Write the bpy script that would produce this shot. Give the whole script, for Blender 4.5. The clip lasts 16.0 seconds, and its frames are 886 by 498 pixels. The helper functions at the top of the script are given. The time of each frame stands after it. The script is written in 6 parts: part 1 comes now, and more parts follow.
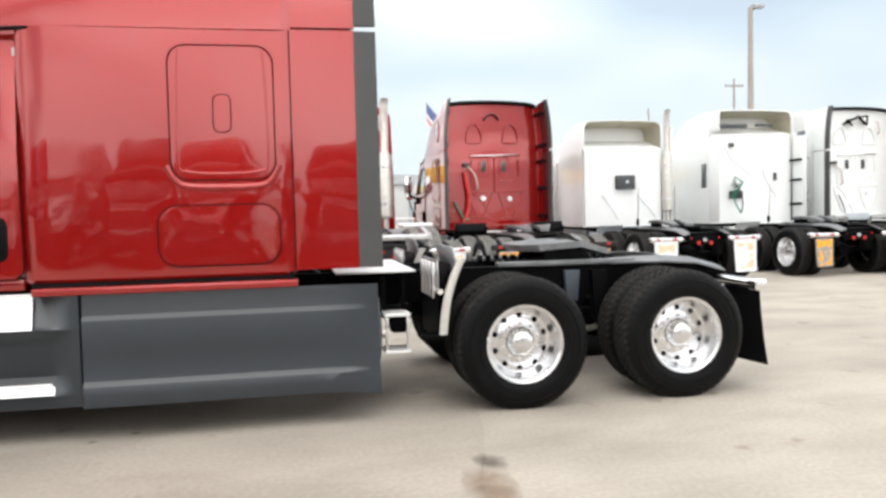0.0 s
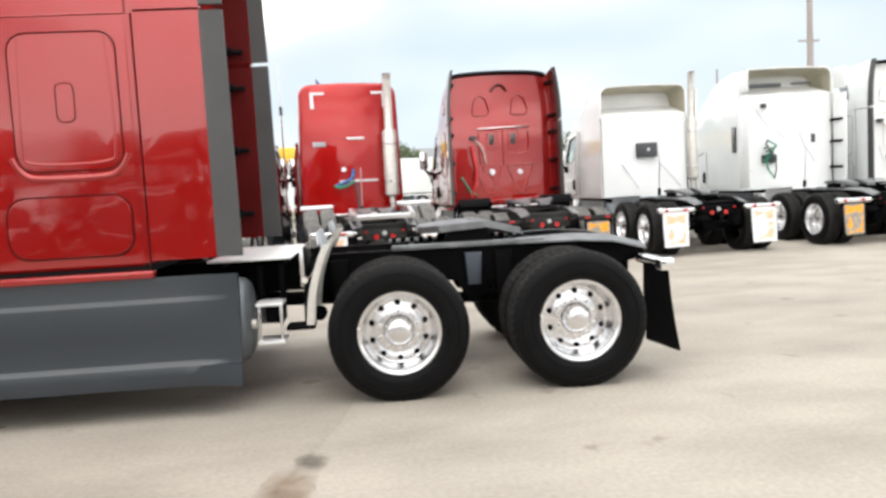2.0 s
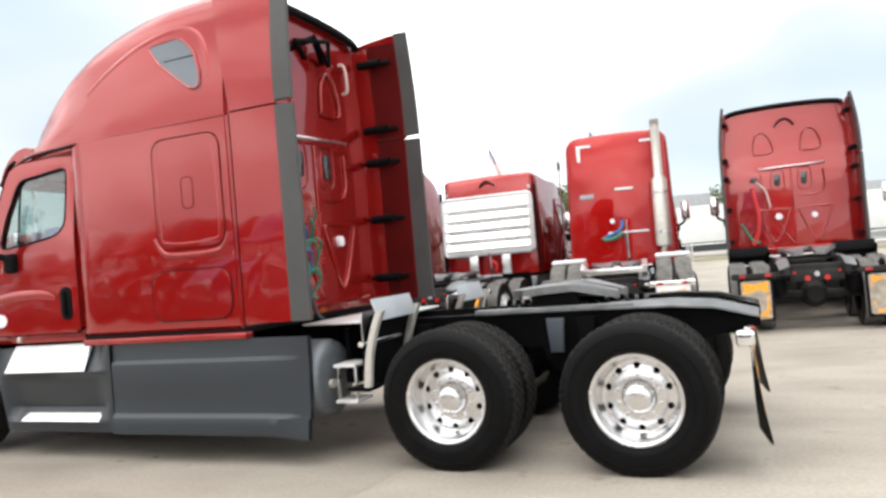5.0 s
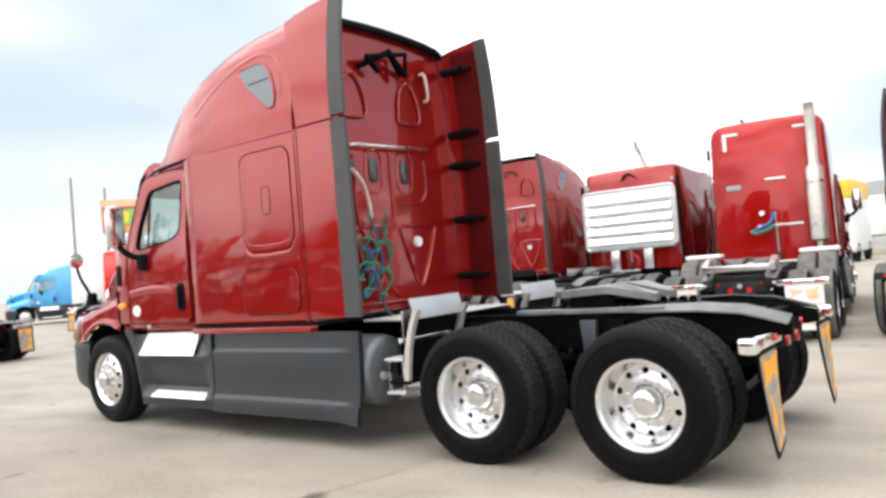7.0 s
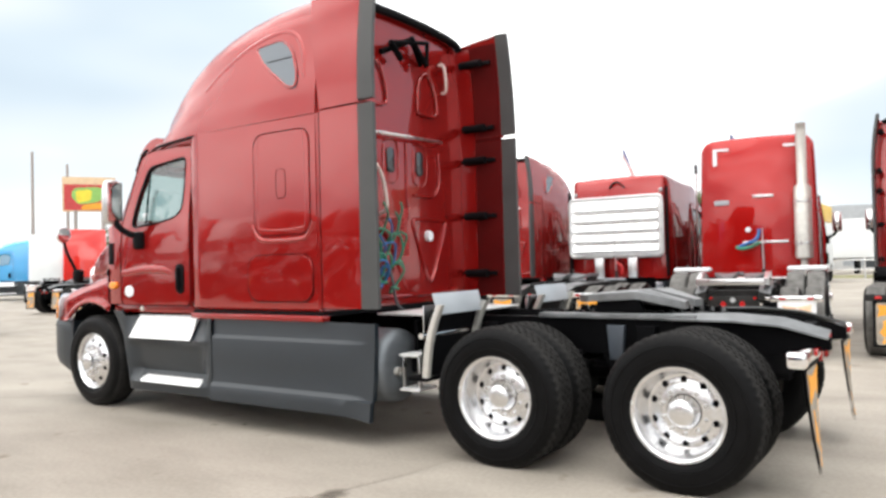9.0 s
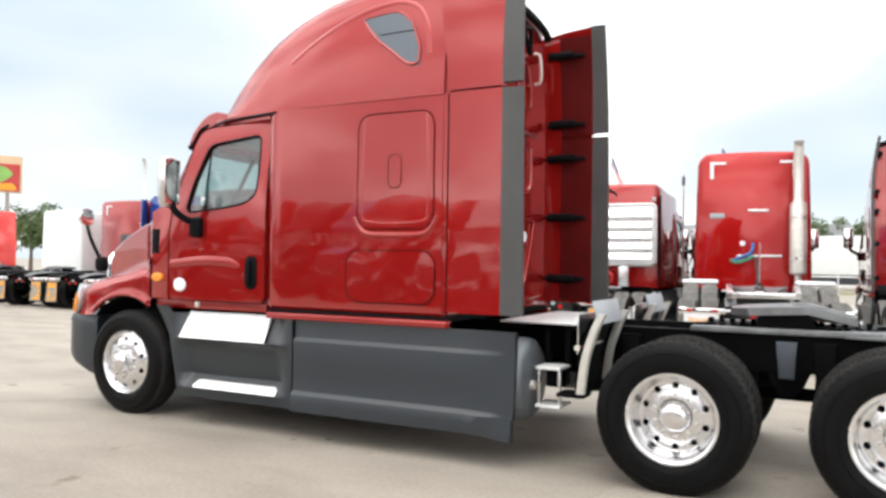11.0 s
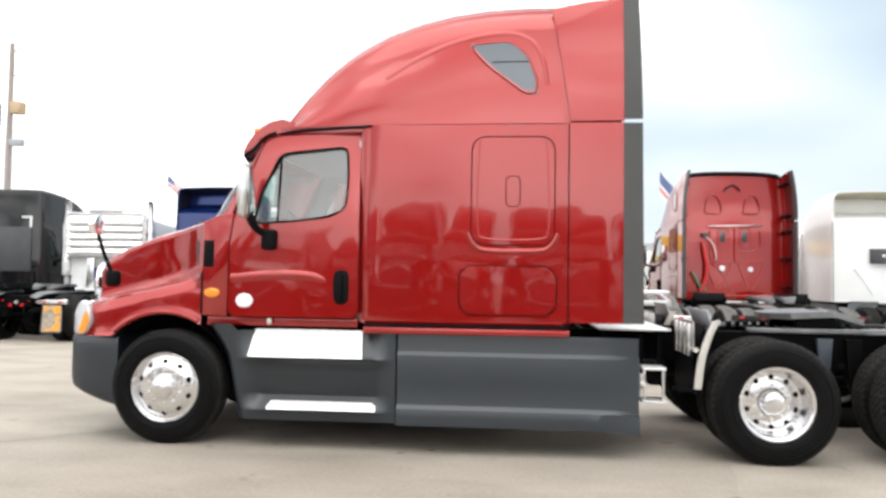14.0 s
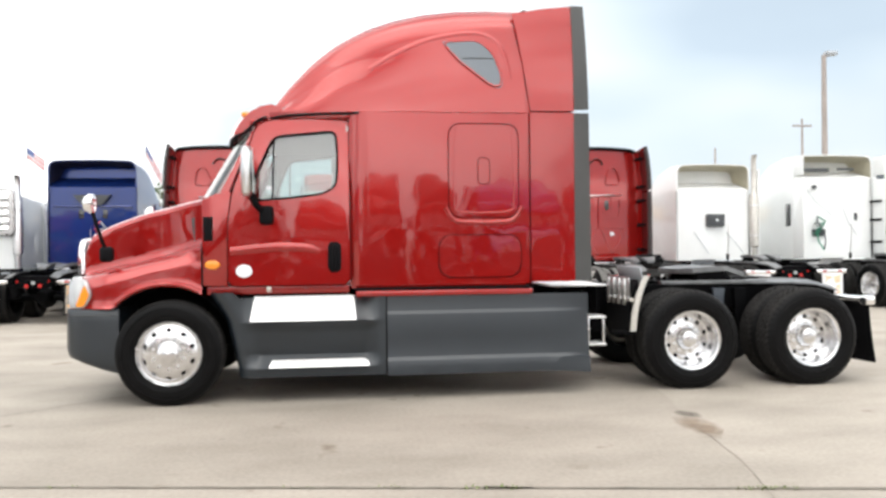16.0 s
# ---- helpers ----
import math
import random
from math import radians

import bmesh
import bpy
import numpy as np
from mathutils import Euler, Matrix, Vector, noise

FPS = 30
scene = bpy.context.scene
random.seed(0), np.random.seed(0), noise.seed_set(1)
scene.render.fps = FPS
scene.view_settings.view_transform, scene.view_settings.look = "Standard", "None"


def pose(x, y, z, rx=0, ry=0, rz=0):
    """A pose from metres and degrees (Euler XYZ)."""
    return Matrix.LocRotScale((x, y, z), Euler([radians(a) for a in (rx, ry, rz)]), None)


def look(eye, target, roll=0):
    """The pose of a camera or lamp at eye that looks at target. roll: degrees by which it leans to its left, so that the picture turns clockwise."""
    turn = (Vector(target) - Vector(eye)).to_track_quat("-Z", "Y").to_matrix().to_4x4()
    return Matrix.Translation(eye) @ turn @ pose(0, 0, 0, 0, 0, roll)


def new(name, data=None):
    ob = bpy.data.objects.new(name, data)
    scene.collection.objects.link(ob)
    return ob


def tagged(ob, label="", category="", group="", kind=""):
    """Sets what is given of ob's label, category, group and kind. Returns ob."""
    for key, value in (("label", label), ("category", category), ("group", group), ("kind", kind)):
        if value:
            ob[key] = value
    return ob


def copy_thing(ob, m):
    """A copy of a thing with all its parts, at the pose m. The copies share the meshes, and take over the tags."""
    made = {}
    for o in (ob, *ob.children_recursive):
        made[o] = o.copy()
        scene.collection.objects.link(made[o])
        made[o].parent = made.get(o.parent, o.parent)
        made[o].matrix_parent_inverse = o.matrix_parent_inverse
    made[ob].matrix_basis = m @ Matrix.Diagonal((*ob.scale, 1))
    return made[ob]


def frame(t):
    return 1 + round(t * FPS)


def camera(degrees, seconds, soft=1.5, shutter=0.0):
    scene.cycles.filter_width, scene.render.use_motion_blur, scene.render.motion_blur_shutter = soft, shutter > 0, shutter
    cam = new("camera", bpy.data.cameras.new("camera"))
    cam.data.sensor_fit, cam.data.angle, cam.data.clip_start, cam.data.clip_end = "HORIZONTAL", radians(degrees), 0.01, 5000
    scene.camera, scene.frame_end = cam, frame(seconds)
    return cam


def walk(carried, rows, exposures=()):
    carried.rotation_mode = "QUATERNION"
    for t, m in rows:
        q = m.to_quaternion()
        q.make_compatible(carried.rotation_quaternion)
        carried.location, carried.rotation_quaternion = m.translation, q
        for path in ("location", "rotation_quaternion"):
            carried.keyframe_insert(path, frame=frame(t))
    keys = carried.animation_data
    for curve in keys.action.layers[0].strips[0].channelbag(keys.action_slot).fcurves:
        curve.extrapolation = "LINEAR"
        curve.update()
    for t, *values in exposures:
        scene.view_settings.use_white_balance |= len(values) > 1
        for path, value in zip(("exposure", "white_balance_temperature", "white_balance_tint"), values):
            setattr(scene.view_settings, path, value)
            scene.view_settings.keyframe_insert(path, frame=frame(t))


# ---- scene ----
cam = camera(60.5, 16.0, soft=2.9)
PATH = [
    (0, (0.072, -0.042, 1.509), (0.462, 1.917, 1.41), -1.3),
    (0.5, (0.447, 0.03, 1.498), (0.789, 1.997, 1.387), -1.5),
    (1, (0.857, 0.001, 1.486), (1.114, 1.984, 1.435), -3.3),
    (1.5, (1.239, 0.011, 1.513), (1.453, 1.993, 1.353), -3.3),
    (2, (1.618, 0.047, 1.519), (1.801, 2.032, 1.356), -3.1),
    (2.5, (2.018, 0.013, 1.516), (1.997, 2.009, 1.392), -2.2),
    (3, (2.383, 0.047, 1.517), (2.28, 2.042, 1.425), -3.0),
    (3.5, (2.719, 0.185, 1.517), (2.42, 2.162, 1.468), -4.7),
    (4, (3.126, 0.263, 1.532), (2.648, 2.203, 1.454), -5.1),
    (4.5, (3.522, 0.39, 1.503), (2.866, 2.279, 1.467), -4.6),
    (5, (3.898, 0.474, 1.494), (3.13, 2.32, 1.522), -4.8),
    (5.2, (4.039, 0.496, 1.498), (3.144, 2.284, 1.451), -6.0),
    (7.3, (5.135, 0.847, 1.479), (3.908, 2.426, 1.538), -4.6),
    (7.5, (5.097, 0.848, 1.475), (3.854, 2.414, 1.538), -4.6),
    (8, (5.039, 0.859, 1.508), (3.751, 2.388, 1.549), -4.6),
    (8.5, (4.917, 0.8, 1.51), (3.723, 2.402, 1.603), -0.2),
    (9, (4.579, 0.676, 1.475), (3.452, 2.328, 1.513), -1.4),
    (9.5, (4.187, 0.606, 1.462), (3.005, 2.217, 1.542), 0.1),
    (9.7, (4.003, 0.585, 1.482), (2.814, 2.192, 1.538), -0.7),
    (11.8, (1.823, 0.019, 1.489), (1.1, 1.884, 1.531), 0.2),
    (12, (1.596, -0.042, 1.462), (0.862, 1.818, 1.485), -1.9),
    (12.5, (1.07, -0.226, 1.438), (0.467, 1.681, 1.436), -1.6),
    (13, (0.527, -0.428, 1.447), (0.023, 1.507, 1.494), -1.3),
    (13.5, (0.064, -0.697, 1.449), (-0.237, 1.279, 1.51), -0.2),
    (14, (-0.377, -0.984, 1.48), (-0.557, 1.007, 1.556), 0.8),
    (14.5, (-0.753, -1.283, 1.466), (-0.783, 0.716, 1.489), -0.8),
    (15, (-1.094, -1.583, 1.472), (-0.984, 0.414, 1.459), 0.1),
    (15.5, (-1.44, -1.763, 1.437), (-1.24, 0.227, 1.424), -1.2),
    (16, (-1.723, -1.944, 1.467), (-1.469, 0.039, 1.463), -0.6),
]
walk(cam, [(t, look(eye, target, roll)) for t, eye, target, roll in PATH])

# ---- world, sun, exposure ----
world = bpy.data.worlds.new("overcast_sky")
scene.world = world
world.use_nodes = True
wn, wl = world.node_tree.nodes, world.node_tree.links
wn.clear()
SUN_ELEV, SUN_ROT = radians(62), radians(197)


def wnode(kind, **kw):
    n = wn.new(kind)
    for k, v in kw.items():
        n.inputs[k].default_value = v
    return n


w_out = wnode("ShaderNodeOutputWorld")
w_bg = wnode("ShaderNodeBackground", Strength=1.0)
w_sky = wn.new("ShaderNodeTexSky")
w_sky.sky_type = "NISHITA"
w_sky.sun_disc = False
w_sky.sun_elevation, w_sky.sun_rotation = SUN_ELEV, SUN_ROT
w_sky.dust_density, w_sky.air_density = 1.6, 1.0
w_scale = wn.new("ShaderNodeVectorMath")
w_scale.operation = "SCALE"
w_scale.inputs["Scale"].default_value = 0.05
w_co = wn.new("ShaderNodeTexCoord")
w_map = wn.new("ShaderNodeMapping")
w_map.inputs["Scale"].default_value = (1.0, 1.0, 2.6)
w_map.inputs["Rotation"].default_value = (0, 0, radians(115))
w_map.inputs["Location"].default_value = (2.3, 1.7, 0.6)
w_noise = wnode("ShaderNodeTexNoise", Scale=1.5, Detail=4.0, Roughness=0.5)
w_ramp = wn.new("ShaderNodeValToRGB")
w_ramp.color_ramp.elements[0].position, w_ramp.color_ramp.elements[1].position = 0.40, 0.60
w_ramp.color_ramp.elements[0].color = (0.88, 0.88, 0.88, 1)
w_ramp.color_ramp.elements[1].color = (1, 1, 1, 1)
w_cloud = wnode("ShaderNodeTexNoise", Scale=2.0, Detail=2.5, Roughness=0.42)
w_cramp = wn.new("ShaderNodeValToRGB")
w_cramp.color_ramp.elements[0].position, w_cramp.color_ramp.elements[1].position = 0.22, 0.86
w_cramp.color_ramp.elements[0].color = (0.495, 0.59, 0.68, 1)
w_cramp.color_ramp.elements[1].color = (2.8, 2.77, 2.72, 1)
for at, tone in ((0.32, (0.58, 0.67, 0.74)), (0.42, (0.70, 0.755, 0.79)), (0.485, (0.88, 0.91, 0.93)), (0.56, (1.5, 1.5, 1.48))):
    w_cramp.color_ramp.elements.new(at).color = (*tone, 1)
w_mix = wn.new("ShaderNodeMix")
w_mix.data_type = "RGBA"
wl.new(w_co.outputs["Generated"], w_map.inputs["Vector"])
wl.new(w_map.outputs["Vector"], w_noise.inputs["Vector"])
wl.new(w_map.outputs["Vector"], w_cloud.inputs["Vector"])
wl.new(w_noise.outputs["Fac"], w_ramp.inputs["Fac"])
# a darker bank of cloud low in the north-east
w_dot = wn.new("ShaderNodeVectorMath")
w_dot.operation = "DOT_PRODUCT"
w_dot.inputs[1].default_value = (0.536, 0.794, 0.286)
w_bank = wnode("ShaderNodeMapRange", **{"From Min": 0.935, "From Max": 0.995, "To Min": 0.0, "To Max": -0.15})
w_bank.interpolation_type = "SMOOTHSTEP"
w_sum = wn.new("ShaderNodeMath")
w_sum.operation = "ADD"
wl.new(w_co.outputs["Generated"], w_dot.inputs[0])
wl.new(w_dot.outputs["Value"], w_bank.inputs["Value"])
wl.new(w_cloud.outputs["Fac"], w_sum.inputs[0])
wl.new(w_bank.outputs["Result"], w_sum.inputs[1])
# the cloud is brighter round the veiled sun
w_dot2 = wn.new("ShaderNodeVectorMath")
w_dot2.operation = "DOT_PRODUCT"
w_dot2.inputs[1].default_value = (-0.137, -0.444, 0.887)
w_glow = wnode("ShaderNodeMapRange", **{"From Min": 0.45, "From Max": 0.98, "To Min": 0.0, "To Max": 0.17})
w_glow.interpolation_type = "SMOOTHSTEP"
w_sum2 = wn.new("ShaderNodeMath")
w_sum2.operation = "ADD"
wl.new(w_co.outputs["Generated"], w_dot2.inputs[0])
wl.new(w_dot2.outputs["Value"], w_glow.inputs["Value"])
wl.new(w_sum.outputs[0], w_sum2.inputs[0])
wl.new(w_glow.outputs["Result"], w_sum2.inputs[1])
wl.new(w_sum2.outputs[0], w_cramp.inputs["Fac"])
wl.new(w_sky.outputs["Color"], w_scale.inputs[0])
wl.new(w_ramp.outputs["Color"], w_mix.inputs["Factor"])
wl.new(w_scale.outputs["Vector"], w_mix.inputs["A"])
wl.new(w_cramp.outputs["Color"], w_mix.inputs["B"])
wl.new(w_mix.outputs["Result"], w_bg.inputs["Color"])
wl.new(w_bg.outputs["Background"], w_out.inputs["Surface"])

sun_data = bpy.data.lights.new("sun", "SUN")
sun_data.energy, sun_data.angle, sun_data.color = 0.58, radians(50), (1.0, 0.95, 0.88)
sun = new("sun", sun_data)
sun.matrix_world = look((0, 0, 30), (4, 13, 30 - 26))
scene.view_settings.exposure = 0.52


# ---- materials ----
def nodes_of(name):
    m = bpy.data.materials.new(name)
    m.use_nodes = True
    nt = m.node_tree
    return m, nt.nodes, nt.links, nt.nodes["Principled BSDF"]


def mat(name, col, rough=0.5, metal=0.0, coat=0.0, var=0.12, scale=3.0, bump=0.15, bscale=90.0, rvar=0.1, stretch=(1, 1, 1), coat_ior=1.5, spec=0.5):
    """A surface with broad patches, fine grain, uneven gloss and slight relief."""
    m, n, l, b = nodes_of(name)
    co = n.new("ShaderNodeTexCoord")
    mp = n.new("ShaderNodeMapping")
    mp.inputs["Scale"].default_value = stretch
    l.new(co.outputs["Object"], mp.inputs["Vector"])
    big, fine = n.new("ShaderNodeTexNoise"), n.new("ShaderNodeTexNoise")
    big.inputs["Scale"].default_value, big.inputs["Detail"].default_value = scale, 5
    fine.inputs["Scale"].default_value, fine.inputs["Detail"].default_value = bscale, 3
    for t in (big, fine):
        l.new(mp.outputs["Vector"], t.inputs["Vector"])
    add = n.new("ShaderNodeMath")
    add.operation = "MULTIPLY_ADD"
    add.inputs[1].default_value = 0.35
    l.new(fine.outputs["Fac"], add.inputs[0])
    l.new(big.outputs["Fac"], add.inputs[2])
    ramp = n.new("ShaderNodeValToRGB")
    lo, hi = 1 - var, 1 + var
    ramp.color_ramp.elements[0].position, ramp.color_ramp.elements[1].position = 0.45, 0.9
    ramp.color_ramp.elements[0].color = (*[min(1, c * lo) for c in col], 1)
    ramp.color_ramp.elements[1].color = (*[min(1, c * hi) for c in col], 1)
    l.new(add.outputs[0], ramp.inputs["Fac"])
    l.new(ramp.outputs["Color"], b.inputs["Base Color"])
    mr = n.new("ShaderNodeMapRange")
    mr.inputs["To Min"].default_value, mr.inputs["To Max"].default_value = max(0.02, rough - rvar), min(1, rough + rvar)
    l.new(big.outputs["Fac"], mr.inputs["Value"])
    l.new(mr.outputs["Result"], b.inputs["Roughness"])
    b.inputs["Metallic"].default_value = metal
    b.inputs["Specular IOR Level"].default_value = spec
    if coat:
        b.inputs["Coat Weight"].default_value, b.inputs["Coat Roughness"].default_value = coat, 0.03
        b.inputs["Coat IOR"].default_value = coat_ior
    if bump:
        bp = n.new("ShaderNodeBump")
        bp.inputs["Strength"].default_value, bp.inputs["Distance"].default_value = bump, 0.004
        l.new(fine.outputs["Fac"], bp.inputs["Height"])
        l.new(bp.outputs["Normal"], b.inputs["Normal"])
    return m


def paint(name, col, flake=0.75, ior=1.87):
    """Glossy vehicle paint under clear coat, with a slight wave of the panels."""
    m = mat(name, col, rough=0.24, metal=flake, coat=1.0, var=0.05, scale=1.2, bump=0.0, rvar=0.04, coat_ior=ior, spec=0.0)
    n, l, b = m.node_tree.nodes, m.node_tree.links, m.node_tree.nodes["Principled BSDF"]
    wave = n.new("ShaderNodeTexNoise")
    wave.inputs["Scale"].default_value, wave.inputs["Detail"].default_value = 1.8, 1.5
    bp = n.new("ShaderNodeBump")
    bp.inputs["Strength"].default_value, bp.inputs["Distance"].default_value = 0.30, 0.02
    co = n.new("ShaderNodeTexCoord")
    l.new(co.outputs["Object"], wave.inputs["Vector"])
    l.new(wave.outputs["Fac"], bp.inputs["Height"])
    l.new(bp.outputs["Normal"], b.inputs["Coat Normal"])
    return m


def pane(name, tint, gloss=0.08):
    """Thin tinted pane: lets most light through and mirrors a little."""
    m = bpy.data.materials.new(name)
    m.use_nodes = True
    n, l = m.node_tree.nodes, m.node_tree.links
    n.clear()
    out, mix, tr, gl = (n.new("ShaderNode" + k) for k in ("OutputMaterial", "MixShader", "BsdfTransparent", "BsdfGlossy"))
    tr.inputs["Color"].default_value = (*tint, 1)
    gl.inputs["Roughness"].default_value = 0.02
    fr, pw, sc = n.new("ShaderNodeLayerWeight"), n.new("ShaderNodeMath"), n.new("ShaderNodeMath")
    fr.inputs["Blend"].default_value = 0.5
    pw.operation, sc.operation, sc.use_clamp = "POWER", "MULTIPLY_ADD", True
    pw.inputs[1].default_value = 4.0
    sc.inputs[1].default_value, sc.inputs[2].default_value = 0.75, gloss
    l.new(fr.outputs["Facing"], pw.inputs[0])
    l.new(pw.outputs[0], sc.inputs[0])
    l.new(sc.outputs[0], mix.inputs["Fac"])
    l.new(tr.outputs["BSDF"], mix.inputs[1])
    l.new(gl.outputs["BSDF"], mix.inputs[2])
    l.new(mix.outputs["Shader"], out.inputs["Surface"])
    return m


RED = paint("red_paint", (0.315, 0.0105, 0.0092), 0.45, 1.68)
BRIGHT_RED = paint("bright_red_paint", (0.36, 0.007, 0.006), 0.35, 1.5)
FAR_RED = paint("fire_red_paint", (0.75, 0.03, 0.02), 0.2)
WHITE = paint("white_paint", (0.83, 0.845, 0.84), 0.0, 1.5)
CREAM = mat("aged_white_liner", (0.50, 0.47, 0.36), 0.6, var=0.12)
BLUE = paint("blue_paint", (0.012, 0.046, 0.25), 0.45, 1.5)
DEEP_BLUE = paint("deep_blue_paint", (0.009, 0.028, 0.15), 0.55, 1.5)
NAVY = paint("navy_paint", (0.025, 0.045, 0.20))
SKYBLUE = paint("sky_blue_paint", (0.05, 0.38, 0.75), 0.2)
BLACK = paint("black_paint", (0.008, 0.008, 0.009), 0.0, 1.5)
GREY = mat("grey_plastic", (0.0085, 0.0142, 0.0205), 0.38, spec=0.75, var=0.10, scale=2.5, bump=0.08, bscale=260)
RUBBER = mat("black_rubber", (0.005, 0.005, 0.006), 0.62, spec=0.08, var=0.25, scale=5, bump=0.2, bscale=140)
EDGE = mat("grey_rubber_edge", (0.056, 0.057, 0.057), 0.55, var=0.15, bump=0.1)
TYRE = mat("tyre_rubber", (0.0032, 0.0032, 0.0036), 0.42, spec=0.12, var=0.3, scale=6, bump=0.25, bscale=150)
DUST = mat("dusty_tread", (0.15, 0.145, 0.138), 0.85, spec=0.1, var=0.3, scale=9, bump=0.5, bscale=70)
TREAD = mat("worn_tread", (0.024, 0.0232, 0.0225), 0.8, spec=0.08, var=0.3, scale=9, bump=0.5, bscale=70)
IRON = mat("black_chassis_iron", (0.0025, 0.0025, 0.003), 0.55, spec=0.04, var=0.35, scale=4, bump=0.3, bscale=60)
GREASE = mat("greased_plate", (0.19, 0.195, 0.20), 0.45, metal=0.5, var=0.3, scale=7, bump=0.2)
ALU = mat("polished_aluminium", (0.76, 0.76, 0.77), 0.25, metal=1.0, var=0.05, scale=9, bump=0.05, bscale=120, rvar=0.06)
CHROME = mat("chrome", (0.92, 0.92, 0.93), 0.06, metal=1.0, var=0.03, scale=8, bump=0.0, rvar=0.03)
STEEL = mat("dull_stainless", (0.70, 0.70, 0.70), 0.3, metal=1.0, var=0.12, scale=8, bump=0.12)
CAST = mat("bead_blasted_steel", (0.58, 0.56, 0.52), 0.45, metal=0.55, var=0.15, scale=9, bump=0.2)
PLATE = mat("diamond_plate", (0.88, 0.88, 0.88), 0.42, metal=0.35, var=0.08, scale=6, bump=0.5, bscale=110)
RAILTOP = mat("worn_grey_plate", (0.17, 0.175, 0.18), 0.45, metal=0.3, var=0.3, scale=9, bump=0.2)
GREYPLATE = mat("grey_enamel", (0.36, 0.39, 0.42), 0.4, var=0.1)
# red darkened to carry the shade inside the side fairings
SHADED_RED = mat("shaded_red", (0.085, 0.004, 0.004), 0.35, var=0.15, scale=3, spec=0.25)
GAP = mat("panel_gap", (0.07, 0.006, 0.006), 0.9, var=0.2, spec=0.05)
TANK = mat("brushed_tank", (0.15, 0.165, 0.18), 0.42, metal=0.5, var=0.1, scale=4, bump=0.1, stretch=(1, 1, 6))
AMBER = mat("amber_lens", (0.85, 0.28, 0.02), 0.15, coat=0.6, var=0.06, scale=20)
REDLENS = mat("red_lens", (0.42, 0.012, 0.012), 0.18, coat=0.6, var=0.08, scale=20)
LENS = mat("clear_lens", (0.42, 0.43, 0.44), 0.12, coat=1.0, var=0.06, scale=15)
PALEPRINT = mat("faded_orange_print", (0.85, 0.55, 0.36), 0.55, var=0.18, scale=9)
BRACKET = mat("dark_grey_bracket", (0.045, 0.055, 0.07), 0.5)
ORANGE = mat("orange_print", (0.85, 0.36, 0.03), 0.55, var=0.18, scale=9)
FLAPPRINT = mat("worn_grey_print", (0.33, 0.29, 0.24), 0.6, var=0.3, scale=12)
FLAPWHITE = mat("white_flap", (0.78, 0.78, 0.80), 0.55, var=0.08)
WHITELABEL = mat("white_sticker", (0.80, 0.83, 0.86), 0.4, var=0.05)
SEAT = mat("beige_cloth", (0.52, 0.49, 0.46), 0.85, var=0.15, scale=9)
INTERIOR = mat("pale_headliner", (0.60, 0.62, 0.61), 0.8, var=0.08)
HOLLOW = mat("dark_blue_liner", (0.008, 0.010, 0.03), 0.6)
TRIM = mat("dark_interior", (0.065, 0.07, 0.075), 0.7, var=0.15)
HOSE_G, HOSE_B, HOSE_R = (mat(k, c, 0.5) for k, c in (("green_hose", (0.025, 0.22, 0.13)), ("blue_hose", (0.025, 0.13, 0.36)), ("red_hose", (0.55, 0.03, 0.03))))
GRABTAN = mat("tan_grab_handle", (0.62, 0.52, 0.48), 0.4)
CONCRETE_POLE = mat("weathered_pole", (0.33, 0.29, 0.27), 0.85, var=0.2, stretch=(1, 1, 0.2))
MIRROR = mat("mirror_glass", (0.86, 0.88, 0.88), 0.03, metal=1.0, var=0.02, bump=0.0, rvar=0.01)
DUSTY_IRON = mat("dusty_chassis_iron", (0.022, 0.0215, 0.021), 0.7, spec=0.2, var=0.4, scale=5, bump=0.3, bscale=60)
GLASS = pane("cab_glass", (0.55, 0.68, 0.66), 0.17)
SHADE = mat("blue_grey_window", (0.075, 0.095, 0.12), 0.12, coat=1.0, var=0.06)
WINDOW = mat("dark_window", (0.02, 0.022, 0.025), 0.08, coat=1.0, var=0.05)


# ---- mesh tools ----
def mesh_of(bm, name, smooth=38):
    bmesh.ops.recalc_face_normals(bm, faces=bm.faces)
    me = bpy.data.meshes.new(name)
    bm.to_mesh(me)
    bm.free()
    for p in me.polygons:
        p.use_smooth = True
    me.set_sharp_from_angle(angle=radians(smooth))
    return me


def part(name, bm, material, parent, label="", m=None, smooth=38):
    """One mesh object, from a bmesh or a shared mesh, under a thing or a part."""
    me = bm if isinstance(bm, bpy.types.Mesh) else mesh_of(bm, name, smooth)
    if not me.materials:
        me.materials.append(material)
    ob = new(name, me)
    if parent is not None:
        ob.parent = parent
    if m is not None:
        ob.matrix_basis = m
    if label:
        tagged(ob, label)
    return ob


def thing(name, label, category, m=None, group="", kind=""):
    ob = new(name)
    ob.empty_display_size = 0.2
    if m is not None:
        ob.matrix_basis = m
    return tagged(ob, label, category, group, kind)


def B():
    return bmesh.new()


def box(bm, x0, x1, y0, y1, z0, z1, bev=0.0, seg=2, turn=None):
    m = Matrix.Translation(((x0 + x1) / 2, (y0 + y1) / 2, (z0 + z1) / 2)) @ (turn or Matrix()) @ Matrix.Diagonal((abs(x1 - x0), abs(y1 - y0), abs(z1 - z0), 1))
    vs = bmesh.ops.create_cube(bm, size=1, matrix=m)["verts"]
    if bev:
        es = list({e for v in vs for e in v.link_edges})
        bmesh.ops.bevel(bm, geom=es, offset=bev, segments=seg, affect="EDGES", profile=0.5)
    return bm


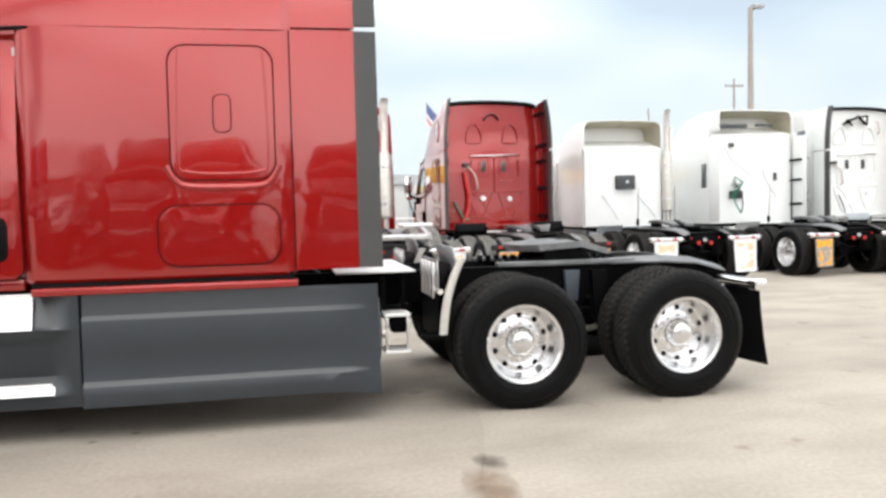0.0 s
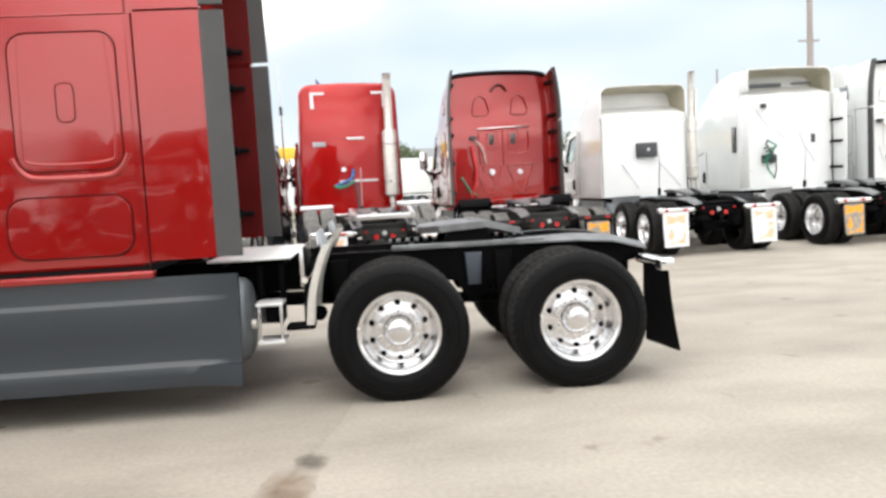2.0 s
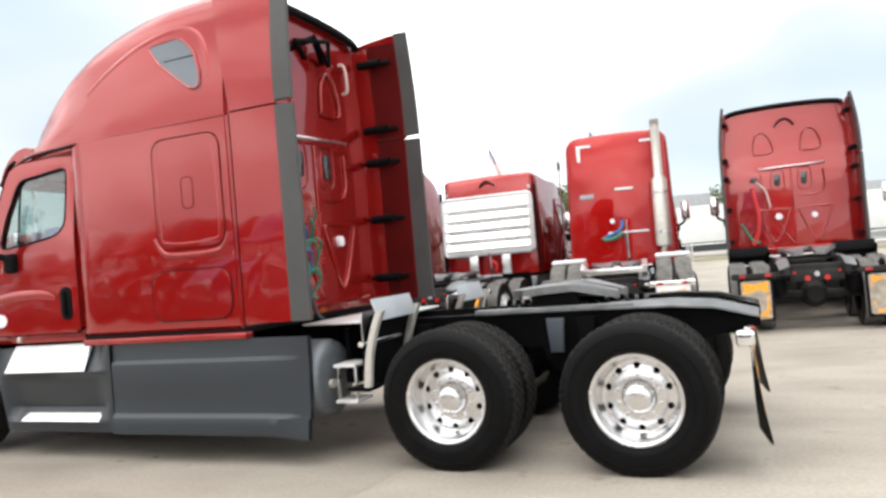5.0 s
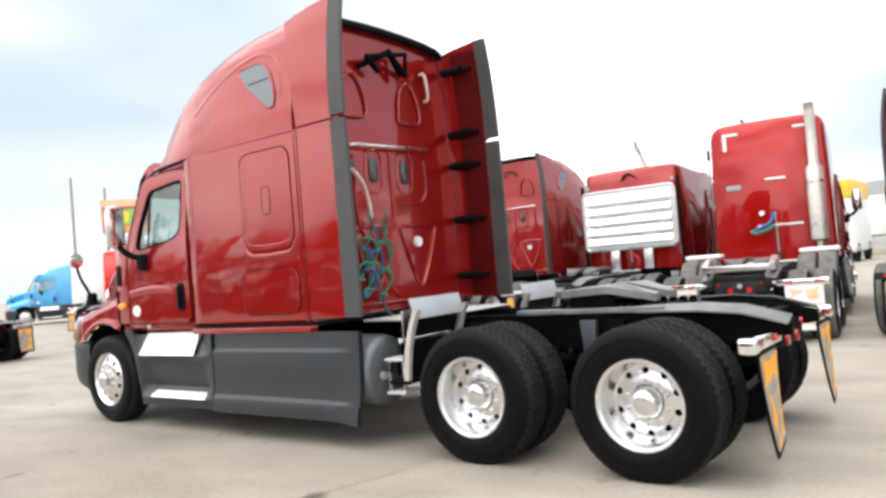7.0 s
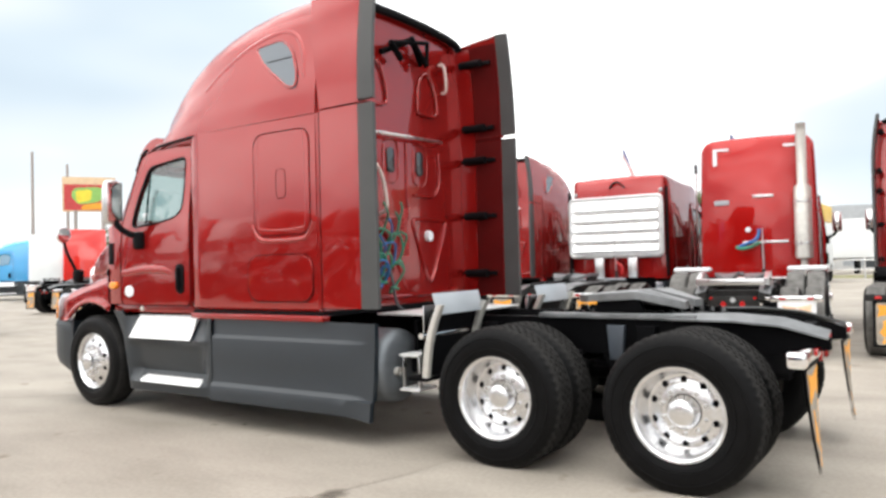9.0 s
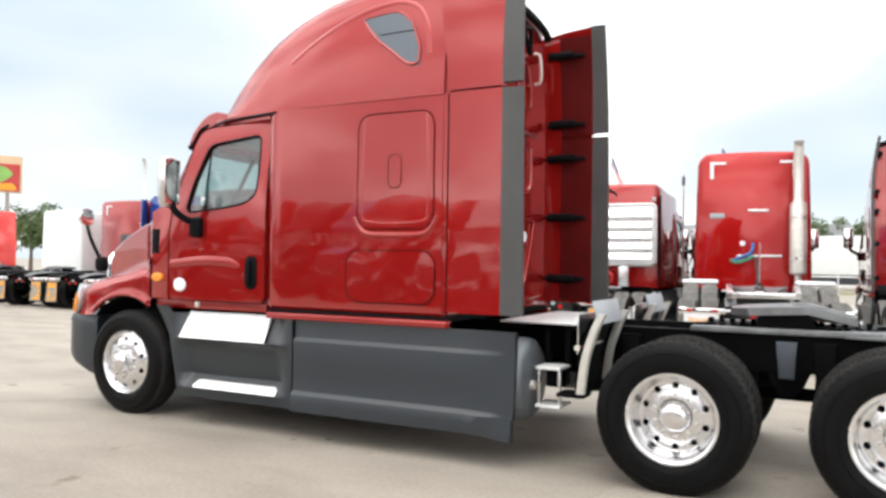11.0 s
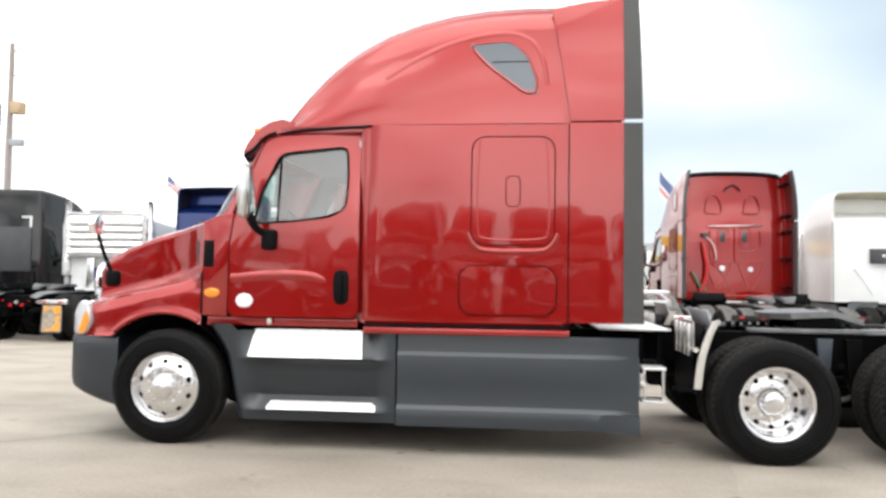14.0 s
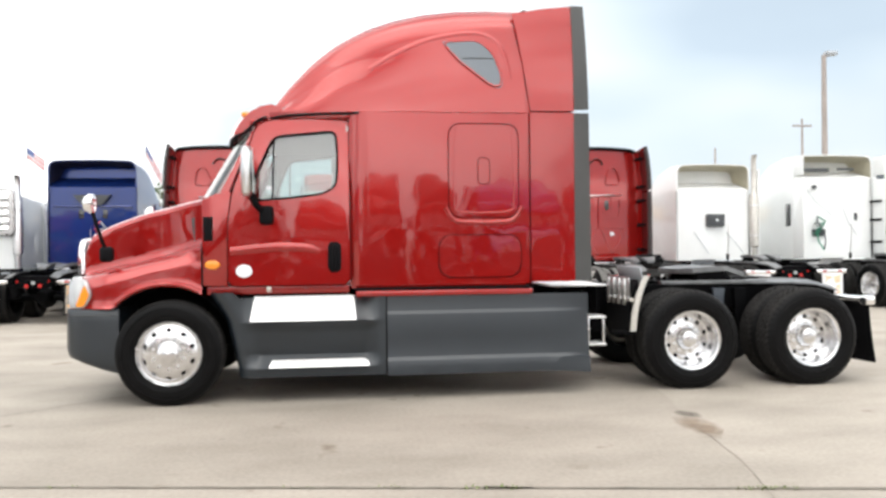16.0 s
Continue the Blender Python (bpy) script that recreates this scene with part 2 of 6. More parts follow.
def rod(bm, p, q, r, r2=None, n=16):
    p, q = Vector(p), Vector(q)
    d = q - p
    m = Matrix.Translation((p + q) / 2) @ d.to_track_quat("Z", "Y").to_matrix().to_4x4()
    bmesh.ops.create_cone(bm, cap_ends=True, segments=n, radius1=r, radius2=r if r2 is None else r2, depth=d.length, matrix=m)
    return bm


def loft(bm, rings, closed=False, caps=False):
    vs = [[bm.verts.new(p) for p in ring] for ring in rings]
    n = len(vs[0])
    for a, b in zip(vs, vs[1:]):
        for i in range(n if closed else n - 1):
            j = (i + 1) % n
            bm.faces.new((a[i], a[j], b[j], b[i]))
    if caps:
        bm.faces.new(vs[0][::-1])
        bm.faces.new(vs[-1])
    return bm


def tube(bm, pts, r, n=8):
    pts = [Vector(p) for p in pts]
    rings = []
    for i, p in enumerate(pts):
        d = (pts[min(i + 1, len(pts) - 1)] - pts[max(i - 1, 0)]).normalized()
        u = d.orthogonal().normalized() if i == 0 else (u - d * u.dot(d)).normalized()
        w = d.cross(u)
        rings.append([p + (u * math.cos(a) + w * math.sin(a)) * r for a in (2 * math.pi * k / n for k in range(n))])
    return loft(bm, rings, True, True)


def smooth_path(pts, n=6):
    """Points of a smooth curve through pts."""
    pts = [Vector(p) for p in pts]
    out = []
    for i in range(len(pts) - 1):
        a, b, c, d = pts[max(i - 1, 0)], pts[i], pts[i + 1], pts[min(i + 2, len(pts) - 1)]
        for k in range(n):
            t = k / n
            out.append(0.5 * (2 * b + (c - a) * t + (2 * a - 5 * b + 4 * c - d) * t * t + (3 * b - a - 3 * c + d) * t ** 3))
    return out + [pts[-1]]


def lathe(bm, prof, n=48, closed=False):
    """prof: (radius, y); turned about the y axis."""
    rings = [[(r * math.cos(a), y, r * math.sin(a)) for r, y in prof] for a in (2 * math.pi * k / n for k in range(n))]
    rings.append(rings[0])
    loft(bm, rings, closed)
    bmesh.ops.remove_doubles(bm, verts=bm.verts, dist=1e-5)
    return bm


def prism(bm, poly, y0, y1, bev=0.0):
    """A polygon of (x, z) given thickness along y."""
    a, b = [bm.verts.new((x, y0, z)) for x, z in poly], [bm.verts.new((x, y1, z)) for x, z in poly]
    fs = [bm.faces.new(a), bm.faces.new(b[::-1])]
    for i in range(len(poly)):
        j = (i + 1) % len(poly)
        fs.append(bm.faces.new((a[i], b[i], b[j], a[j])))
    if bev:
        es = list({e for f in fs[:2] for e in f.edges})
        bmesh.ops.bevel(bm, geom=es, offset=bev, segments=2, affect="EDGES", profile=0.5)
    return bm


def rrect(x0, x1, z0, z1, r, n=5):
    out = []
    for cx, cz, a0 in ((x1 - r, z1 - r, 0), (x0 + r, z1 - r, 90), (x0 + r, z0 + r, 180), (x1 - r, z0 + r, 270)):
        out += [(cx + r * math.cos(radians(a0 + 90 * k / n)), cz + r * math.sin(radians(a0 + 90 * k / n))) for k in range(n + 1)]
    return out


def round_poly(poly, r, n=4):
    """Rounds the corners of a polygon."""
    out = []
    k = len(poly)
    for i in range(k):
        p, a, b = (Vector(poly[j % k]) for j in (i, i - 1, i + 1))
        ra = min(r, (a - p).length * 0.45, (b - p).length * 0.45)
        s, e = p + (a - p).normalized() * ra, p + (b - p).normalized() * ra
        for t in (q / n for q in range(n + 1)):
            out.append(tuple((1 - t) ** 2 * s + 2 * t * (1 - t) * p + t * t * e))
    return out


def resample(poly, n):
    pts = [Vector(p) for p in poly] + [Vector(poly[0])]
    run = [0.0]
    for a, b in zip(pts, pts[1:]):
        run.append(run[-1] + (b - a).length)
    out, i = [], 0
    for k in range(n):
        s = run[-1] * k / n
        while run[i + 1] < s:
            i += 1
        out.append(tuple(pts[i].lerp(pts[i + 1], (s - run[i]) / max(1e-9, run[i + 1] - run[i]))))
    return out


def section(x, zb, zt, w0, w1, r, crown=0.02, n=6):
    """A cross-section of a body: sides from zb that lean in from w0 to w1, rounded shoulders and a crowned top."""
    half = [(-w0, zb)]
    for k in range(1, 6):
        t = k / 5
        half.append((-(w0 + (w1 - w0) * t ** 1.5), zb + (zt - r - zb) * t))
    for k in range(1, n + 1):
        a = math.pi / 2 * k / n
        half.append((-(w1 - r) - r * math.cos(a), zt - r + r * math.sin(a)))
    for k in (1, 2):
        half.append((-(w1 - r) * (1 - k / 3), zt + crown * (1 - (1 - k / 3) ** 2)))
    full = half + [(0, zt + crown)] + [(-y, z) for y, z in reversed(half)]
    return [(x, y, z) for y, z in full]


def lug_relief(m):
    """Cross grooves round the tread."""
    n, l, b = m.node_tree.nodes, m.node_tree.links, m.node_tree.nodes["Principled BSDF"]
    co, sep = n.new("ShaderNodeTexCoord"), n.new("ShaderNodeSeparateXYZ")
    l.new(co.outputs["Object"], sep.inputs["Vector"])
    at, mul, si, bp = n.new("ShaderNodeMath"), n.new("ShaderNodeMath"), n.new("ShaderNodeMath"), n.new("ShaderNodeBump")
    at.operation, mul.operation, si.operation = "ARCTAN2", "MULTIPLY", "SINE"
    mul.inputs[1].default_value = 56
    l.new(sep.outputs["X"], at.inputs[0])
    l.new(sep.outputs["Z"], at.inputs[1])
    l.new(at.outputs[0], mul.inputs[0])
    l.new(mul.outputs[0], si.inputs[0])
    l.new(si.outputs[0], bp.inputs["Height"])
    bp.inputs["Strength"].default_value, bp.inputs["Distance"].default_value = 0.22, 0.008
    l.new(bp.outputs["Normal"], b.inputs["Normal"])


lug_relief(TREAD)
lug_relief(DUST)


# ---- wheels, shared by all trucks ----
def tyre_mesh(k, lugs=0, n=72):
    """Dual-width truck tyre, squashed a little where it stands; k scales the tread radius about the bead; lugs: cross grooves cut into its ribs."""
    w = 0.275
    prof = [(0.290, 0.012), (0.303, 0.003), (0.325, -0.007), (0.36, -0.014), (0.40, -0.015), (0.435, -0.010), (0.462, 0.001), (0.482, 0.016), (0.493, 0.032), (0.4975, 0.048)]
    for g in (0.075, 0.118, 0.157, 0.20):
        prof += [(0.50, g - 0.008), (0.487, g - 0.006), (0.487, g + 0.006), (0.50, g + 0.008)]
    prof += [(0.4975, w - 0.048), (0.493, w - 0.032), (0.482, w - 0.016), (0.462, w - 0.001), (0.40, w + 0.012), (0.30, w - 0.004), (0.290, w - 0.012)]
    prof = [(0.29 + (q - 0.29) * k, y) for q, y in prof]
    bm = lathe(B(), prof, 4 * lugs if lugs else n)
    for v in bm.verts if lugs else ():
        q = math.hypot(v.co.x, v.co.z)
        if q > 0.29 + 0.188 * k:
            rib = int(v.co.y / 0.04)
            step = round(math.atan2(v.co.z, v.co.x) / (2 * math.pi) * 4 * lugs) + 2 * rib
            if step % 4 == 0:
                f = (q - 0.010) / q
                v.co.x, v.co.z = v.co.x * f, v.co.z * f
    # raised rings on the side wall
    for q in (0.345, 0.418):
        q = 0.29 + (q - 0.29) * k
        lathe(bm, [(q, -0.0115), (q + 0.003, -0.0165), (q + 0.008, -0.0172), (q + 0.011, -0.0125)], n)
    for v in bm.verts:
        if v.co.z < -0.4955:
            v.co.z = -0.4955
    me = mesh_of(bm, "tyre")
    me.materials.append(TYRE)
    me.materials.append(TREAD)
    edge = 0.29 + 0.193 * k
    for p in me.polygons:
        if (p.center.x ** 2 + p.center.z ** 2) ** 0.5 > edge:
            p.material_index = 1
    return me


def disc(bm, rings, n=60, holes=None):
    """A turned face of (radius, y) rings; holes: which twelfths of each tenth of a band are open."""
    holes = holes or {}
    for i, ((r0, y0), (r1, y1)) in enumerate(zip(rings, rings[1:])):
        for k in range(n):
            if k % 12 in holes.get(i, ()):
                continue
            a, b = 2 * math.pi * k / n, 2 * math.pi * (k + 1) / n
            q = [(r0 * math.cos(a), y0, r0 * math.sin(a)), (r0 * math.cos(b), y0, r0 * math.sin(b)), (r1 * math.cos(b), y1, r1 * math.sin(b)), (r1 * math.cos(a), y1, r1 * math.sin(a))]
            bm.faces.new([bm.verts.new(p) for p in q])
    bmesh.ops.remove_doubles(bm, verts=bm.verts, dist=1e-5)
    return bm


def nuts(radius, y, n=10, size=0.014, tall=0.024):
    bm = B()
    for k in range(n):
        a = 2 * math.pi * (k + 0.5) / n
        x, z = radius * math.cos(a), radius * math.sin(a)
        rod(bm, (x, y + 0.01, z), (x, y - tall, z), size, size * 0.75, 6)
    return bm


TYRE_ME, DRIVE_TYRE, LUG_TYRE = tyre_mesh(1.0), tyre_mesh(1.06, 0, 48), tyre_mesh(1.06, 50)
FAR_TYRE = tyre_mesh(1.03, 0, 32)
DRIVE_RIM = mesh_of(disc(B(), [(0.292, 0.012), (0.304, 0.001), (0.300, -0.005), (0.288, -0.003), (0.276, 0.006), (0.269, 0.024), (0.258, 0.105), (0.249, 0.140), (0.240, 0.153), (0.226, 0.157), (0.218, 0.1568), (0.192, 0.153), (0.184, 0.150), (0.172, 0.144), (0.112, 0.140)], 120, {9: (5, 6), 10: (4, 5, 6, 7), 11: (5, 6)}), "rim", 26)
DRIVE_HUB = mesh_of(lathe(B(), [(0.108, 0.143), (0.106, 0.130), (0.094, 0.120), (0.089, 0.108), (0.086, 0.070), (0.084, 0.062), (0.070, 0.052), (0.045, 0.046), (0.02, 0.044), (0.001, 0.0435)], 40), "hub", 30)
DRIVE_NUTS = mesh_of(nuts(0.143, 0.140, 10, 0.014, 0.022), "lug_ring")
STEER_RIM = mesh_of(disc(B(), [(0.293, 0.014), (0.303, 0.0), (0.299, -0.004), (0.288, 0.008), (0.278, 0.03), (0.262, 0.03), (0.244, 0.016), (0.236, 0.011), (0.214, 0.001), (0.206, -0.003), (0.17, -0.012), (0.10, -0.014)], 120, {6: (5, 6), 7: (4, 5, 6, 7), 8: (5, 6)}), "rim")
STEER_HUB = mesh_of(lathe(B(), [(0.122, -0.012), (0.118, -0.035), (0.095, -0.04), (0.088, -0.075), (0.07, -0.088), (0.001, -0.093)], 36), "hub")
STEER_NUTS = mesh_of(nuts(0.143, -0.012, 10, 0.014, 0.024), "lug_ring")
INNER_RIM = mesh_of(disc(B(), [(0.293, 0.012), (0.303, 0.0), (0.288, 0.006), (0.27, 0.05), (0.15, 0.06), (0.02, 0.06)], 36), "rim")
DRUM = mesh_of(rod(B(), (0, 0.19, 0), (0, 0.40, 0), 0.235, 0.21, 28), "brake_drum")


def wheel(parent, x, side, face, kind, tyre=None):
    """A wheel whose outer wall stands at y = side * face; side -1 is the driver's."""
    m = pose(x, side * face, 0.496, 0, 0, 0 if side < 0 else 180)
    w = part("wheel", TYRE_ME if kind == "steer" else tyre or DRIVE_TYRE, TYRE, parent, m=m)
    if kind == "inner":
        part("rim", INNER_RIM, CAST, w)
        return w
    rim, hub, nut = (STEER_RIM, STEER_HUB, STEER_NUTS) if kind == "steer" else (DRIVE_RIM, DRIVE_HUB, DRIVE_NUTS)
    part("rim", rim, ALU, w, "polished aluminium rim with hand holes")
    part("hub_cap", hub, ALU, w, "domed chrome hub cap")
    tagged(part("lug_ring", nut, STEEL, w), kind="stuff")
    part("brake_drum", DRUM, IRON, w)
    return w


def drive_wheels(parent, axles=(0.0, 1.32), tyre=None):
    for x in axles:
        for s in (-1, 1):
            wheel(parent, x, s, 1.205, "drive", tyre)
            wheel(parent, x, s, 0.87, "inner", tyre)
        part("axle", rod(B(), (x, -0.9, 0.5), (x, 0.9, 0.5), 0.07, n=14), IRON, parent)
        bm = rod(B(), (x - 0.05, 0, 0.5), (x + 0.25, 0, 0.52), 0.21, 0.12, 18)
        part("axle_housing", bm, IRON, parent)


# ---- chassis, shared by all trucks ----
def rails(parent, x0=-5.9, x1=2.09):
    for s in (-1, 1):
        bm = prism(B(), [(x0, 0.80), (x0, 0.98), (x0 + 0.6, 1.03), (1.55, 1.03), (1.80, 1.015), (x1, 0.93), (x1, 0.85), (1.5, 0.76), (x0 + 0.6, 0.76)], s * 0.36, s * 0.44, 0.006)
        part("frame_rail", bm, IRON, parent)
        rings = []
        for x, z, w in ((0.70, 1.034, 0.02), (1.10, 1.060, 0.12), (1.50, 1.068, 0.15), (1.80, 1.045, 0.15), (2.085, 0.965, 0.14)):
            rings.append([(x, s * 0.36, z + 0.012), (x, s * (0.37 + w), z + 0.012 - 0.30 * w), (x, s * (0.37 + w), z - 0.30 * w), (x, s * 0.36, z)])
        bm = loft(B(), rings, True, True)
        part("rail_plate", bm, RAILTOP, parent, "worn grey plate on the frame end")
    for x in (-3.4, -1.0, -0.35, 0.66, 1.70, 1.87):
        part("cross_member", box(B(), x - 0.05, x + 0.05, -0.36, 0.36, 0.80, 0.98, 0.01), IRON, parent)
    part("drive_shaft", rod(B(), (-0.3, 0, 0.62), (-4.2, 0, 0.74), 0.06, n=12), IRON, parent)
    part("drive_shaft", rod(B(), (0.25, 0, 0.55), (1.2, 0, 0.55), 0.05, n=12), IRON, parent)


def suspension(parent):
    for x in (0.0, 1.32):
        for s in (-1, 1):
            bm = rod(B(), (x + 0.26, s * 0.52, 0.56), (x + 0.26, s * 0.52, 0.78), 0.13, 0.125, 20)
            box(bm, x - 0.42, x + 0.36, s * 0.46, s * 0.58, 0.50, 0.57, 0.012)
            part("air_spring", bm, RUBBER, parent)
            bm = prism(B(), [(x - 0.50, 0.98), (x - 0.36, 0.98), (x - 0.38, 0.60), (x - 0.43, 0.46), (x - 0.48, 0.60)], s * 0.45, s * 0.52, 0.008)
            part("spring_hanger", bm, IRON, parent)
            bm = rod(B(), (x - 0.14, s * 0.57, 0.55), (x - 0.20, s * 0.56, 0.93), 0.032, n=10)
            part("shock_absorber", bm, IRON, parent)
    for s in (-1, 1):
        # hanger block between the axles
        bm = prism(B(), [(0.58, 0.98), (0.72, 0.98), (0.70, 0.72), (0.60, 0.72)], s * 0.445, s * 0.50, 0.012)
        part("hanger_bracket", bm, BRACKET, parent, "grey painted suspension bracket")
        bm = prism(B(), [(0.50, 0.80), (0.82, 0.80), (0.76, 0.66), (0.68, 0.58), (0.60, 0.58), (0.55, 0.68)], s * 0.37, s * 0.43, 0.01)
        part("brace_plate", bm, IRON, parent)
    for x in (-0.2, 1.12):
        for s in (-1, 1):
            bm = rod(B(), (x, s * 0.3, 0.62), (x - 0.2, s * 0.3, 0.62), 0.085, 0.085, 18)
            part("brake_chamber", bm, IRON, parent)


def fifth_wheel(parent, x=0.62, z=1.19, tilt=-4):
    """Plate with its rear throat, ramps and slide base."""
    half = [(-0.50, 0.10), (-0.46, 0.30), (-0.30, 0.44), (0.0, 0.47), (0.22, 0.44), (0.62, 0.26), (0.60, 0.10), (0.20, 0.05), (0.06, 0.035)]
    half = [(0.76 * a, 0.90 * b) for a, b in half]
    bm = B()
    for s in (-1, 1):
        poly = [(a, s * b) for a, b in half] + [(0.046, 0.0), (-0.38, 0.0)]
        drop = [0.34 * max(0, a - 0.15) for a, b in poly]
        top = [bm.verts.new((a, b, 0.03 - d)) for (a, b), d in zip(poly, drop)]
        low = [bm.verts.new((a, b, -0.025 - d)) for (a, b), d in zip(poly, drop)]
        bm.faces.new(top)
        bm.faces.new(low[::-1])
        for i in range(len(poly)):
            j = (i + 1) % len(poly)
            if i != len(poly) - 2:
                bm.faces.new((top[i], low[i], low[j], top[j]))
    m = pose(x, 0, z, 0, tilt, 0)
    plate = part("fifth_wheel", bm, GREASE, parent, "greasy grey fifth wheel coupling plate", m)
    for s in (-1, 1):
        part("pivot_bracket", prism(B(), [(-0.16, -0.02), (0.16, -0.02), (0.22, -0.17), (-0.22, -0.17)], s * 0.30, s * 0.38, 0.008), IRON, plate)
        part("slide_rail", box(B(), x - 0.62, x + 0.62, s * 0.36, s * 0.47, 1.025, 1.065, 0.008), RAILTOP, parent)
    bm = B()
    for k in range(15):
        for s in (-1, 1):
            box(bm, x - 0.60 + k * 0.082, x - 0.56 + k * 0.082, s * 0.30, s * 0.36, 1.03, 1.085)
    tagged(part("slide_rack", bm, IRON, parent), kind="stuff")
    for k in range(3):
        part("slide_bar", box(B(), x - 0.50 + k * 0.44, x - 0.36 + k * 0.44, -0.36, 0.36, 1.028, 1.045), IRON, parent)


def quarter_fender(parent, s, x=-0.62):
    """Mud guard ahead of the drive wheels: rubber sheet, steel straps and a turned plate on top."""
    bm = B()
    loft(bm, [[(x + a, s * y, z) for a, z in ((0.06, 1.12), (0.0, 1.00), (-0.04, 0.80), (-0.04, 0.56))] for y in (0.50, 0.72, 0.95, 1.16)])
    loft(bm, [[(x + a + 0.012, s * y, z) for a, z in ((0.06, 1.12), (0.0, 1.00), (-0.04, 0.80), (-0.04, 0.56))] for y in (0.50, 0.72, 0.95, 1.16)])
    guard = part("mud_guard", bm, RUBBER, parent, "black rubber quarter fender ahead of the drive wheels")
    for y in (0.52, 1.17):
        bm = B()
        pts = smooth_path([(x + 0.12, s * y, 1.16), (x + 0.06, s * y, 1.03), (x + 0.0, s * y, 0.83), (x - 0.03, s * y, 0.60)], 5)
        loft(bm, [[(p.x, p.y - 0.012, p.z), (p.x + 0.02, p.y - 0.022, p.z), (p.x + 0.052, p.y - 0.022, p.z), (p.x + 0.06, p.y - 0.012, p.z), (p.x + 0.06, p.y + 0.02, p.z), (p.x, p.y + 0.02, p.z)] for p in pts], True, True)
        part("strap", bm, CAST, guard, "bent bright steel strap")
    bm = box(B(), -0.085, 0.085, -0.33, 0.33, -0.006, 0.006, 0.003)
    part("top_plate", bm, GREYPLATE, guard, "light grey painted plate", pose(x + 0.10, s * 0.84, 1.165, 0, -106, 0))
    part("corrugated_plate", box(B(), x - 0.034, x - 0.024, s * 0.55, s * 1.15, 0.94, 1.15, 0.004), STEEL, guard, "bright corrugated steel plate")
    for k in range(4):
        part("steel_tab", box(B(), x - 0.06, x - 0.035, s * (0.60 + k * 0.15) - 0.025, s * (0.60 + k * 0.15) + 0.025, 0.86, 1.13, 0.004), STEEL, guard)
    part("hanger_rod", rod(B(), (x - 0.02, s * 0.44, 0.92), (x - 0.02, s * 1.20, 0.92), 0.022, n=12), CHROME, guard, "chrome hanger rod")
    part("base_foot", box(B(), x - 0.17, x + 0.03, s * 1.0, s * 1.20, 0.57, 0.60, 0.008), IRON, guard)


def mud_flap(parent, s, x=2.02, printed=None, sheet=None):
    def hang(v, z, off=0.0):
        """A point of the sheet, v across from its middle: it bends back and twists towards its foot."""
        t = max(0.0, (0.84 - z) / 0.68)
        return (x + off + 0.045 * t * t - 0.16 * v * t, s * 0.845 + v, z)

    bm = B()
    for off in (0.0, 0.012):
        loft(bm, [[hang(v, z, off) for z in (0.84, 0.62, 0.40, 0.19)] for v in (-0.245, 0.0, 0.245)])
    flap = part("mud_flap", bm, sheet or RUBBER, parent, "hanging rubber mud flap with a printed emblem")
    bm = rod(B(), (x - 0.03, s * 0.44, 0.87), (x - 0.03, s * 1.16, 0.87), 0.028, n=14)
    box(bm, x - 0.035, x + 0.02, s * 0.50, s * 1.12, 0.82, 0.90, 0.01)
    box(bm, x - 0.075, x + 0.035, s * 1.05, s * 1.17, 0.812, 0.908, 0.02, 3)
    part("flap_hanger", bm, CHROME, flap, "chrome flap hanger bar")
    if printed:
        edge = resample(rrect(-0.205, 0.205, 0.22, 0.79, 0.03, 3), 40)
        part("flap_panel", loft(B(), [[hang(v, z, 0.0135) for v, z in edge], [hang(v, z, 0.0165) for v, z in edge]], True, True), FLAPPRINT if sheet is None else FLAPWHITE, flap, "pale worn panel printed on the flap")
        bm = B()
        # emblem: a plain slanted shape and a bar, on the rear face
        for poly in ([(-0.19, 0.77), (-0.02, 0.74), (0.19, 0.78), (0.17, 0.70), (0.19, 0.63), (0.03, 0.59), (-0.09, 0.62), (-0.19, 0.60), (-0.16, 0.69)], [(-0.12, 0.55), (0.02, 0.53), (0.19, 0.57), (0.16, 0.47), (0.19, 0.38), (0.15, 0.31), (0.18, 0.25), (0.0, 0.27), (-0.14, 0.23), (-0.11, 0.32), (-0.17, 0.38), (-0.12, 0.46)]):
            loft(bm, [[hang(v, z, 0.0175) for v, z in poly], [hang(v, z, 0.0215) for v, z in poly]], True, True)
        part("flap_emblem", bm, printed, flap, "plain orange emblem shape")
    for v in (0.66, 1.02):
        part("reflector", box(B(), x + 0.018, x + 0.03, s * v - 0.045, s * v + 0.045, 0.84, 0.885, 0.006), REDLENS, flap)


def tail_lights(parent, x=2.03):
    bm = box(B(), x - 0.03, x + 0.01, -0.36, 0.36, 0.74, 0.90, 0.01)
    bar = part("light_bar", bm, IRON, parent)
    for y in (-0.13, 0.13):
        bm = B()
        rod(bm, (x + 0.005, y, 0.78), (x + 0.03, y, 0.78), 0.044, 0.04, 18)
        part("tail_light", bm, REDLENS, bar, "round red tail light")
    for y in (-0.30, 0.30):
        part("marker_light", rod(B(), (x + 0.005, y, 0.87), (x + 0.03, y, 0.87), 0.024, 0.02, 14), REDLENS, bar)
    part("centre_lamp", rod(B(), (x + 0.008, 0, 0.84), (x + 0.03, 0, 0.84), 0.04, 0.035, 14), LENS, bar)


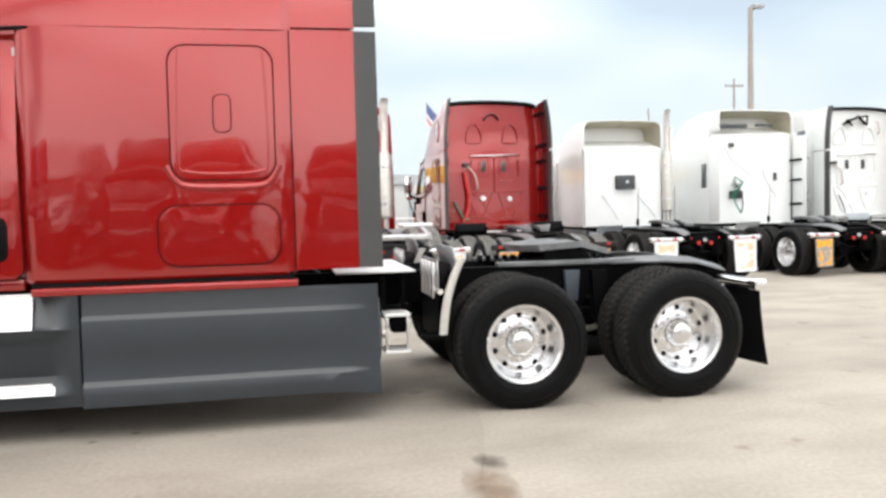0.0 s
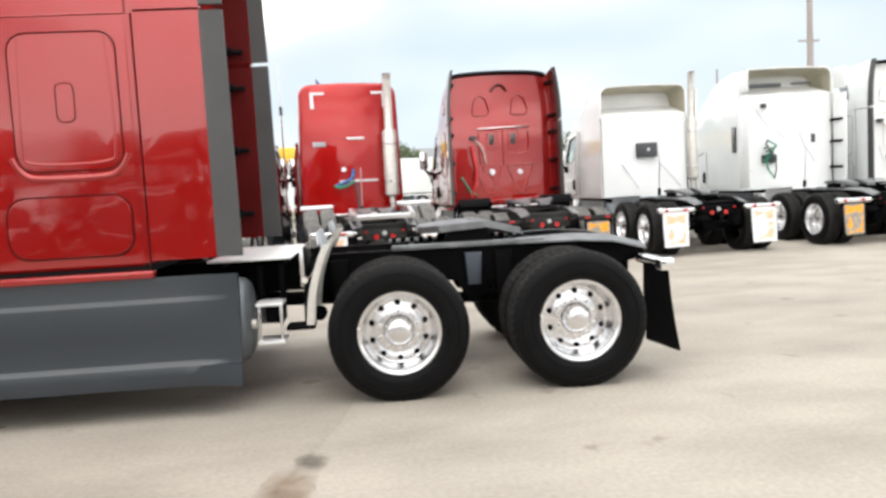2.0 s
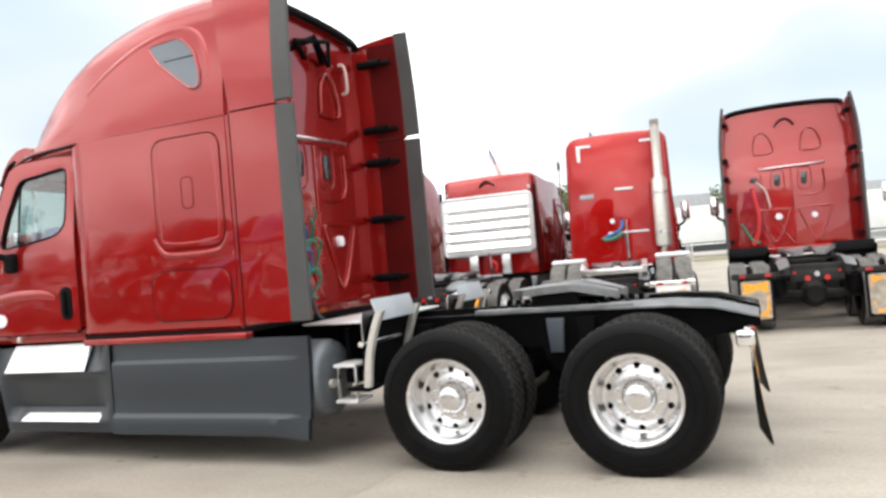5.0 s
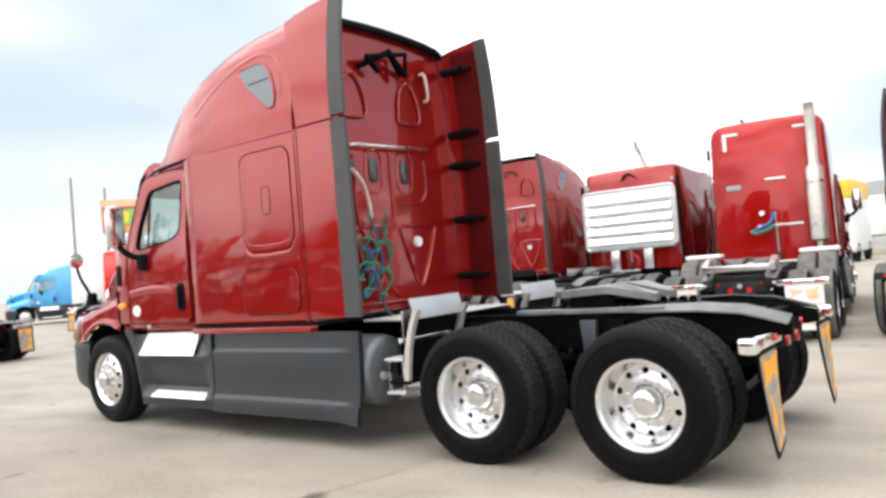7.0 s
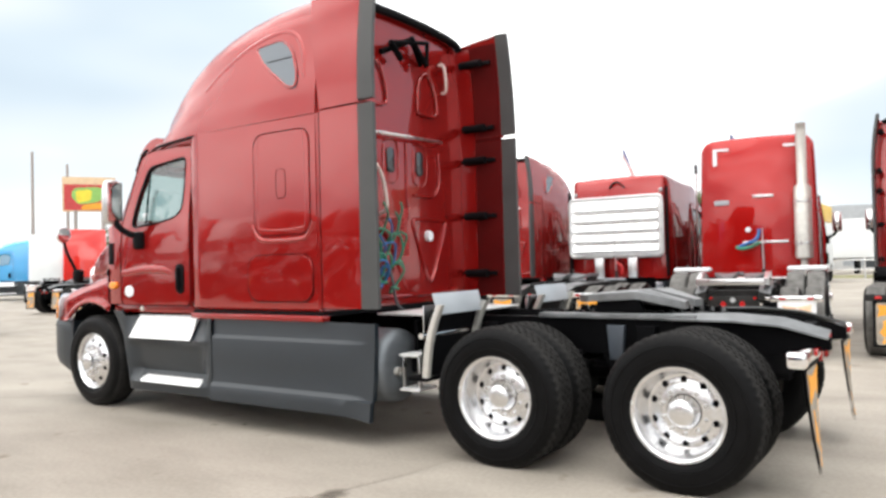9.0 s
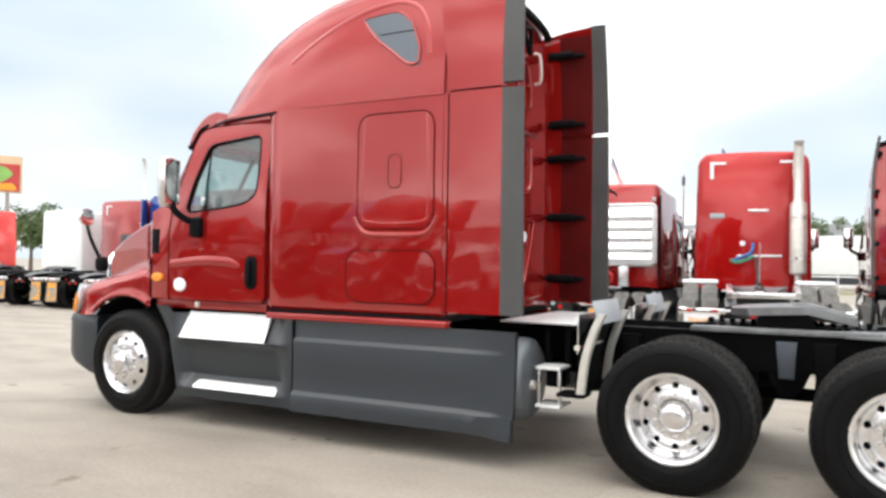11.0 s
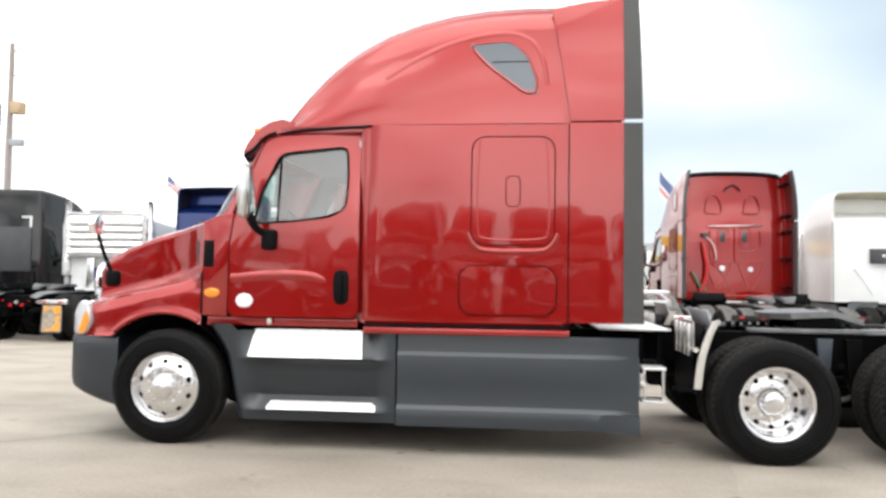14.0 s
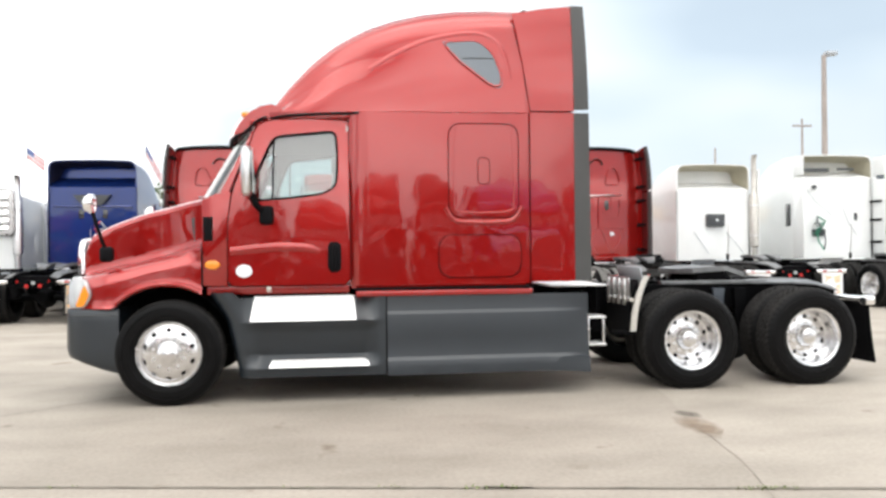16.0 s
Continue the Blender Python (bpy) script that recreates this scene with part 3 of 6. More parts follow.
def chassis(parent, printed=ORANGE, sheet=None, steer=-5.145, tyre=None):
    rails(parent)
    suspension(parent)
    drive_wheels(parent, tyre=tyre)
    for s in (-1, 1):
        wheel(parent, steer, s, 1.17, "steer")
        mud_flap(parent, s, printed=printed, sheet=sheet)
    part("front_axle", rod(B(), (steer, -0.95, 0.48), (steer, 0.95, 0.48), 0.06, n=12), IRON, parent)
    fifth_wheel(parent)
    tail_lights(parent, 1.97)


# ---- the tractor's body: nose towards -x, driver's side towards -y ----
ROOF = [  # x, top, half width at the foot, half width at the shoulder, shoulder radius
    (-4.16, 2.92, 0.99, 0.91, 0.10), (-4.02, 3.11, 1.05, 0.96, 0.20), (-3.80, 3.355, 1.10, 1.0, 0.28), (-3.56, 3.535, 1.13, 1.03, 0.30),
    (-3.28, 3.685, 1.155, 1.05, 0.32), (-2.99, 3.79, 1.168, 1.06, 0.33), (-2.70, 3.855, 1.172, 1.07, 0.33), (-2.40, 3.89, 1.176, 1.08, 0.32),
    (-2.05, 3.905, 1.18, 1.085, 0.31), (-1.72, 3.90, 1.185, 1.09, 0.30)]
ZB = 2.79


def roof_at(x):
    for a, b in zip(ROOF, ROOF[1:]):
        if x <= b[0]:
            t = (x - a[0]) / (b[0] - a[0])
            return [p + (q - p) * t for p, q in zip(a, b)]
    return list(ROOF[-1])


def roof_side(x, z):
    _, zt, w0, w1, r = roof_at(x)
    t = max(0.0, min(1.0, (z - ZB) / (zt - r - ZB)))
    over = max(0.0, min(1.0, (z - (zt - r)) / r))
    return w0 + (w1 - w0) * t ** 1.5 - r * (1 - math.sqrt(1 - over * over))


def sleeper(parent, red):
    rings = []
    for x, w in ((-3.45, 1.125), (-3.42, 1.15), (-3.36, 1.172), (-3.25, 1.18), (-1.72, 1.18)):
        half = [(-w + 0.03, 1.08), (-w, 1.11), (-w - 0.004, 1.6), (-w - 0.006, 2.2), (-w - 0.004, 2.6), (-w, 2.785)]
        rings.append([(x, y, z) for y, z in half] + [(x, -y, z) for y, z in reversed(half)])
    body = part("sleeper_body", loft(B(), rings, True, True), red, parent)
    # black strip painted as shadow gap under the body; red sill over the skirt
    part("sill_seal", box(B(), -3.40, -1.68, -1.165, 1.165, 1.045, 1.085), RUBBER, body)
    for s in (-1, 1):
        part("sill", box(B(), -3.40, -1.66, s * 1.10, s * 1.205, 1.0, 1.056, 0.014), red, body, "red painted sill over the side skirt")
    for s in (-1, 1):
        luggage_doors(body, red, s)
    # seam towards the side fairing
    for s in (-1, 1):
        part("seam_filler", box(B(), -1.73, -1.655, s * 1.13, s * 1.177, 1.11, 2.79), red, body)
        part("seam", box(B(), -1.680, -1.671, s * 1.170, s * 1.187, 1.09, 2.79), GAP, body)
    return body


def ridge(bm, outline, y, r, lift):
    """A rounded bead that follows a closed outline of (x, z)."""
    pts = [Vector((x, y, z)) for x, z in outline]
    n = len(pts)
    rings = []
    for i in range(n + 1):
        p, d = pts[i % n], (pts[(i + 1) % n] - pts[i - 1]).normalized()
        out = d.cross(Vector((0, 1, 0)))
        rings.append([p + out * (r * math.cos(a)) + Vector((0, lift * math.sin(a), 0)) for a in (math.pi * k / 6 for k in range(7))])
    loft(bm, rings)
    bmesh.ops.remove_doubles(bm, verts=bm.verts, dist=1e-5)
    return bm


def luggage_doors(body, red, s):
    face = s * 1.185
    for x0, x1, z0, z1, r, lip in ((-2.49, -1.79, 1.76, 2.68, 0.12, True), (-2.59, -1.77, 1.17, 1.59, 0.13, False)):
        bm = prism(B(), rrect(x0 + 0.008, x1 - 0.008, z0 + 0.008, z1 - 0.008, r, 6), s * 1.17, face + s * 0.006, 0.005)
        door = part("luggage_door", bm, red, body, "red side luggage door with rounded corners", smooth=12)
        part("door_gap", ridge(B(), rrect(x0, x1, z0, z1, r, 6), face + s * 0.0005, 0.0055, s * 0.003), GAP, door)
        if lip:
            bead = [(x0 + 0.07, z1 - 0.03), (x0 + 0.055, z1 - 0.3), (x0 + 0.05, z0 + 0.16), (x0 + 0.12, z0 + 0.055), (x1 - 0.12, z0 + 0.055), (x1 - 0.05, z0 + 0.16), (x1 - 0.055, z1 - 0.3), (x1 - 0.07, z1 - 0.03)]
            part("pressed_bead", tube(B(), smooth_path([(a, face - s * 0.007, b) for a, b in bead], 5), 0.016, 16), red, door)
            low = [(x0 - 0.03, z0 + 0.10), (x0 + 0.03, z0 + 0.0), (x0 + 0.14, z0 - 0.045), (x1 - 0.14, z0 - 0.045), (x1 - 0.03, z0 + 0.0), (x1 + 0.03, z0 + 0.10)]
            part("lower_lip", tube(B(), smooth_path([(a, face - s * 0.016, b) for a, b in low], 5), 0.027, 18), red, door)
            part("latch_recess", prism(B(), rrect(-2.195, -2.085, 2.09, 2.34, 0.04, 4), face, face + s * 0.0075, 0.002), red, door, smooth=12)
            part("latch_gap", ridge(B(), rrect(-2.20, -2.08, 2.085, 2.345, 0.045, 4), face + s * 0.006, 0.004, s * 0.002), GAP, door)


def roof_cap(parent, red):
    rings = []
    steps = 30
    for k in range(steps + 1):
        x = -4.16 + 2.44 * k / steps
        _, zt, w0, w1, r = roof_at(x)
        rings.append(section(x, ZB, zt, w0, w1, r))
    cap = part("roof_cap", loft(B(), rings, False, True), red, parent, smooth=50)
    for s in (-1, 1):
        outline = round_poly([(-2.53, 3.50), (-2.17, 3.52), (-2.03, 3.40), (-1.945, 3.17), (-1.955, 3.05), (-2.05, 3.06), (-2.36, 3.30)], 0.07, 4)
        bm = B()
        for k, (grow, off) in enumerate(((1.06, 0.003), (1.0, 0.010))):
            pts = [(-2.2 + (x + 2.2) * grow, 3.3 + (z - 3.3) * grow) for x, z in outline]
            bm.faces.new([bm.verts.new((x, s * (roof_side(x, z) + off), z)) for x, z in pts])
        win = part("roof_window", bm, SHADE, cap, "dark blue-grey tinted teardrop roof window")
        part("window_rim", tube(B(), [(x, s * (roof_side(x, z) + 0.006), z) for x, z in resample(outline, 40) + [resample(outline, 40)[0]]], 0.012, 6), red, win)
        part("window_bar", tube(B(), [(x, s * (roof_side(x, 3.32) + 0.012), 3.335) for x in (-2.33, -2.2, -2.1, -2.01)], 0.004, 6), TRIM, win)
        # long pressed brow over the window
        pts = [(-3.25, 3.20), (-3.0, 3.36), (-2.7, 3.50), (-2.4, 3.575), (-2.15, 3.585), (-1.98, 3.50), (-1.89, 3.32), (-1.86, 3.12)]
        part("pressed_brow", tube(B(), smooth_path([(x, s * (roof_side(x, z) - 0.0515), z) for x, z in pts], 5), 0.055, 40), red, cap)
        part("roof_seam", tube(B(), [(x, s * (roof_side(x, 2.795) - 0.001), 2.795) for x in (-3.4, -3.0, -2.5, -2.0, -1.7)], 0.004, 8), red, cap)
        # painted joint between the door frame and the cap, with the drip rail over the door
        rings = [[(x, s * (y - 0.05), 2.72), (x, s * y, 2.735), (x, s * (y + 0.004), 2.80), (x, s * (y - 0.05), 2.805)] for x, y in ((-4.22, 0.985), (-4.05, 1.045), (-3.8, 1.092), (-3.6, 1.120), (-3.44, 1.138))]
        part("roof_joint", loft(B(), rings, True, True), red, cap)
        part("drip_rail", tube(B(), smooth_path([(-4.28, s * 1.02, 2.715), (-4.05, s * 1.075, 2.755), (-3.75, s * 1.115, 2.768), (-3.35, s * 1.165, 2.775)], 6), 0.013, 8), RUBBER, cap)
    # closing plate under the cap
    part("headliner", box(B(), -4.1, -3.45, -0.98, 0.98, 2.72, 2.79, 0.01), INTERIOR, cap)
    return cap


def side_fairing(parent, red, s):
    """Fairing behind the sleeper: two painted panels, struts inside and a rubber trailing edge."""
    def panel(x0a, x0b, x1, z0, z1, top):
        bm = B()
        outer = []
        nz = 8
        for k in range(nz + 1):
            t = k / nz
            z = z0 + (z1 - z0) * t
            x0 = x0a + (x0b - x0a) * t
            y = 1.188 - (0.0 if not top else 0.10 * t ** 2.2)
            dz = -0.085 * t ** 3 if top else 0.0
            outer.append([(x0, s * y, z + dz), ((x0 + x1) / 2, s * (y + 0.006), z + dz * 0.35), (x1, s * (y + 0.010), z), (x1, s * (y - 0.03), z), ((x0 + x1) / 2, s * (y - 0.03), z + dz * 0.35), (x0, s * (y - 0.03), z + dz)])
        return loft(bm, outer, True, True)
    low = part("side_fairing", panel(-1.665, -1.665, -1.22, 1.12, 2.796, False), red, parent, "red side fairing panel with grey rubber edge")
    up = part("side_fairing", panel(-1.66, -1.82, -1.22, 2.812, 3.885, True), red, parent, "red upper side fairing panel with grey rubber edge")
    # extra inner panels whose darker red stands in for shade inside the fairing
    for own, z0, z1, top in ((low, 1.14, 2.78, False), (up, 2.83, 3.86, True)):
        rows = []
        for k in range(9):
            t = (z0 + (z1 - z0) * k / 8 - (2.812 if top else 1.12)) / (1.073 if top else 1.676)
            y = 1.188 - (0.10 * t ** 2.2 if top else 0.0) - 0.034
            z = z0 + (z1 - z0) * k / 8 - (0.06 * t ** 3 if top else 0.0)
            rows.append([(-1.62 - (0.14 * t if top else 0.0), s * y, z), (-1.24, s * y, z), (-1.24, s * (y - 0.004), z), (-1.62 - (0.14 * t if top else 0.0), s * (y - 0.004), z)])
        part("fairing_liner", loft(B(), rows, True, True), SHADED_RED, own, "shade inside the fairing as a darker red panel")
    for own, z0, z1, top in ((low, 1.12, 2.792, False), (up, 2.832, 3.89, True)):
        rings = []
        for k in range(7):
            t = k / 6
            y = 1.190 - (0.10 * t ** 2.2 if top else 0)
            z = z0 + (z1 - z0) * t
            xe = -1.07 + (-0.02 * t if top else 0.015 * (1 - t))
            rings.append([(-1.225, s * (y + 0.014), z), (xe, s * (y + 0.006), z), (xe, s * (y - 0.03), z), (-1.225, s * (y - 0.042), z)])
        part("rubber_edge", loft(B(), rings, True, True), EDGE, own, "grey rubber trailing edge")
    rings = []
    for k in range(9):
        z = 1.13 + 2.66 * k / 8
        y = 1.157 - 0.10 * max(0.0, (z - 2.82) / 1.07) ** 1.5
        rings.append([(-1.76, s * y, z), (-1.55, s * (y + 0.002), z), (-1.55, s * (y - 0.02), z), (-1.76, s * (y - 0.06), z)])
    part("panel_gap", box(B(), -1.66, -1.24, s * 1.155, s * 1.178, 2.785, 2.822), GAP, low)
    part("fairing_return", loft(B(), rings, True, True), red, low)
    for z in (1.36, 1.98, 2.58, 2.93, 3.62):
        y = 1.15 - (0.10 * ((z - 2.82) / 1.1) ** 2.2 if z > 2.82 else 0)
        bm = box(B(), -1.72, -1.30, s * (y - 0.045), s * y, z - 0.022, z + 0.022, 0.01)
        rod(bm, (-1.66, s * (y - 0.06), z), (-1.40, s * (y - 0.06), z), 0.042, n=12)
        part("strut", bm, RUBBER, low if z < 2.81 else up, "black fairing strut")
    return low


def back_wall(parent, red):
    """Pressed rear wall of the sleeper, with windows, grab bar, plugs, air lines and the antenna bracket."""
    x = -1.715
    rings = [[(x, -1.14, z), (x + 0.02, -0.9, z), (x + 0.03, 0, z), (x + 0.02, 0.9, z), (x, 1.14, z)] for z in (1.10, 1.6, 2.3, 2.76)]
    rings += [[(x, -1.14, z), (x + 0.01, -0.9, z), (x + 0.015, 0, z), (x + 0.01, 0.9, z), (x, 1.14, z)] for z in (2.79, 3.3)]
    rings += [[(x - 0.02, -1.05, z), (x, -0.9, z), (x, 0, z), (x, 0.9, z), (x - 0.02, 1.05, z)] for z in (3.72, 3.86)]
    wall = part("rear_wall", loft(B(), rings), red, parent, "pressed red rear wall of the sleeper")
    X = x + 0.032

    def bead(pts, r=0.016):
        return tube(B(), smooth_path([(X, y, z) for y, z in pts], 5), r, 8)

    def panel(y0, y1, z0, z1, r, thick, m, name, own=wall, label=""):
        bm = prism(B(), [(y, z) for y, z in rrect(y0, y1, z0, z1, r, 4)], X - 0.006, X + thick, 0.004)
        return part(name, bm, m, own, label, Matrix(((0, 1, 0, 0), (1, 0, 0, 0), (0, 0, 1, 0), (0, 0, 0, 1))))
    for y in (-0.20, 0.27):
        w = panel(y - 0.055, y + 0.055, 2.36, 2.60, 0.04, 0.012, WINDOW, "rear_window", label="small dark rear window")
        part("window_bead", bead([(y - 0.10, 2.66), (y + 0.10, 2.66), (y + 0.10, 2.30), (y - 0.10, 2.30), (y - 0.10, 2.62)], 0.010), red, wall)
    part("wall_bead", bead([(-0.48, 2.62), (-0.46, 1.95), (-0.25, 1.70), (-0.02, 1.30), (0.05, 1.22)]), red, wall)
    part("wall_bead", bead([(0.05, 2.68), (0.05, 2.10), (0.06, 1.90)]), red, wall)
    part("wall_bead", bead([(0.60, 2.62), (0.60, 2.28), (0.45, 2.16), (0.15, 2.16)]), red, wall)
    for c in (-0.30, 0.42):
        part("triangle_bead", bead([(c - 0.26, 1.92), (c + 0.24, 1.92), (c + 0.27, 1.84), (c + 0.06, 1.36), (c - 0.06, 1.36), (c - 0.27, 1.84), (c - 0.26, 1.91)], 0.018), red, wall)
    part("wall_bead", bead([(-0.9, 1.20), (-0.4, 1.17), (0.4, 1.17), (0.9, 1.20)], 0.022), red, wall)
    for c in (-0.42, 0.42):
        part("wall_bead", bead([(c - 0.17, 3.02), (c - 0.13, 3.30), (c, 3.42), (c + 0.13, 3.30), (c + 0.17, 3.02), (c - 0.16, 3.0)], 0.014), red, wall)
    part("grab_rail", tube(B(), [(X + 0.02, -0.52, 2.705), (X + 0.05, -0.48, 2.71), (X + 0.05, 0.60, 2.735), (X + 0.02, 0.64, 2.735)], 0.016, 8), STEEL, wall, "bright grab rail")
    part("grab_handle", tube(B(), smooth_path([(X, -0.60, 2.50), (X + 0.07, -0.57, 2.46), (X + 0.08, -0.43, 2.30), (X + 0.08, -0.37, 2.02), (X, -0.37, 1.96)], 5), 0.018, 8), GRABTAN, wall, "bent grab handle")
    part("work_light", box(B(), X, X + 0.09, -0.68, -0.54, 2.48, 2.56, 0.015), TRIM, wall)
    for y in (0.40,):
        bm = rod(B(), (X - 0.01, y, 1.76), (X + 0.03, y, 1.76), 0.055, 0.05, 16)
        part("line_plug", bm, WHITELABEL, wall, "round white line socket")
    # air lines: a loose tangle of hanging loops and one tight coil
    rng = random.Random(11)
    for material, y0, z0, z1, loops, sway in ((HOSE_G, -0.46, 1.94, 1.24, 3, 0.10), (HOSE_B, -0.40, 1.80, 1.36, 2, 0.12), (HOSE_G, -0.28, 1.90, 1.18, 3, 0.09), (HOSE_B, -0.52, 1.66, 1.20, 2, 0.08), (HOSE_G, -0.58, 1.62, 1.30, 2, 0.14), (HOSE_G, -0.20, 2.02, 1.40, 2, 0.06)):
        pts = []
        for k in range(loops * 6 + 1):
            t = k / (loops * 6)
            a = t * loops * 2 * math.pi
            pts.append((X + 0.07 + 0.05 * math.cos(a) + rng.uniform(-0.012, 0.012), y0 + 0.06 * math.sin(3 * t) + sway * math.sin(a) * rng.uniform(0.6, 1.2), z0 + (z1 - z0) * t + sway * 0.9 * math.cos(a) + rng.uniform(-0.02, 0.02)))
        part("air_line", tube(B(), smooth_path(pts, 3), 0.011, 6), material, wall, "tangled air line")
    pts = []
    for k in range(121):
        a = k / 120 * 12 * 2 * math.pi
        pts.append((X + 0.05 + 0.028 * math.cos(a), -0.03 + 0.028 * math.sin(a) - 0.05 * math.sin(k / 40), 2.02 - 0.46 * k / 120))
    part("air_line", tube(B(), pts, 0.007, 5), HOSE_R, wall, "tightly coiled red air line")
    part("grab_bar", tube(B(), smooth_path([(X, 0.66, 3.56), (X + 0.06, 0.67, 3.53), (X + 0.06, 0.70, 3.30), (X, 0.70, 3.27)], 4), 0.016, 8), GRABTAN, wall, "short pale grab bar")
    part("power_cable", tube(B(), smooth_path([(X + 0.03, -0.45, 1.70), (X + 0.10, -0.36, 1.40), (X + 0.12, -0.30, 1.12), (X + 0.2, -0.25, 1.02)], 6), 0.014, 6), TRIM, wall)
    # antenna and light bracket under the roof edge
    bm = B()
    for p, q, r in (((X, -0.30, 3.50), (X + 0.10, 0.02, 3.66), 0.03), ((X, 0.34, 3.50), (X + 0.10, 0.05, 3.66), 0.025), ((X + 0.1, -0.28, 3.58), (X + 0.1, 0.32, 3.70), 0.022), ((X + 0.1, 0.32, 3.70), (X + 0.1, 0.30, 3.46), 0.022), ((X + 0.1, 0.05, 3.70), (X + 0.1, 0.30, 3.46), 0.025), ((X + 0.1, -0.28, 3.58), (X + 0.08, -0.10, 3.46), 0.03)):
        rod(bm, p, q, r, n=8)
    part("antenna_bracket", bm, IRON, wall, "black metal bracket")
    part("roof_edge", tube(B(), smooth_path([(-1.665, -1.02, 3.80), (-1.665, -0.93, 3.845), (-1.66, -0.6, 3.88), (-1.655, 0, 3.895), (-1.66, 0.6, 3.88), (-1.665, 0.93, 3.845), (-1.665, 1.02, 3.80)], 5), 0.042, 8), RUBBER, wall, "black rubber roof edge")
    return wall


def door(parent, red, s):
    def side(z):
        return s * (1.168 - 0.10 * max(0.0, (z - 1.90) / 0.85) ** 1.3)
    N = 64
    outer = resample(round_poly([(-4.60, 1.12), (-4.60, 1.74), (-4.555, 2.02), (-4.33, 2.66), (-4.22, 2.715), (-3.455, 2.745), (-3.445, 1.12)], 0.05, 4), N)
    inner = resample(round_poly([(-4.40, 1.925), (-4.325, 2.20), (-4.17, 2.55), (-3.575, 2.61), (-3.56, 2.30), (-3.575, 2.07), (-3.70, 1.995), (-4.0, 1.955)], 0.075, 5), N)
    mid = [(a[0] + (b[0] - a[0]) * 0.55, a[1] + (b[1] - a[1]) * 0.55) for a, b in zip(outer, inner)]
    bm = B()
    rings = []
    for pts, off in ((outer, -0.05), (outer, -0.012), (outer, 0.0), (mid, 0.003), (inner, 0.0), (inner, -0.012), (inner, -0.05)):
        rings.append([(x, side(z) + s * off, z) for x, z in pts])
    loft(bm, rings, True)
    d = part("cab_door", bm, red, parent, "closed red cab door with tinted window")
    seal = [(x, side(z) - s * 0.008, z) for x, z in inner]
    part("window_seal", tube(B(), seal + [seal[0]], 0.014, 6), RUBBER, d)
    bm = B()
    bm.faces.new([bm.verts.new((x, side(z) - s * 0.022, z)) for x, z in inner])
    g = part("window_pane", bm, GLASS, d, "tinted side window")
    g.visible_shadow = False
    part("window_divider", tube(B(), [(-4.17, side(2.54) - s * 0.02, 2.54), (-4.175, side(2.25) - s * 0.02, 2.25), (-4.18, side(1.95) - s * 0.02, 1.95)], 0.009, 6), RUBBER, d)
    part("door_trim", loft(B(), [[(x, side(z) - s * 0.054, z) for x, z in outer], [(x, side(z) - s * 0.054, z) for x, z in inner]], True), INTERIOR, d)
    gap = [(x, side(z) + s * 0.001, z) for x, z in outer]
    part("door_gap", tube(B(), gap + [gap[0]], 0.006, 6), GAP, d)
    # pull handle in a dark recess
    bm = prism(B(), rrect(-3.665, -3.535, 1.24, 1.535, 0.055, 5), side(1.4) - s * 0.02, side(1.4) + s * 0.012, 0.008)
    hnd = part("door_handle", bm, RUBBER, d, "black pull handle in a dark recess")
    part("handle_grip", box(B(), -3.62, -3.585, s * 1.172, s * 1.215, 1.27, 1.50, 0.014), RUBBER, hnd)
    # swept crease on the lower door
    part("door_crease", tube(B(), smooth_path([(-4.575, side(1.5) - s * 0.062, 1.45), (-4.2, side(1.5) - s * 0.058, 1.485), (-3.9, side(1.5) - s * 0.060, 1.48), (-3.78, side(1.5) - s * 0.066, 1.455), (-3.72, side(1.5) - s * 0.075, 1.43)], 6), 0.074, 40), red, d)
    part("round_badge", prism(B(), [(-4.45 + 0.076 * math.cos(a), 1.262 + 0.062 * math.sin(a)) for a in (2 * math.pi * k / 24 for k in range(24))], side(1.3) - s * 0.01, side(1.3) + s * 0.008, 0.003), WHITELABEL, d, "white oval sticker")
    part("hinge_stud", box(B(), -4.24, -4.20, s * 1.16, s * 1.19, 1.06, 1.11, 0.01), CAST, d)
    # stickers in the window corner
    part("window_sticker", box(B(), -4.24, -4.17, side(2.0) - s * 0.03, side(2.0) - s * 0.026, 1.99, 2.07), WHITELABEL, g)
    return d


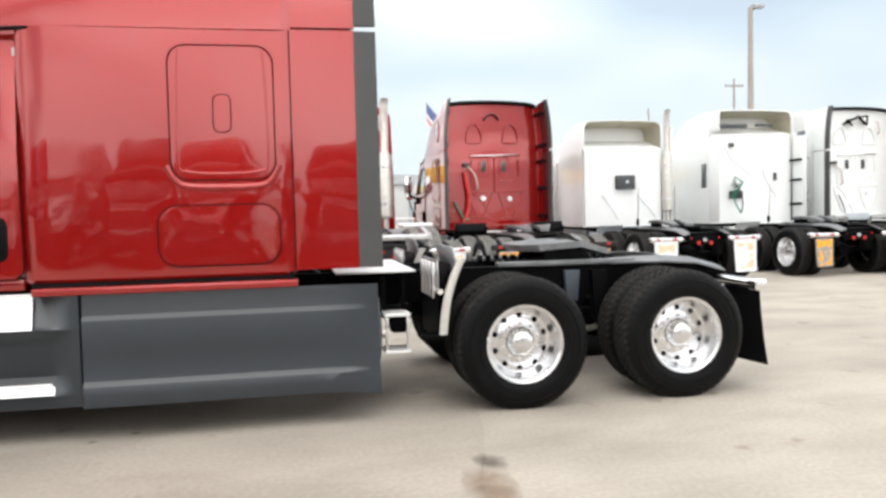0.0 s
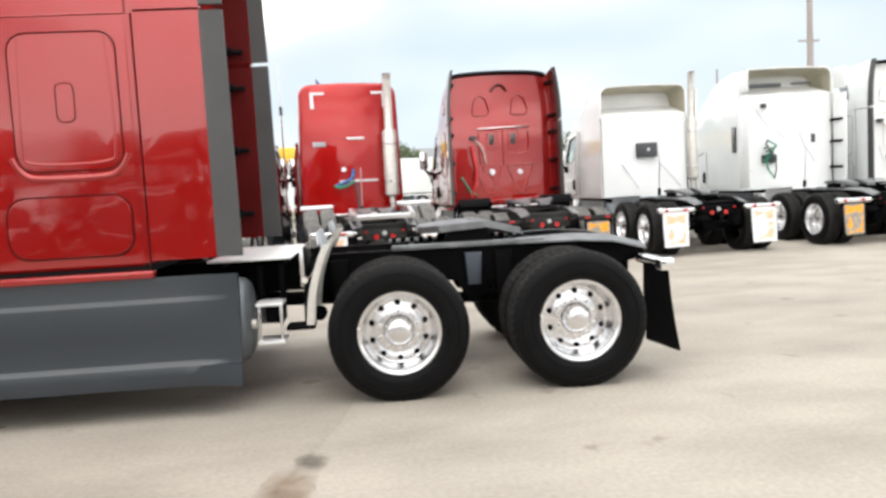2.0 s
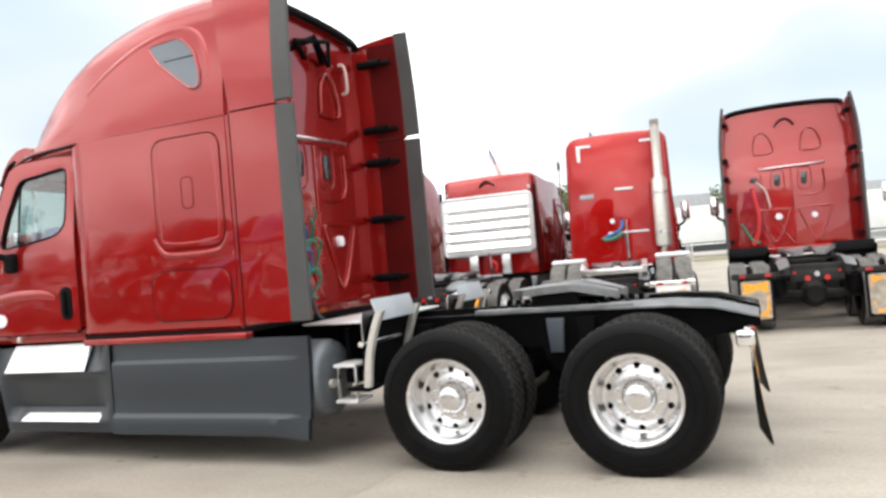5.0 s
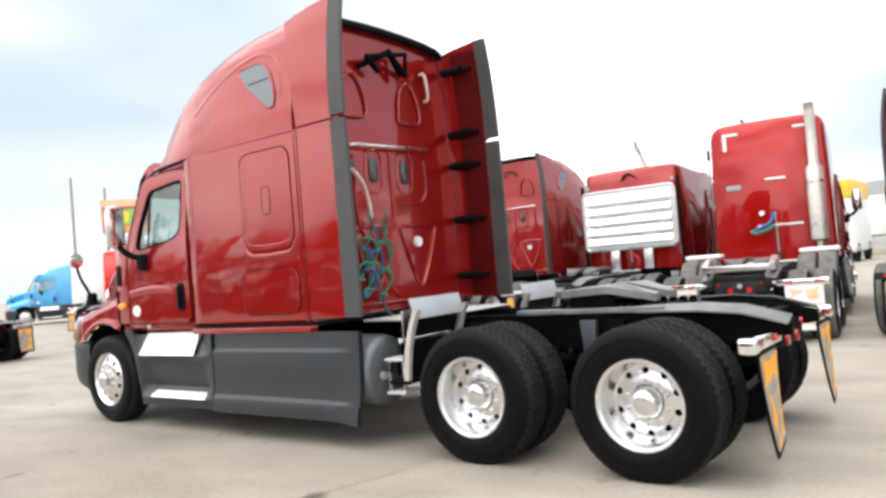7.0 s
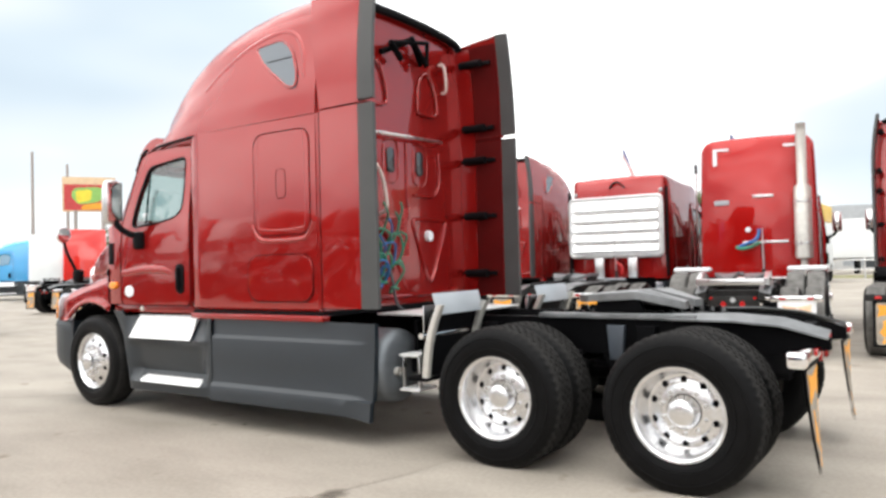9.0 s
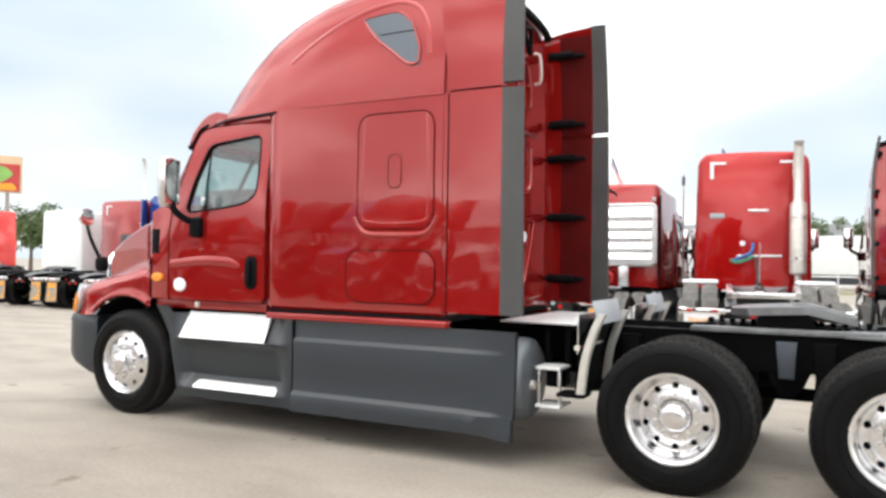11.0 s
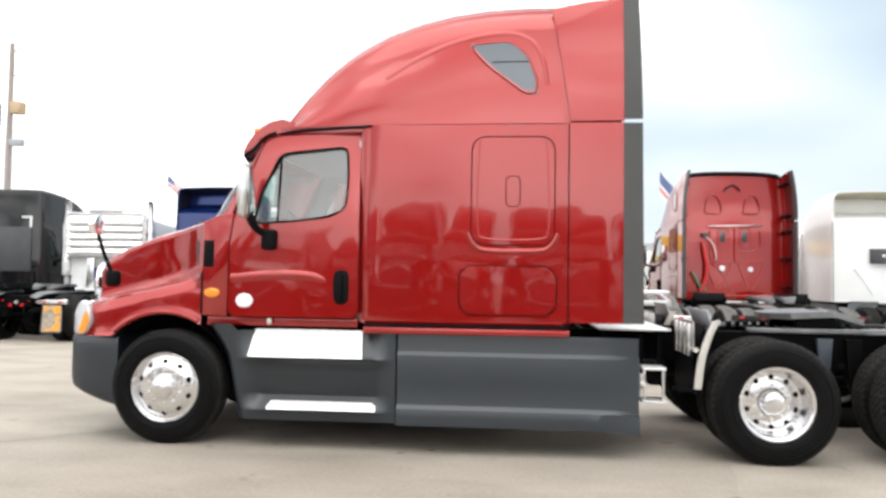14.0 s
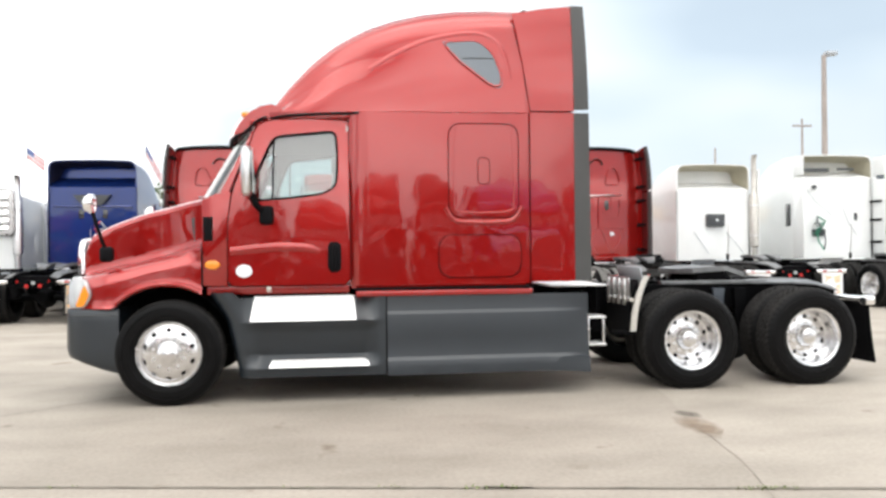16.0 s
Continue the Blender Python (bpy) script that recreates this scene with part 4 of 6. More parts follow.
def cab(parent, red):
    shell = B()
    for s in (-1, 1):
        # cowl side ahead of the door
        prism(shell, [(-4.835, 1.13), (-4.605, 1.12), (-4.605, 1.74), (-4.56, 2.02), (-4.70, 2.0), (-4.835, 1.94)], s * 0.30, s * 1.16, 0.006)
        # pillar beside the windscreen
        loft(shell, [[(-4.70, s * 1.135, 1.95), (-4.60, s * 1.155, 1.98), (-4.58, s * 1.08, 1.96), (-4.68, s * 1.07, 1.95)], [(-4.37, s * 1.045, 2.60), (-4.33, s * 1.07, 2.68), (-4.30, s * 1.0, 2.66), (-4.36, s * 0.99, 2.60)]], True, True)
    box(shell, -4.40, -3.46, -1.06, 1.06, 2.66, 2.73, 0.02)
    box(shell, -4.80, -3.46, -1.12, 1.12, 1.04, 1.12, 0.01)
    c = part("cab_shell", shell, red, parent)
    for s in (-1, 1):
        part("side_vent", box(B(), -4.825, -4.735, s * 1.148, s * 1.168, 1.55, 1.78, 0.006), RUBBER, c, "black air vent opening")
        part("marker_lamp", prism(B(), [(-4.74 + 0.07 * math.cos(a), 1.325 + 0.042 * math.sin(a)) for a in (2 * math.pi * k / 20 for k in range(20))], s * 1.14, s * 1.185, 0.008), AMBER, c, "oval amber marker lamp")
        part("seam", box(B(), -4.845, -4.830, s * 1.04, s * 1.166, 1.13, 1.50), RUBBER, c)
        door(parent, red, s)
    part("headliner", box(B(), -4.38, -3.48, -1.01, 1.01, 2.63, 2.655), INTERIOR, c, "pale cab headliner")
    part("bunk_curtain", box(B(), -3.478, -3.46, -1.09, 1.09, 1.13, 2.66), INTERIOR, c)
    # windscreen
    def ws(v, t):
        bow = max(0.0, 1 - v * v) ** 0.6
        return ((-4.70 - 0.32 * bow) * (1 - t) + (-4.37 - 0.24 * bow) * t, v * (1.13 * (1 - t) + 1.04 * t), 1.93 + 0.66 * t)
    vs = [math.sin(math.pi / 2 * (-1 + 2 * k / 16)) for k in range(17)]
    g = part("windscreen", loft(B(), [[ws(v, t) for v in vs] for t in (0, 0.33, 0.67, 1)]), GLASS, parent, "raked windscreen")
    g.visible_shadow = False
    part("screen_divider", tube(B(), [ws(0, t) for t in (0, 0.5, 1)], 0.02, 6), RUBBER, g)
    # dash, wheel, seats
    dash = part("dashboard", loft(B(), [[(-4.95, y, 1.75), (-4.85, y, 1.93), (-4.55, y, 1.90), (-4.38, y, 1.72), (-4.42, y, 1.40), (-4.9, y, 1.3)] for y in (-1.04, 0, 1.04)], True, True), TRIM, parent)
    m = Matrix.Translation((-4.17, -0.52, 1.90)) @ pose(0, 0, 0, 0, -28, 0)
    ringpts = [m @ Vector((0.0, 0.22 * math.cos(a), 0.22 * math.sin(a))) for a in (2 * math.pi * k / 24 for k in range(25))]
    bm = tube(B(), ringpts, 0.016, 8)
    for a in (0.3, 2.84, 4.71):
        rod(bm, m @ Vector((0, 0, 0)), m @ Vector((0, 0.21 * math.cos(a), 0.21 * math.sin(a))), 0.012, n=6)
    rod(bm, m @ Vector((0, 0, 0)), (-4.45, -0.52, 1.76), 0.03, n=8)
    part("steering_wheel", bm, TRIM, dash)
    for y in (-0.52, 0.52):
        bm = box(B(), -3.98, -3.50, y - 0.25, y + 0.25, 1.50, 1.68, 0.06, 3)
        box(bm, -3.66, -3.52, y - 0.24, y + 0.24, 1.66, 2.26, 0.06, 3, pose(0, 0, 0, 0, 10, 0))
        box(bm, -3.63, -3.53, y - 0.14, y + 0.14, 2.24, 2.42, 0.04, 3)
        box(bm, -3.90, -3.58, y - 0.18, y + 0.18, 1.12, 1.51, 0.03)
        part("seat", bm, SEAT, parent, "beige cloth driver's seat" if y < 0 else "beige cloth passenger seat")
    # sun visor over the windscreen
    bm = B()
    rings = []
    for k in range(13):
        v = -1 + k / 6
        bow = -0.16 * (1 - v * v)
        y = 0.99 * v
        up = 0.06 * (1 - v * v)
        prof = [(-4.07, 2.79 + up), (-4.09, 2.87 + up), (-4.20, 2.90 + up), (-4.32, 2.875 + up), (-4.42, 2.815 + up), (-4.50, 2.735 + up), (-4.56, 2.65 + up * 0.6), (-4.60, 2.56), (-4.595, 2.515), (-4.565, 2.50), (-4.53, 2.525), (-4.46, 2.595), (-4.36, 2.67), (-4.2, 2.73)]
        rings.append([(-4.2 + (x + 4.2) * 0.88 + bow * (1 if x < -4.2 else 0.3), y, 2.78 + (z - 2.78) * 0.84) for x, z in prof])
    vis = part("sun_visor", loft(bm, rings, True, True), red, parent, "red sun visor over the windscreen", smooth=65)
    for s in (-1, 1):
        # black tube put in for the shadow gap between visor and pillar
        part("visor_lip", tube(B(), smooth_path([(-4.54, s * 1.0, 2.565), (-4.46, s * 1.03, 2.59), (-4.39, s * 1.055, 2.645), (-4.32, s * 1.072, 2.705), (-4.23, s * 1.078, 2.74)], 5), 0.015, 8), RUBBER, vis)
    part("visor_edge", tube(B(), [(-4.53 - 0.16 * (1 - (k / 6 - 1) ** 2), 0.995 * (k / 6 - 1), 2.562) for k in range(13)], 0.022, 10), RUBBER, vis, "black lower edge of the visor")
    for y in (-0.88, -0.44, 0, 0.44, 0.88):
        part("roof_marker", box(B(), -4.46 - 0.15 * (1 - y * y), -4.38 - 0.15 * (1 - y * y), y - 0.04, y + 0.04, 2.765, 2.82, 0.02, 3), AMBER, vis, "amber roof marker lamp")
    return c


def mirrors(parent, s):
    """Tall door mirror on its arm and the round-headed hood mirror."""
    arm = part("mirror_arm", tube(B(), smooth_path([(-4.24, s * 1.16, 1.83), (-4.30, s * 1.26, 1.86), (-4.34, s * 1.36, 1.94), (-4.36, s * 1.39, 2.06)], 5), 0.032, 8), RUBBER, parent, "black arm of the door mirror")
    part("arm_foot", box(B(), -4.30, -4.17, s * 1.14, s * 1.24, 1.70, 1.88, 0.035, 3), RUBBER, arm)
    bm = B()
    rings = []
    for z, w, d in ((1.96, 0.06, 0.09), (1.99, 0.095, 0.12), (2.2, 0.105, 0.13), (2.33, 0.10, 0.125), (2.40, 0.08, 0.10), (2.415, 0.05, 0.06)):
        rings.append([(-4.385 + 0.055 * math.cos(a) * d / 0.13, s * (1.40) + w * math.sin(a), z) for a in (2 * math.pi * k / 16 for k in range(16))])
    head = part("door_mirror", loft(bm, rings, True, True), STEEL, parent, "tall chrome-backed door mirror")
    part("mirror_glass", box(B(), -4.331, -4.325, s * 1.40 - 0.085, s * 1.40 + 0.085, 1.99, 2.385, 0.002), MIRROR, head, "mirror glass")
    hood = part("hood_mirror_arm", tube(B(), smooth_path([(-5.74, s * 0.98, 1.44), (-5.77, s * 1.02, 1.55), (-5.80, s * 1.08, 1.70), (-5.84, s * 1.10, 1.86)], 5), 0.018, 8), RUBBER, parent, "black arm of the hood mirror")
    part("arm_foot", box(B(), -5.81, -5.68, s * 0.93, s * 1.03, 1.36, 1.51, 0.04, 3), RUBBER, hood)
    bm = B()
    rings = []
    for t, r in ((-0.06, 0.03), (-0.05, 0.06), (-0.01, 0.085), (0.03, 0.085), (0.035, 0.07)):
        rings.append([(-5.85 + t, s * 1.10 + r * math.cos(a), 1.91 + r * 1.05 * math.sin(a)) for a in (2 * math.pi * k / 18 for k in range(18))])
    part("hood_mirror", loft(bm, rings, True, True), CHROME, hood, "round chrome hood mirror")
    return arm


HOOD_TOP = [(-6.06, 1.50), (-6.00, 1.64), (-5.88, 1.70), (-5.76, 1.75), (-5.44, 1.855), (-5.06, 1.94), (-4.845, 1.98)]


def hood_top(x):
    for a, b in zip(HOOD_TOP, HOOD_TOP[1:]):
        if x <= b[0]:
            return a[1] + (b[1] - a[1]) * (x - a[0]) / (b[0] - a[0])
    return HOOD_TOP[-1][1]


def hood(parent, red):
    rings = []
    xs = [-6.06, -6.045, -6.02, -5.99, -5.955, -5.92, -5.885, -5.85, -5.815] + [-5.78 + 0.02975 * k for k in range(32)] + [-4.842]
    for x in xs:
        t = (x + 6.06) / 1.22
        zt = hood_top(x)
        wt = 0.58 + 0.34 * t + 0.17 * max(0.0, (t - 0.6) / 0.4) ** 2
        nose = 0.88 + 0.12 * min(1.0, (x + 6.06) / 0.34) ** 0.6
        dx = abs(x + 5.17)
        arch = 0.5 + math.sqrt(max(0.0, 0.635 ** 2 - dx * dx)) if dx < 0.635 else 0.0
        zb = max(0.93 if x < -5.3 else 1.0, arch)
        zs = 1.22 + 0.29 * t
        zc = zs - 0.09
        half = [(wt * 0.5, zt + 0.012), (wt * 0.85, zt - 0.008), (wt, zt - 0.035), (wt + 0.025, zt - 0.075), (wt + 0.029, zt - 0.10), (wt + 0.024, zs + 0.12), (wt + 0.026, zs + 0.06), (wt + 0.045, zs + 0.02), (max(wt + 0.075, 0.80 * nose), zs - 0.005),
                (max(wt + 0.085, 0.99 * nose), zs - 0.022), (max(wt + 0.09, 1.085 * nose), zs - 0.06), (1.135 * nose, zc - 0.045), (1.142 * nose, zc + (zb - zc) * 0.3), (1.145 * nose, zc + (zb - zc) * 0.7), (1.155 * nose, zb + 0.03), (1.172 * nose, zb)]
        half = [(p.x, p.y) for p in smooth_path([(y, z, 0) for y, z in half], 3)]
        ring = [(x, -y, z) for y, z in reversed(half)] + [(x, 0, zt + 0.02)] + [(x, y, z) for y, z in half]
        rings.append(ring)
    h = part("hood", loft(B(), rings), red, parent, "long red sloping hood with flared fenders", smooth=75)
    for s in (-1, 1):
        # rolled wheel-arch lip and inner liner
        pts = []
        for k in range(15):
            a = radians(38 + 112 * k / 14)
            pts.append((-5.17 - 0.655 * math.cos(math.pi - a) * 1.0, s * 1.165, 0.5 + 0.655 * math.sin(a)))
        part("arch_lip", tube(B(), [p for p in pts if p[2] > 0.94 and p[0] < -4.84], 0.026, 8), red, h)
        bm = loft(B(), [[(-5.17 + 0.62 * math.cos(a), s * y, 0.5 + 0.62 * math.sin(a)) for a in (radians(-8 + 186 * k / 16) for k in range(17))] for y in (0.60, 1.14)])
        part("wheel_liner", bm, RUBBER, h)
        # head lamp
        def skin(x, off, z=1.0):
            off = off + 0.018 - 0.07 * max(0.0, (z - 1.10) / 0.13) ** 2
            return s * (1.165 * (0.88 + 0.12 * min(1.0, max(0.0, x + 6.06) / 0.34) ** 0.6) + off - 0.9 * max(0.0, -6.03 - x))
        poly = resample(round_poly([(-6.10, 0.935), (-5.90, 0.935), (-5.835, 1.06), (-5.89, 1.20), (-6.04, 1.235), (-6.09, 1.18)], 0.05, 4), 36)
        bm = loft(B(), [[(x, skin(x, -0.08, z), z) for x, z in poly], [(x, skin(x, 0.0, z), z) for x, z in poly], [(-5.975 + (x + 5.975) * 0.85, skin(-5.975 + (x + 5.975) * 0.85, 0.018, z), 1.085 + (z - 1.085) * 0.85) for x, z in poly]], True, True)
        lamp = part("head_lamp", bm, LENS, h, "clear headlamp lens")
        tp = resample(round_poly([(-5.99, 0.95), (-5.905, 0.95), (-5.85, 1.06), (-5.895, 1.16)], 0.02, 3), 24)
        part("turn_lamp", loft(B(), [[(x, skin(x, 0.004, z), z) for x, z in tp], [(x, skin(x, 0.022, z), z) for x, z in tp]], True, True), AMBER, lamp, "amber turn lamp")
    # grille with chrome surround
    poly = [(y, z) for y, z in rrect(-0.58, 0.58, 0.95, 1.56, 0.12, 5)]
    swap = Matrix(((0, 1, 0, 0), (1, 0, 0, 0), (0, 0, 1, 0), (0, 0, 0, 1)))
    grille = part("grille", prism(B(), poly, -6.10, -6.02, 0.01), TRIM, parent, "dark grille in a chrome surround", swap)
    part("surround", tube(B(), [(y, -6.10, z) for y, z in poly + [poly[0]]], 0.035, 8), CHROME, grille)
    for k in range(8):
        part("grille_bar", box(B(), -0.54, 0.54, -6.115, -6.095, 1.0 + k * 0.07, 1.018 + k * 0.07, 0.004), CHROME, grille)
    # inner engine block closes the view under the hood
    part("engine", box(B(), -5.85, -4.9, -0.5, 0.5, 0.7, 1.5, 0.05), IRON, parent)
    return h


def bumper(parent):
    half = [(-5.60, 1.135), (-5.75, 1.15), (-5.92, 1.14), (-6.04, 1.09), (-6.11, 0.98), (-6.17, 0.6), (-6.19, 0.2)]
    plan = [(x, -y) for x, y in half] + [(x, y) for x, y in reversed(half)]
    rings = []
    for z, grow in ((0.31, 0.965), (0.345, 0.985), (0.43, 0.998), (0.55, 1.0), (0.80, 1.0), (0.90, 0.998), (0.925, 0.985)):
        lift = 0.13 * max(0.0, (0.55 - z) / 0.215)
        rings.append([(-5.6 + (x + 5.6) * (grow if z > 0.5 else grow - 0.02), y * grow, z + lift * min(1.0, max(0, (-5.62 - x) / 0.42))) for x, y in plan])
    b = part("bumper", loft(B(), rings, True, True), GREY, parent, "grey plastic front bumper")
    for s in (-1, 1):
        part("tow_step", box(B(), -5.66, -5.60, s * 0.98, s * 1.08, 0.37, 0.50, 0.01), CAST, b)
        part("bumper_seam", tube(B(), [(-5.62, s * 1.146, 0.868), (-5.92, s * 1.146, 0.868), (-6.05, s * 1.09, 0.868)], 0.006, 6), TRIM, b)
    return b


def skirts(parent, s):
    """Moulded grey side skirts with the two bright entry steps."""
    def front_edge(z):
        pts = [(0.25, -4.50), (0.41, -4.535), (0.84, -4.63), (1.07, -4.80)]
        for (za, xa), (zb, xb) in zip(pts, pts[1:]):
            if z <= zb:
                return xa + (xb - xa) * (z - za) / (zb - za)
        return -4.80

    def bay(x):
        a, b = (x + 4.50) / 0.22, (-3.16 - x) / 0.16
        t = max(0.0, min(1.0, a, b))
        return t * t * (3 - 2 * t)
    zs = [0.25, 0.29, 0.325, 0.335, 0.36, 0.45, 0.48, 0.55, 0.66, 0.735, 0.765, 0.778, 0.80, 0.95, 1.02, 1.06]
    deep = {0.25: 0.0, 0.29: -0.005, 0.325: -0.015, 0.335: -0.02, 0.36: 0.015, 0.45: 0.095, 0.48: 0.085, 0.55: 0.06, 0.66: 0.05, 0.735: 0.03, 0.765: -0.02, 0.778: -0.025, 0.80: 0.01, 0.95: 0.10, 1.02: 0.115, 1.06: 0.12}
    rings = []
    for z in zs:
        x0, x1 = front_edge(z), -3.115
        ring = []
        for k in range(29):
            x = x0 + (x1 - x0) * k / 28
            zz = z if z < 1.0 else min(z, 1.07 if x < -4.5 else 1.0 + 0.02 * max(0, (-4.2 - x)))
            wrap = 0.10 * max(0.0, 1 - (x - x0) / 0.10) ** 2
            ring.append((x, s * (1.195 - deep[z] * bay(x) - wrap), zz))
        rings.append(ring)
    bm = loft(B(), rings)
    back = [[(x, y - s * 0.02, z) for x, y, z in r] for r in rings]
    loft(bm, back)
    front = part("side_skirt", bm, GREY, parent, "grey moulded entry skirt with two step bays", smooth=50)
    for x0, x1, z0, z1, y0, y1, n in ((-4.37, -3.42, 0.785, 1.015, 1.222, 1.105, 7), (-4.20, -3.30, 0.342, 0.415, 1.215, 1.125, 3)):
        bm = B()
        loft(bm, [[(x0 - 0.022, s * y0, z0), (x0 - 0.022, s * (y0 - 0.012), z0 + 0.02), (x0 + 0.005, s * y1, z1), (x0 + 0.005, s * (y1 - 0.02), z1 - 0.03)], [(x1 + 0.02, s * y0, z0), (x1 + 0.02, s * (y0 - 0.012), z0 + 0.02), (x1, s * y1, z1), (x1, s * (y1 - 0.02), z1 - 0.03)]], True, True)
        step = part("entry_step", bm, PLATE, front, "bright tread plate entry step")
        bm = B()
        for k in range(n):
            t = (k + 0.5) / n
            rod(bm, (x0 + 0.02, s * (y0 - 0.012 + (y1 - y0 + 0.012) * t), z0 + 0.022 + (z1 - z0 - 0.02) * t), (x1 + 0.0, s * (y0 - 0.012 + (y1 - y0 + 0.012) * t), z0 + 0.022 + (z1 - z0 - 0.02) * t), 0.003, n=6)
        tagged(part("tread_relief", bm, ALU, step), kind="stuff")
    # plain rear skirt with two narrow pressed ledges that run out before its flared end
    zr = [0.24, 0.27, 0.31, 0.375, 0.382, 0.408, 0.416, 0.60, 0.82, 0.828, 0.852, 0.86, 0.97, 1.0]
    proud = {0.24: 0.034, 0.27: 0.034, 0.31: 0.031, 0.375: 0.028, 0.382: 0.025, 0.408: 0.002, 0.416: 0.0, 0.60: 0.0, 0.82: 0.006, 0.828: 0.004, 0.852: -0.015, 0.86: -0.017, 0.97: -0.016, 1.0: -0.02}
    rings = []
    for z in zr:
        ring = []
        for k in range(31):
            x = -3.10 + 2.0 * k / 30
            fade = max(0.0, min(1.0, (-1.17 - x) / 0.30)) ** 0.7 if z > 0.38 else 1.0
            base = 1.200 - 0.012 * (z - 0.24) / 0.76
            tail = max(0.0, (x + 1.55) / 0.45) ** 2
            flare = tail * (0.045 * max(0.0, 1 - (z - 0.24) / 0.5) + 0.008)
            ring.append((x, s * (base + proud[z] * fade + flare), z - 0.02 * tail * (1 if z < 0.3 else 0)))
        rings.append(ring)
    bm = loft(B(), rings)
    loft(bm, [[(x, y - s * 0.018, z) for x, y, z in r] for r in rings])
    loft(bm, [[r[-1] for r in rings], [(r[-1][0], r[-1][1] - s * 0.05, r[-1][2]) for r in rings]])
    rear = part("side_skirt", bm, GREY, parent, "long grey side skirt with pressed lines", smooth=30)
    part("skirt_joint", box(B(), -3.122, -3.098, s * 1.14, s * 1.172, 0.245, 1.0), RUBBER, rear)
    # fuel tank behind
    bm = B()
    loft(bm, [[(x, s * 0.86 + r * math.cos(a), 0.63 + r * math.sin(a)) for a in (2 * math.pi * k / 32 for k in range(32))] for x, r in ((-2.9, 0.31), (-1.17, 0.31), (-1.11, 0.30), (-1.07, 0.26), (-1.055, 0.15), (-1.05, 0.02))], True, True)
    tank = part("fuel_tank", bm, TANK, parent, "brushed metal fuel tank behind the skirt")
    part("drain_plug", rod(B(), (-1.06, s * 0.98, 0.60), (-1.025, s * 0.98, 0.60), 0.035, n=12), CAST, tank)
    return front


def deck(parent):
    bm = box(B(), -1.38, -0.76, -0.82, 0.60, 1.045, 1.06, 0.004)
    d = part("deck_plate", bm, PLATE, parent, "bright tread plate deck behind the cab")
    for x in (-1.3, -0.84):
        part("deck_bearer", box(B(), x - 0.03, x + 0.03, -0.78, 0.5, 1.0, 1.045), IRON, d)
    for z in (0.72, 0.44):
        part("catwalk_step", box(B(), -1.03, -0.83, -0.98, -0.72, z, z + 0.024, 0.008), PLATE, parent, "bright catwalk step")
    for x in (-1.01, -0.85):
        part("step_bracket", box(B(), x - 0.010, x + 0.010, -0.95, -0.92, 0.44, 0.73, 0.003), STEEL, parent)
        part("step_hanger", box(B(), x - 0.02, x + 0.02, -0.76, -0.70, 0.73, 1.0, 0.004), IRON, parent)
    # unseen dark blocks added low under the cab to darken the ground below
    for s in (-1, 1):
        part("step_box", box(B(), -4.40, -3.20, s * 0.46, s * 1.08, 0.31, 0.98, 0.03), IRON, parent)
    part("engine", box(B(), -5.75, -4.45, -0.33, 0.33, 0.46, 1.20, 0.06), IRON, parent)
    part("gearbox", loft(B(), [[(x, r * math.cos(a), 0.72 + r * math.sin(a)) for a in (2 * math.pi * k / 20 for k in range(20))] for x, r in ((-4.45, 0.30), (-4.1, 0.27), (-3.5, 0.22), (-3.4, 0.10))], True, True), IRON, parent)
    part("air_tank", rod(B(), (-0.72, -0.20, 0.72), (-0.30, -0.20, 0.72), 0.12, n=20), IRON, parent)
    part("air_tank_valve", rod(B(), (-0.60, -0.50, 0.58), (-0.60, -0.55, 0.58), 0.06, n=12), IRON, parent)
    part("battery_box", box(B(), -0.97, -0.83, -0.90, -0.72, 0.585, 0.72, 0.02), IRON, parent)


def sleeper_tractor(name, label, red, m):
    t = thing(name, label, "truck", m)
    chassis(t, tyre=LUG_TYRE)
    for s in (-1, 1):
        quarter_fender(t, s)
    deck(t)
    sleeper(t, red)
    roof_cap(t, red)
    for s in (-1, 1):
        side_fairing(t, red, s)
        skirts(t, s)
        mirrors(t, s)
    back_wall(t, red)
    cab(t, red)
    hood(t, red)
    bumper(t)
    return t


main_truck = sleeper_tractor("tractor_truck", "dark red sleeper tractor truck with grey skirts parked on concrete", RED, pose(1.77, 6.60, 0))


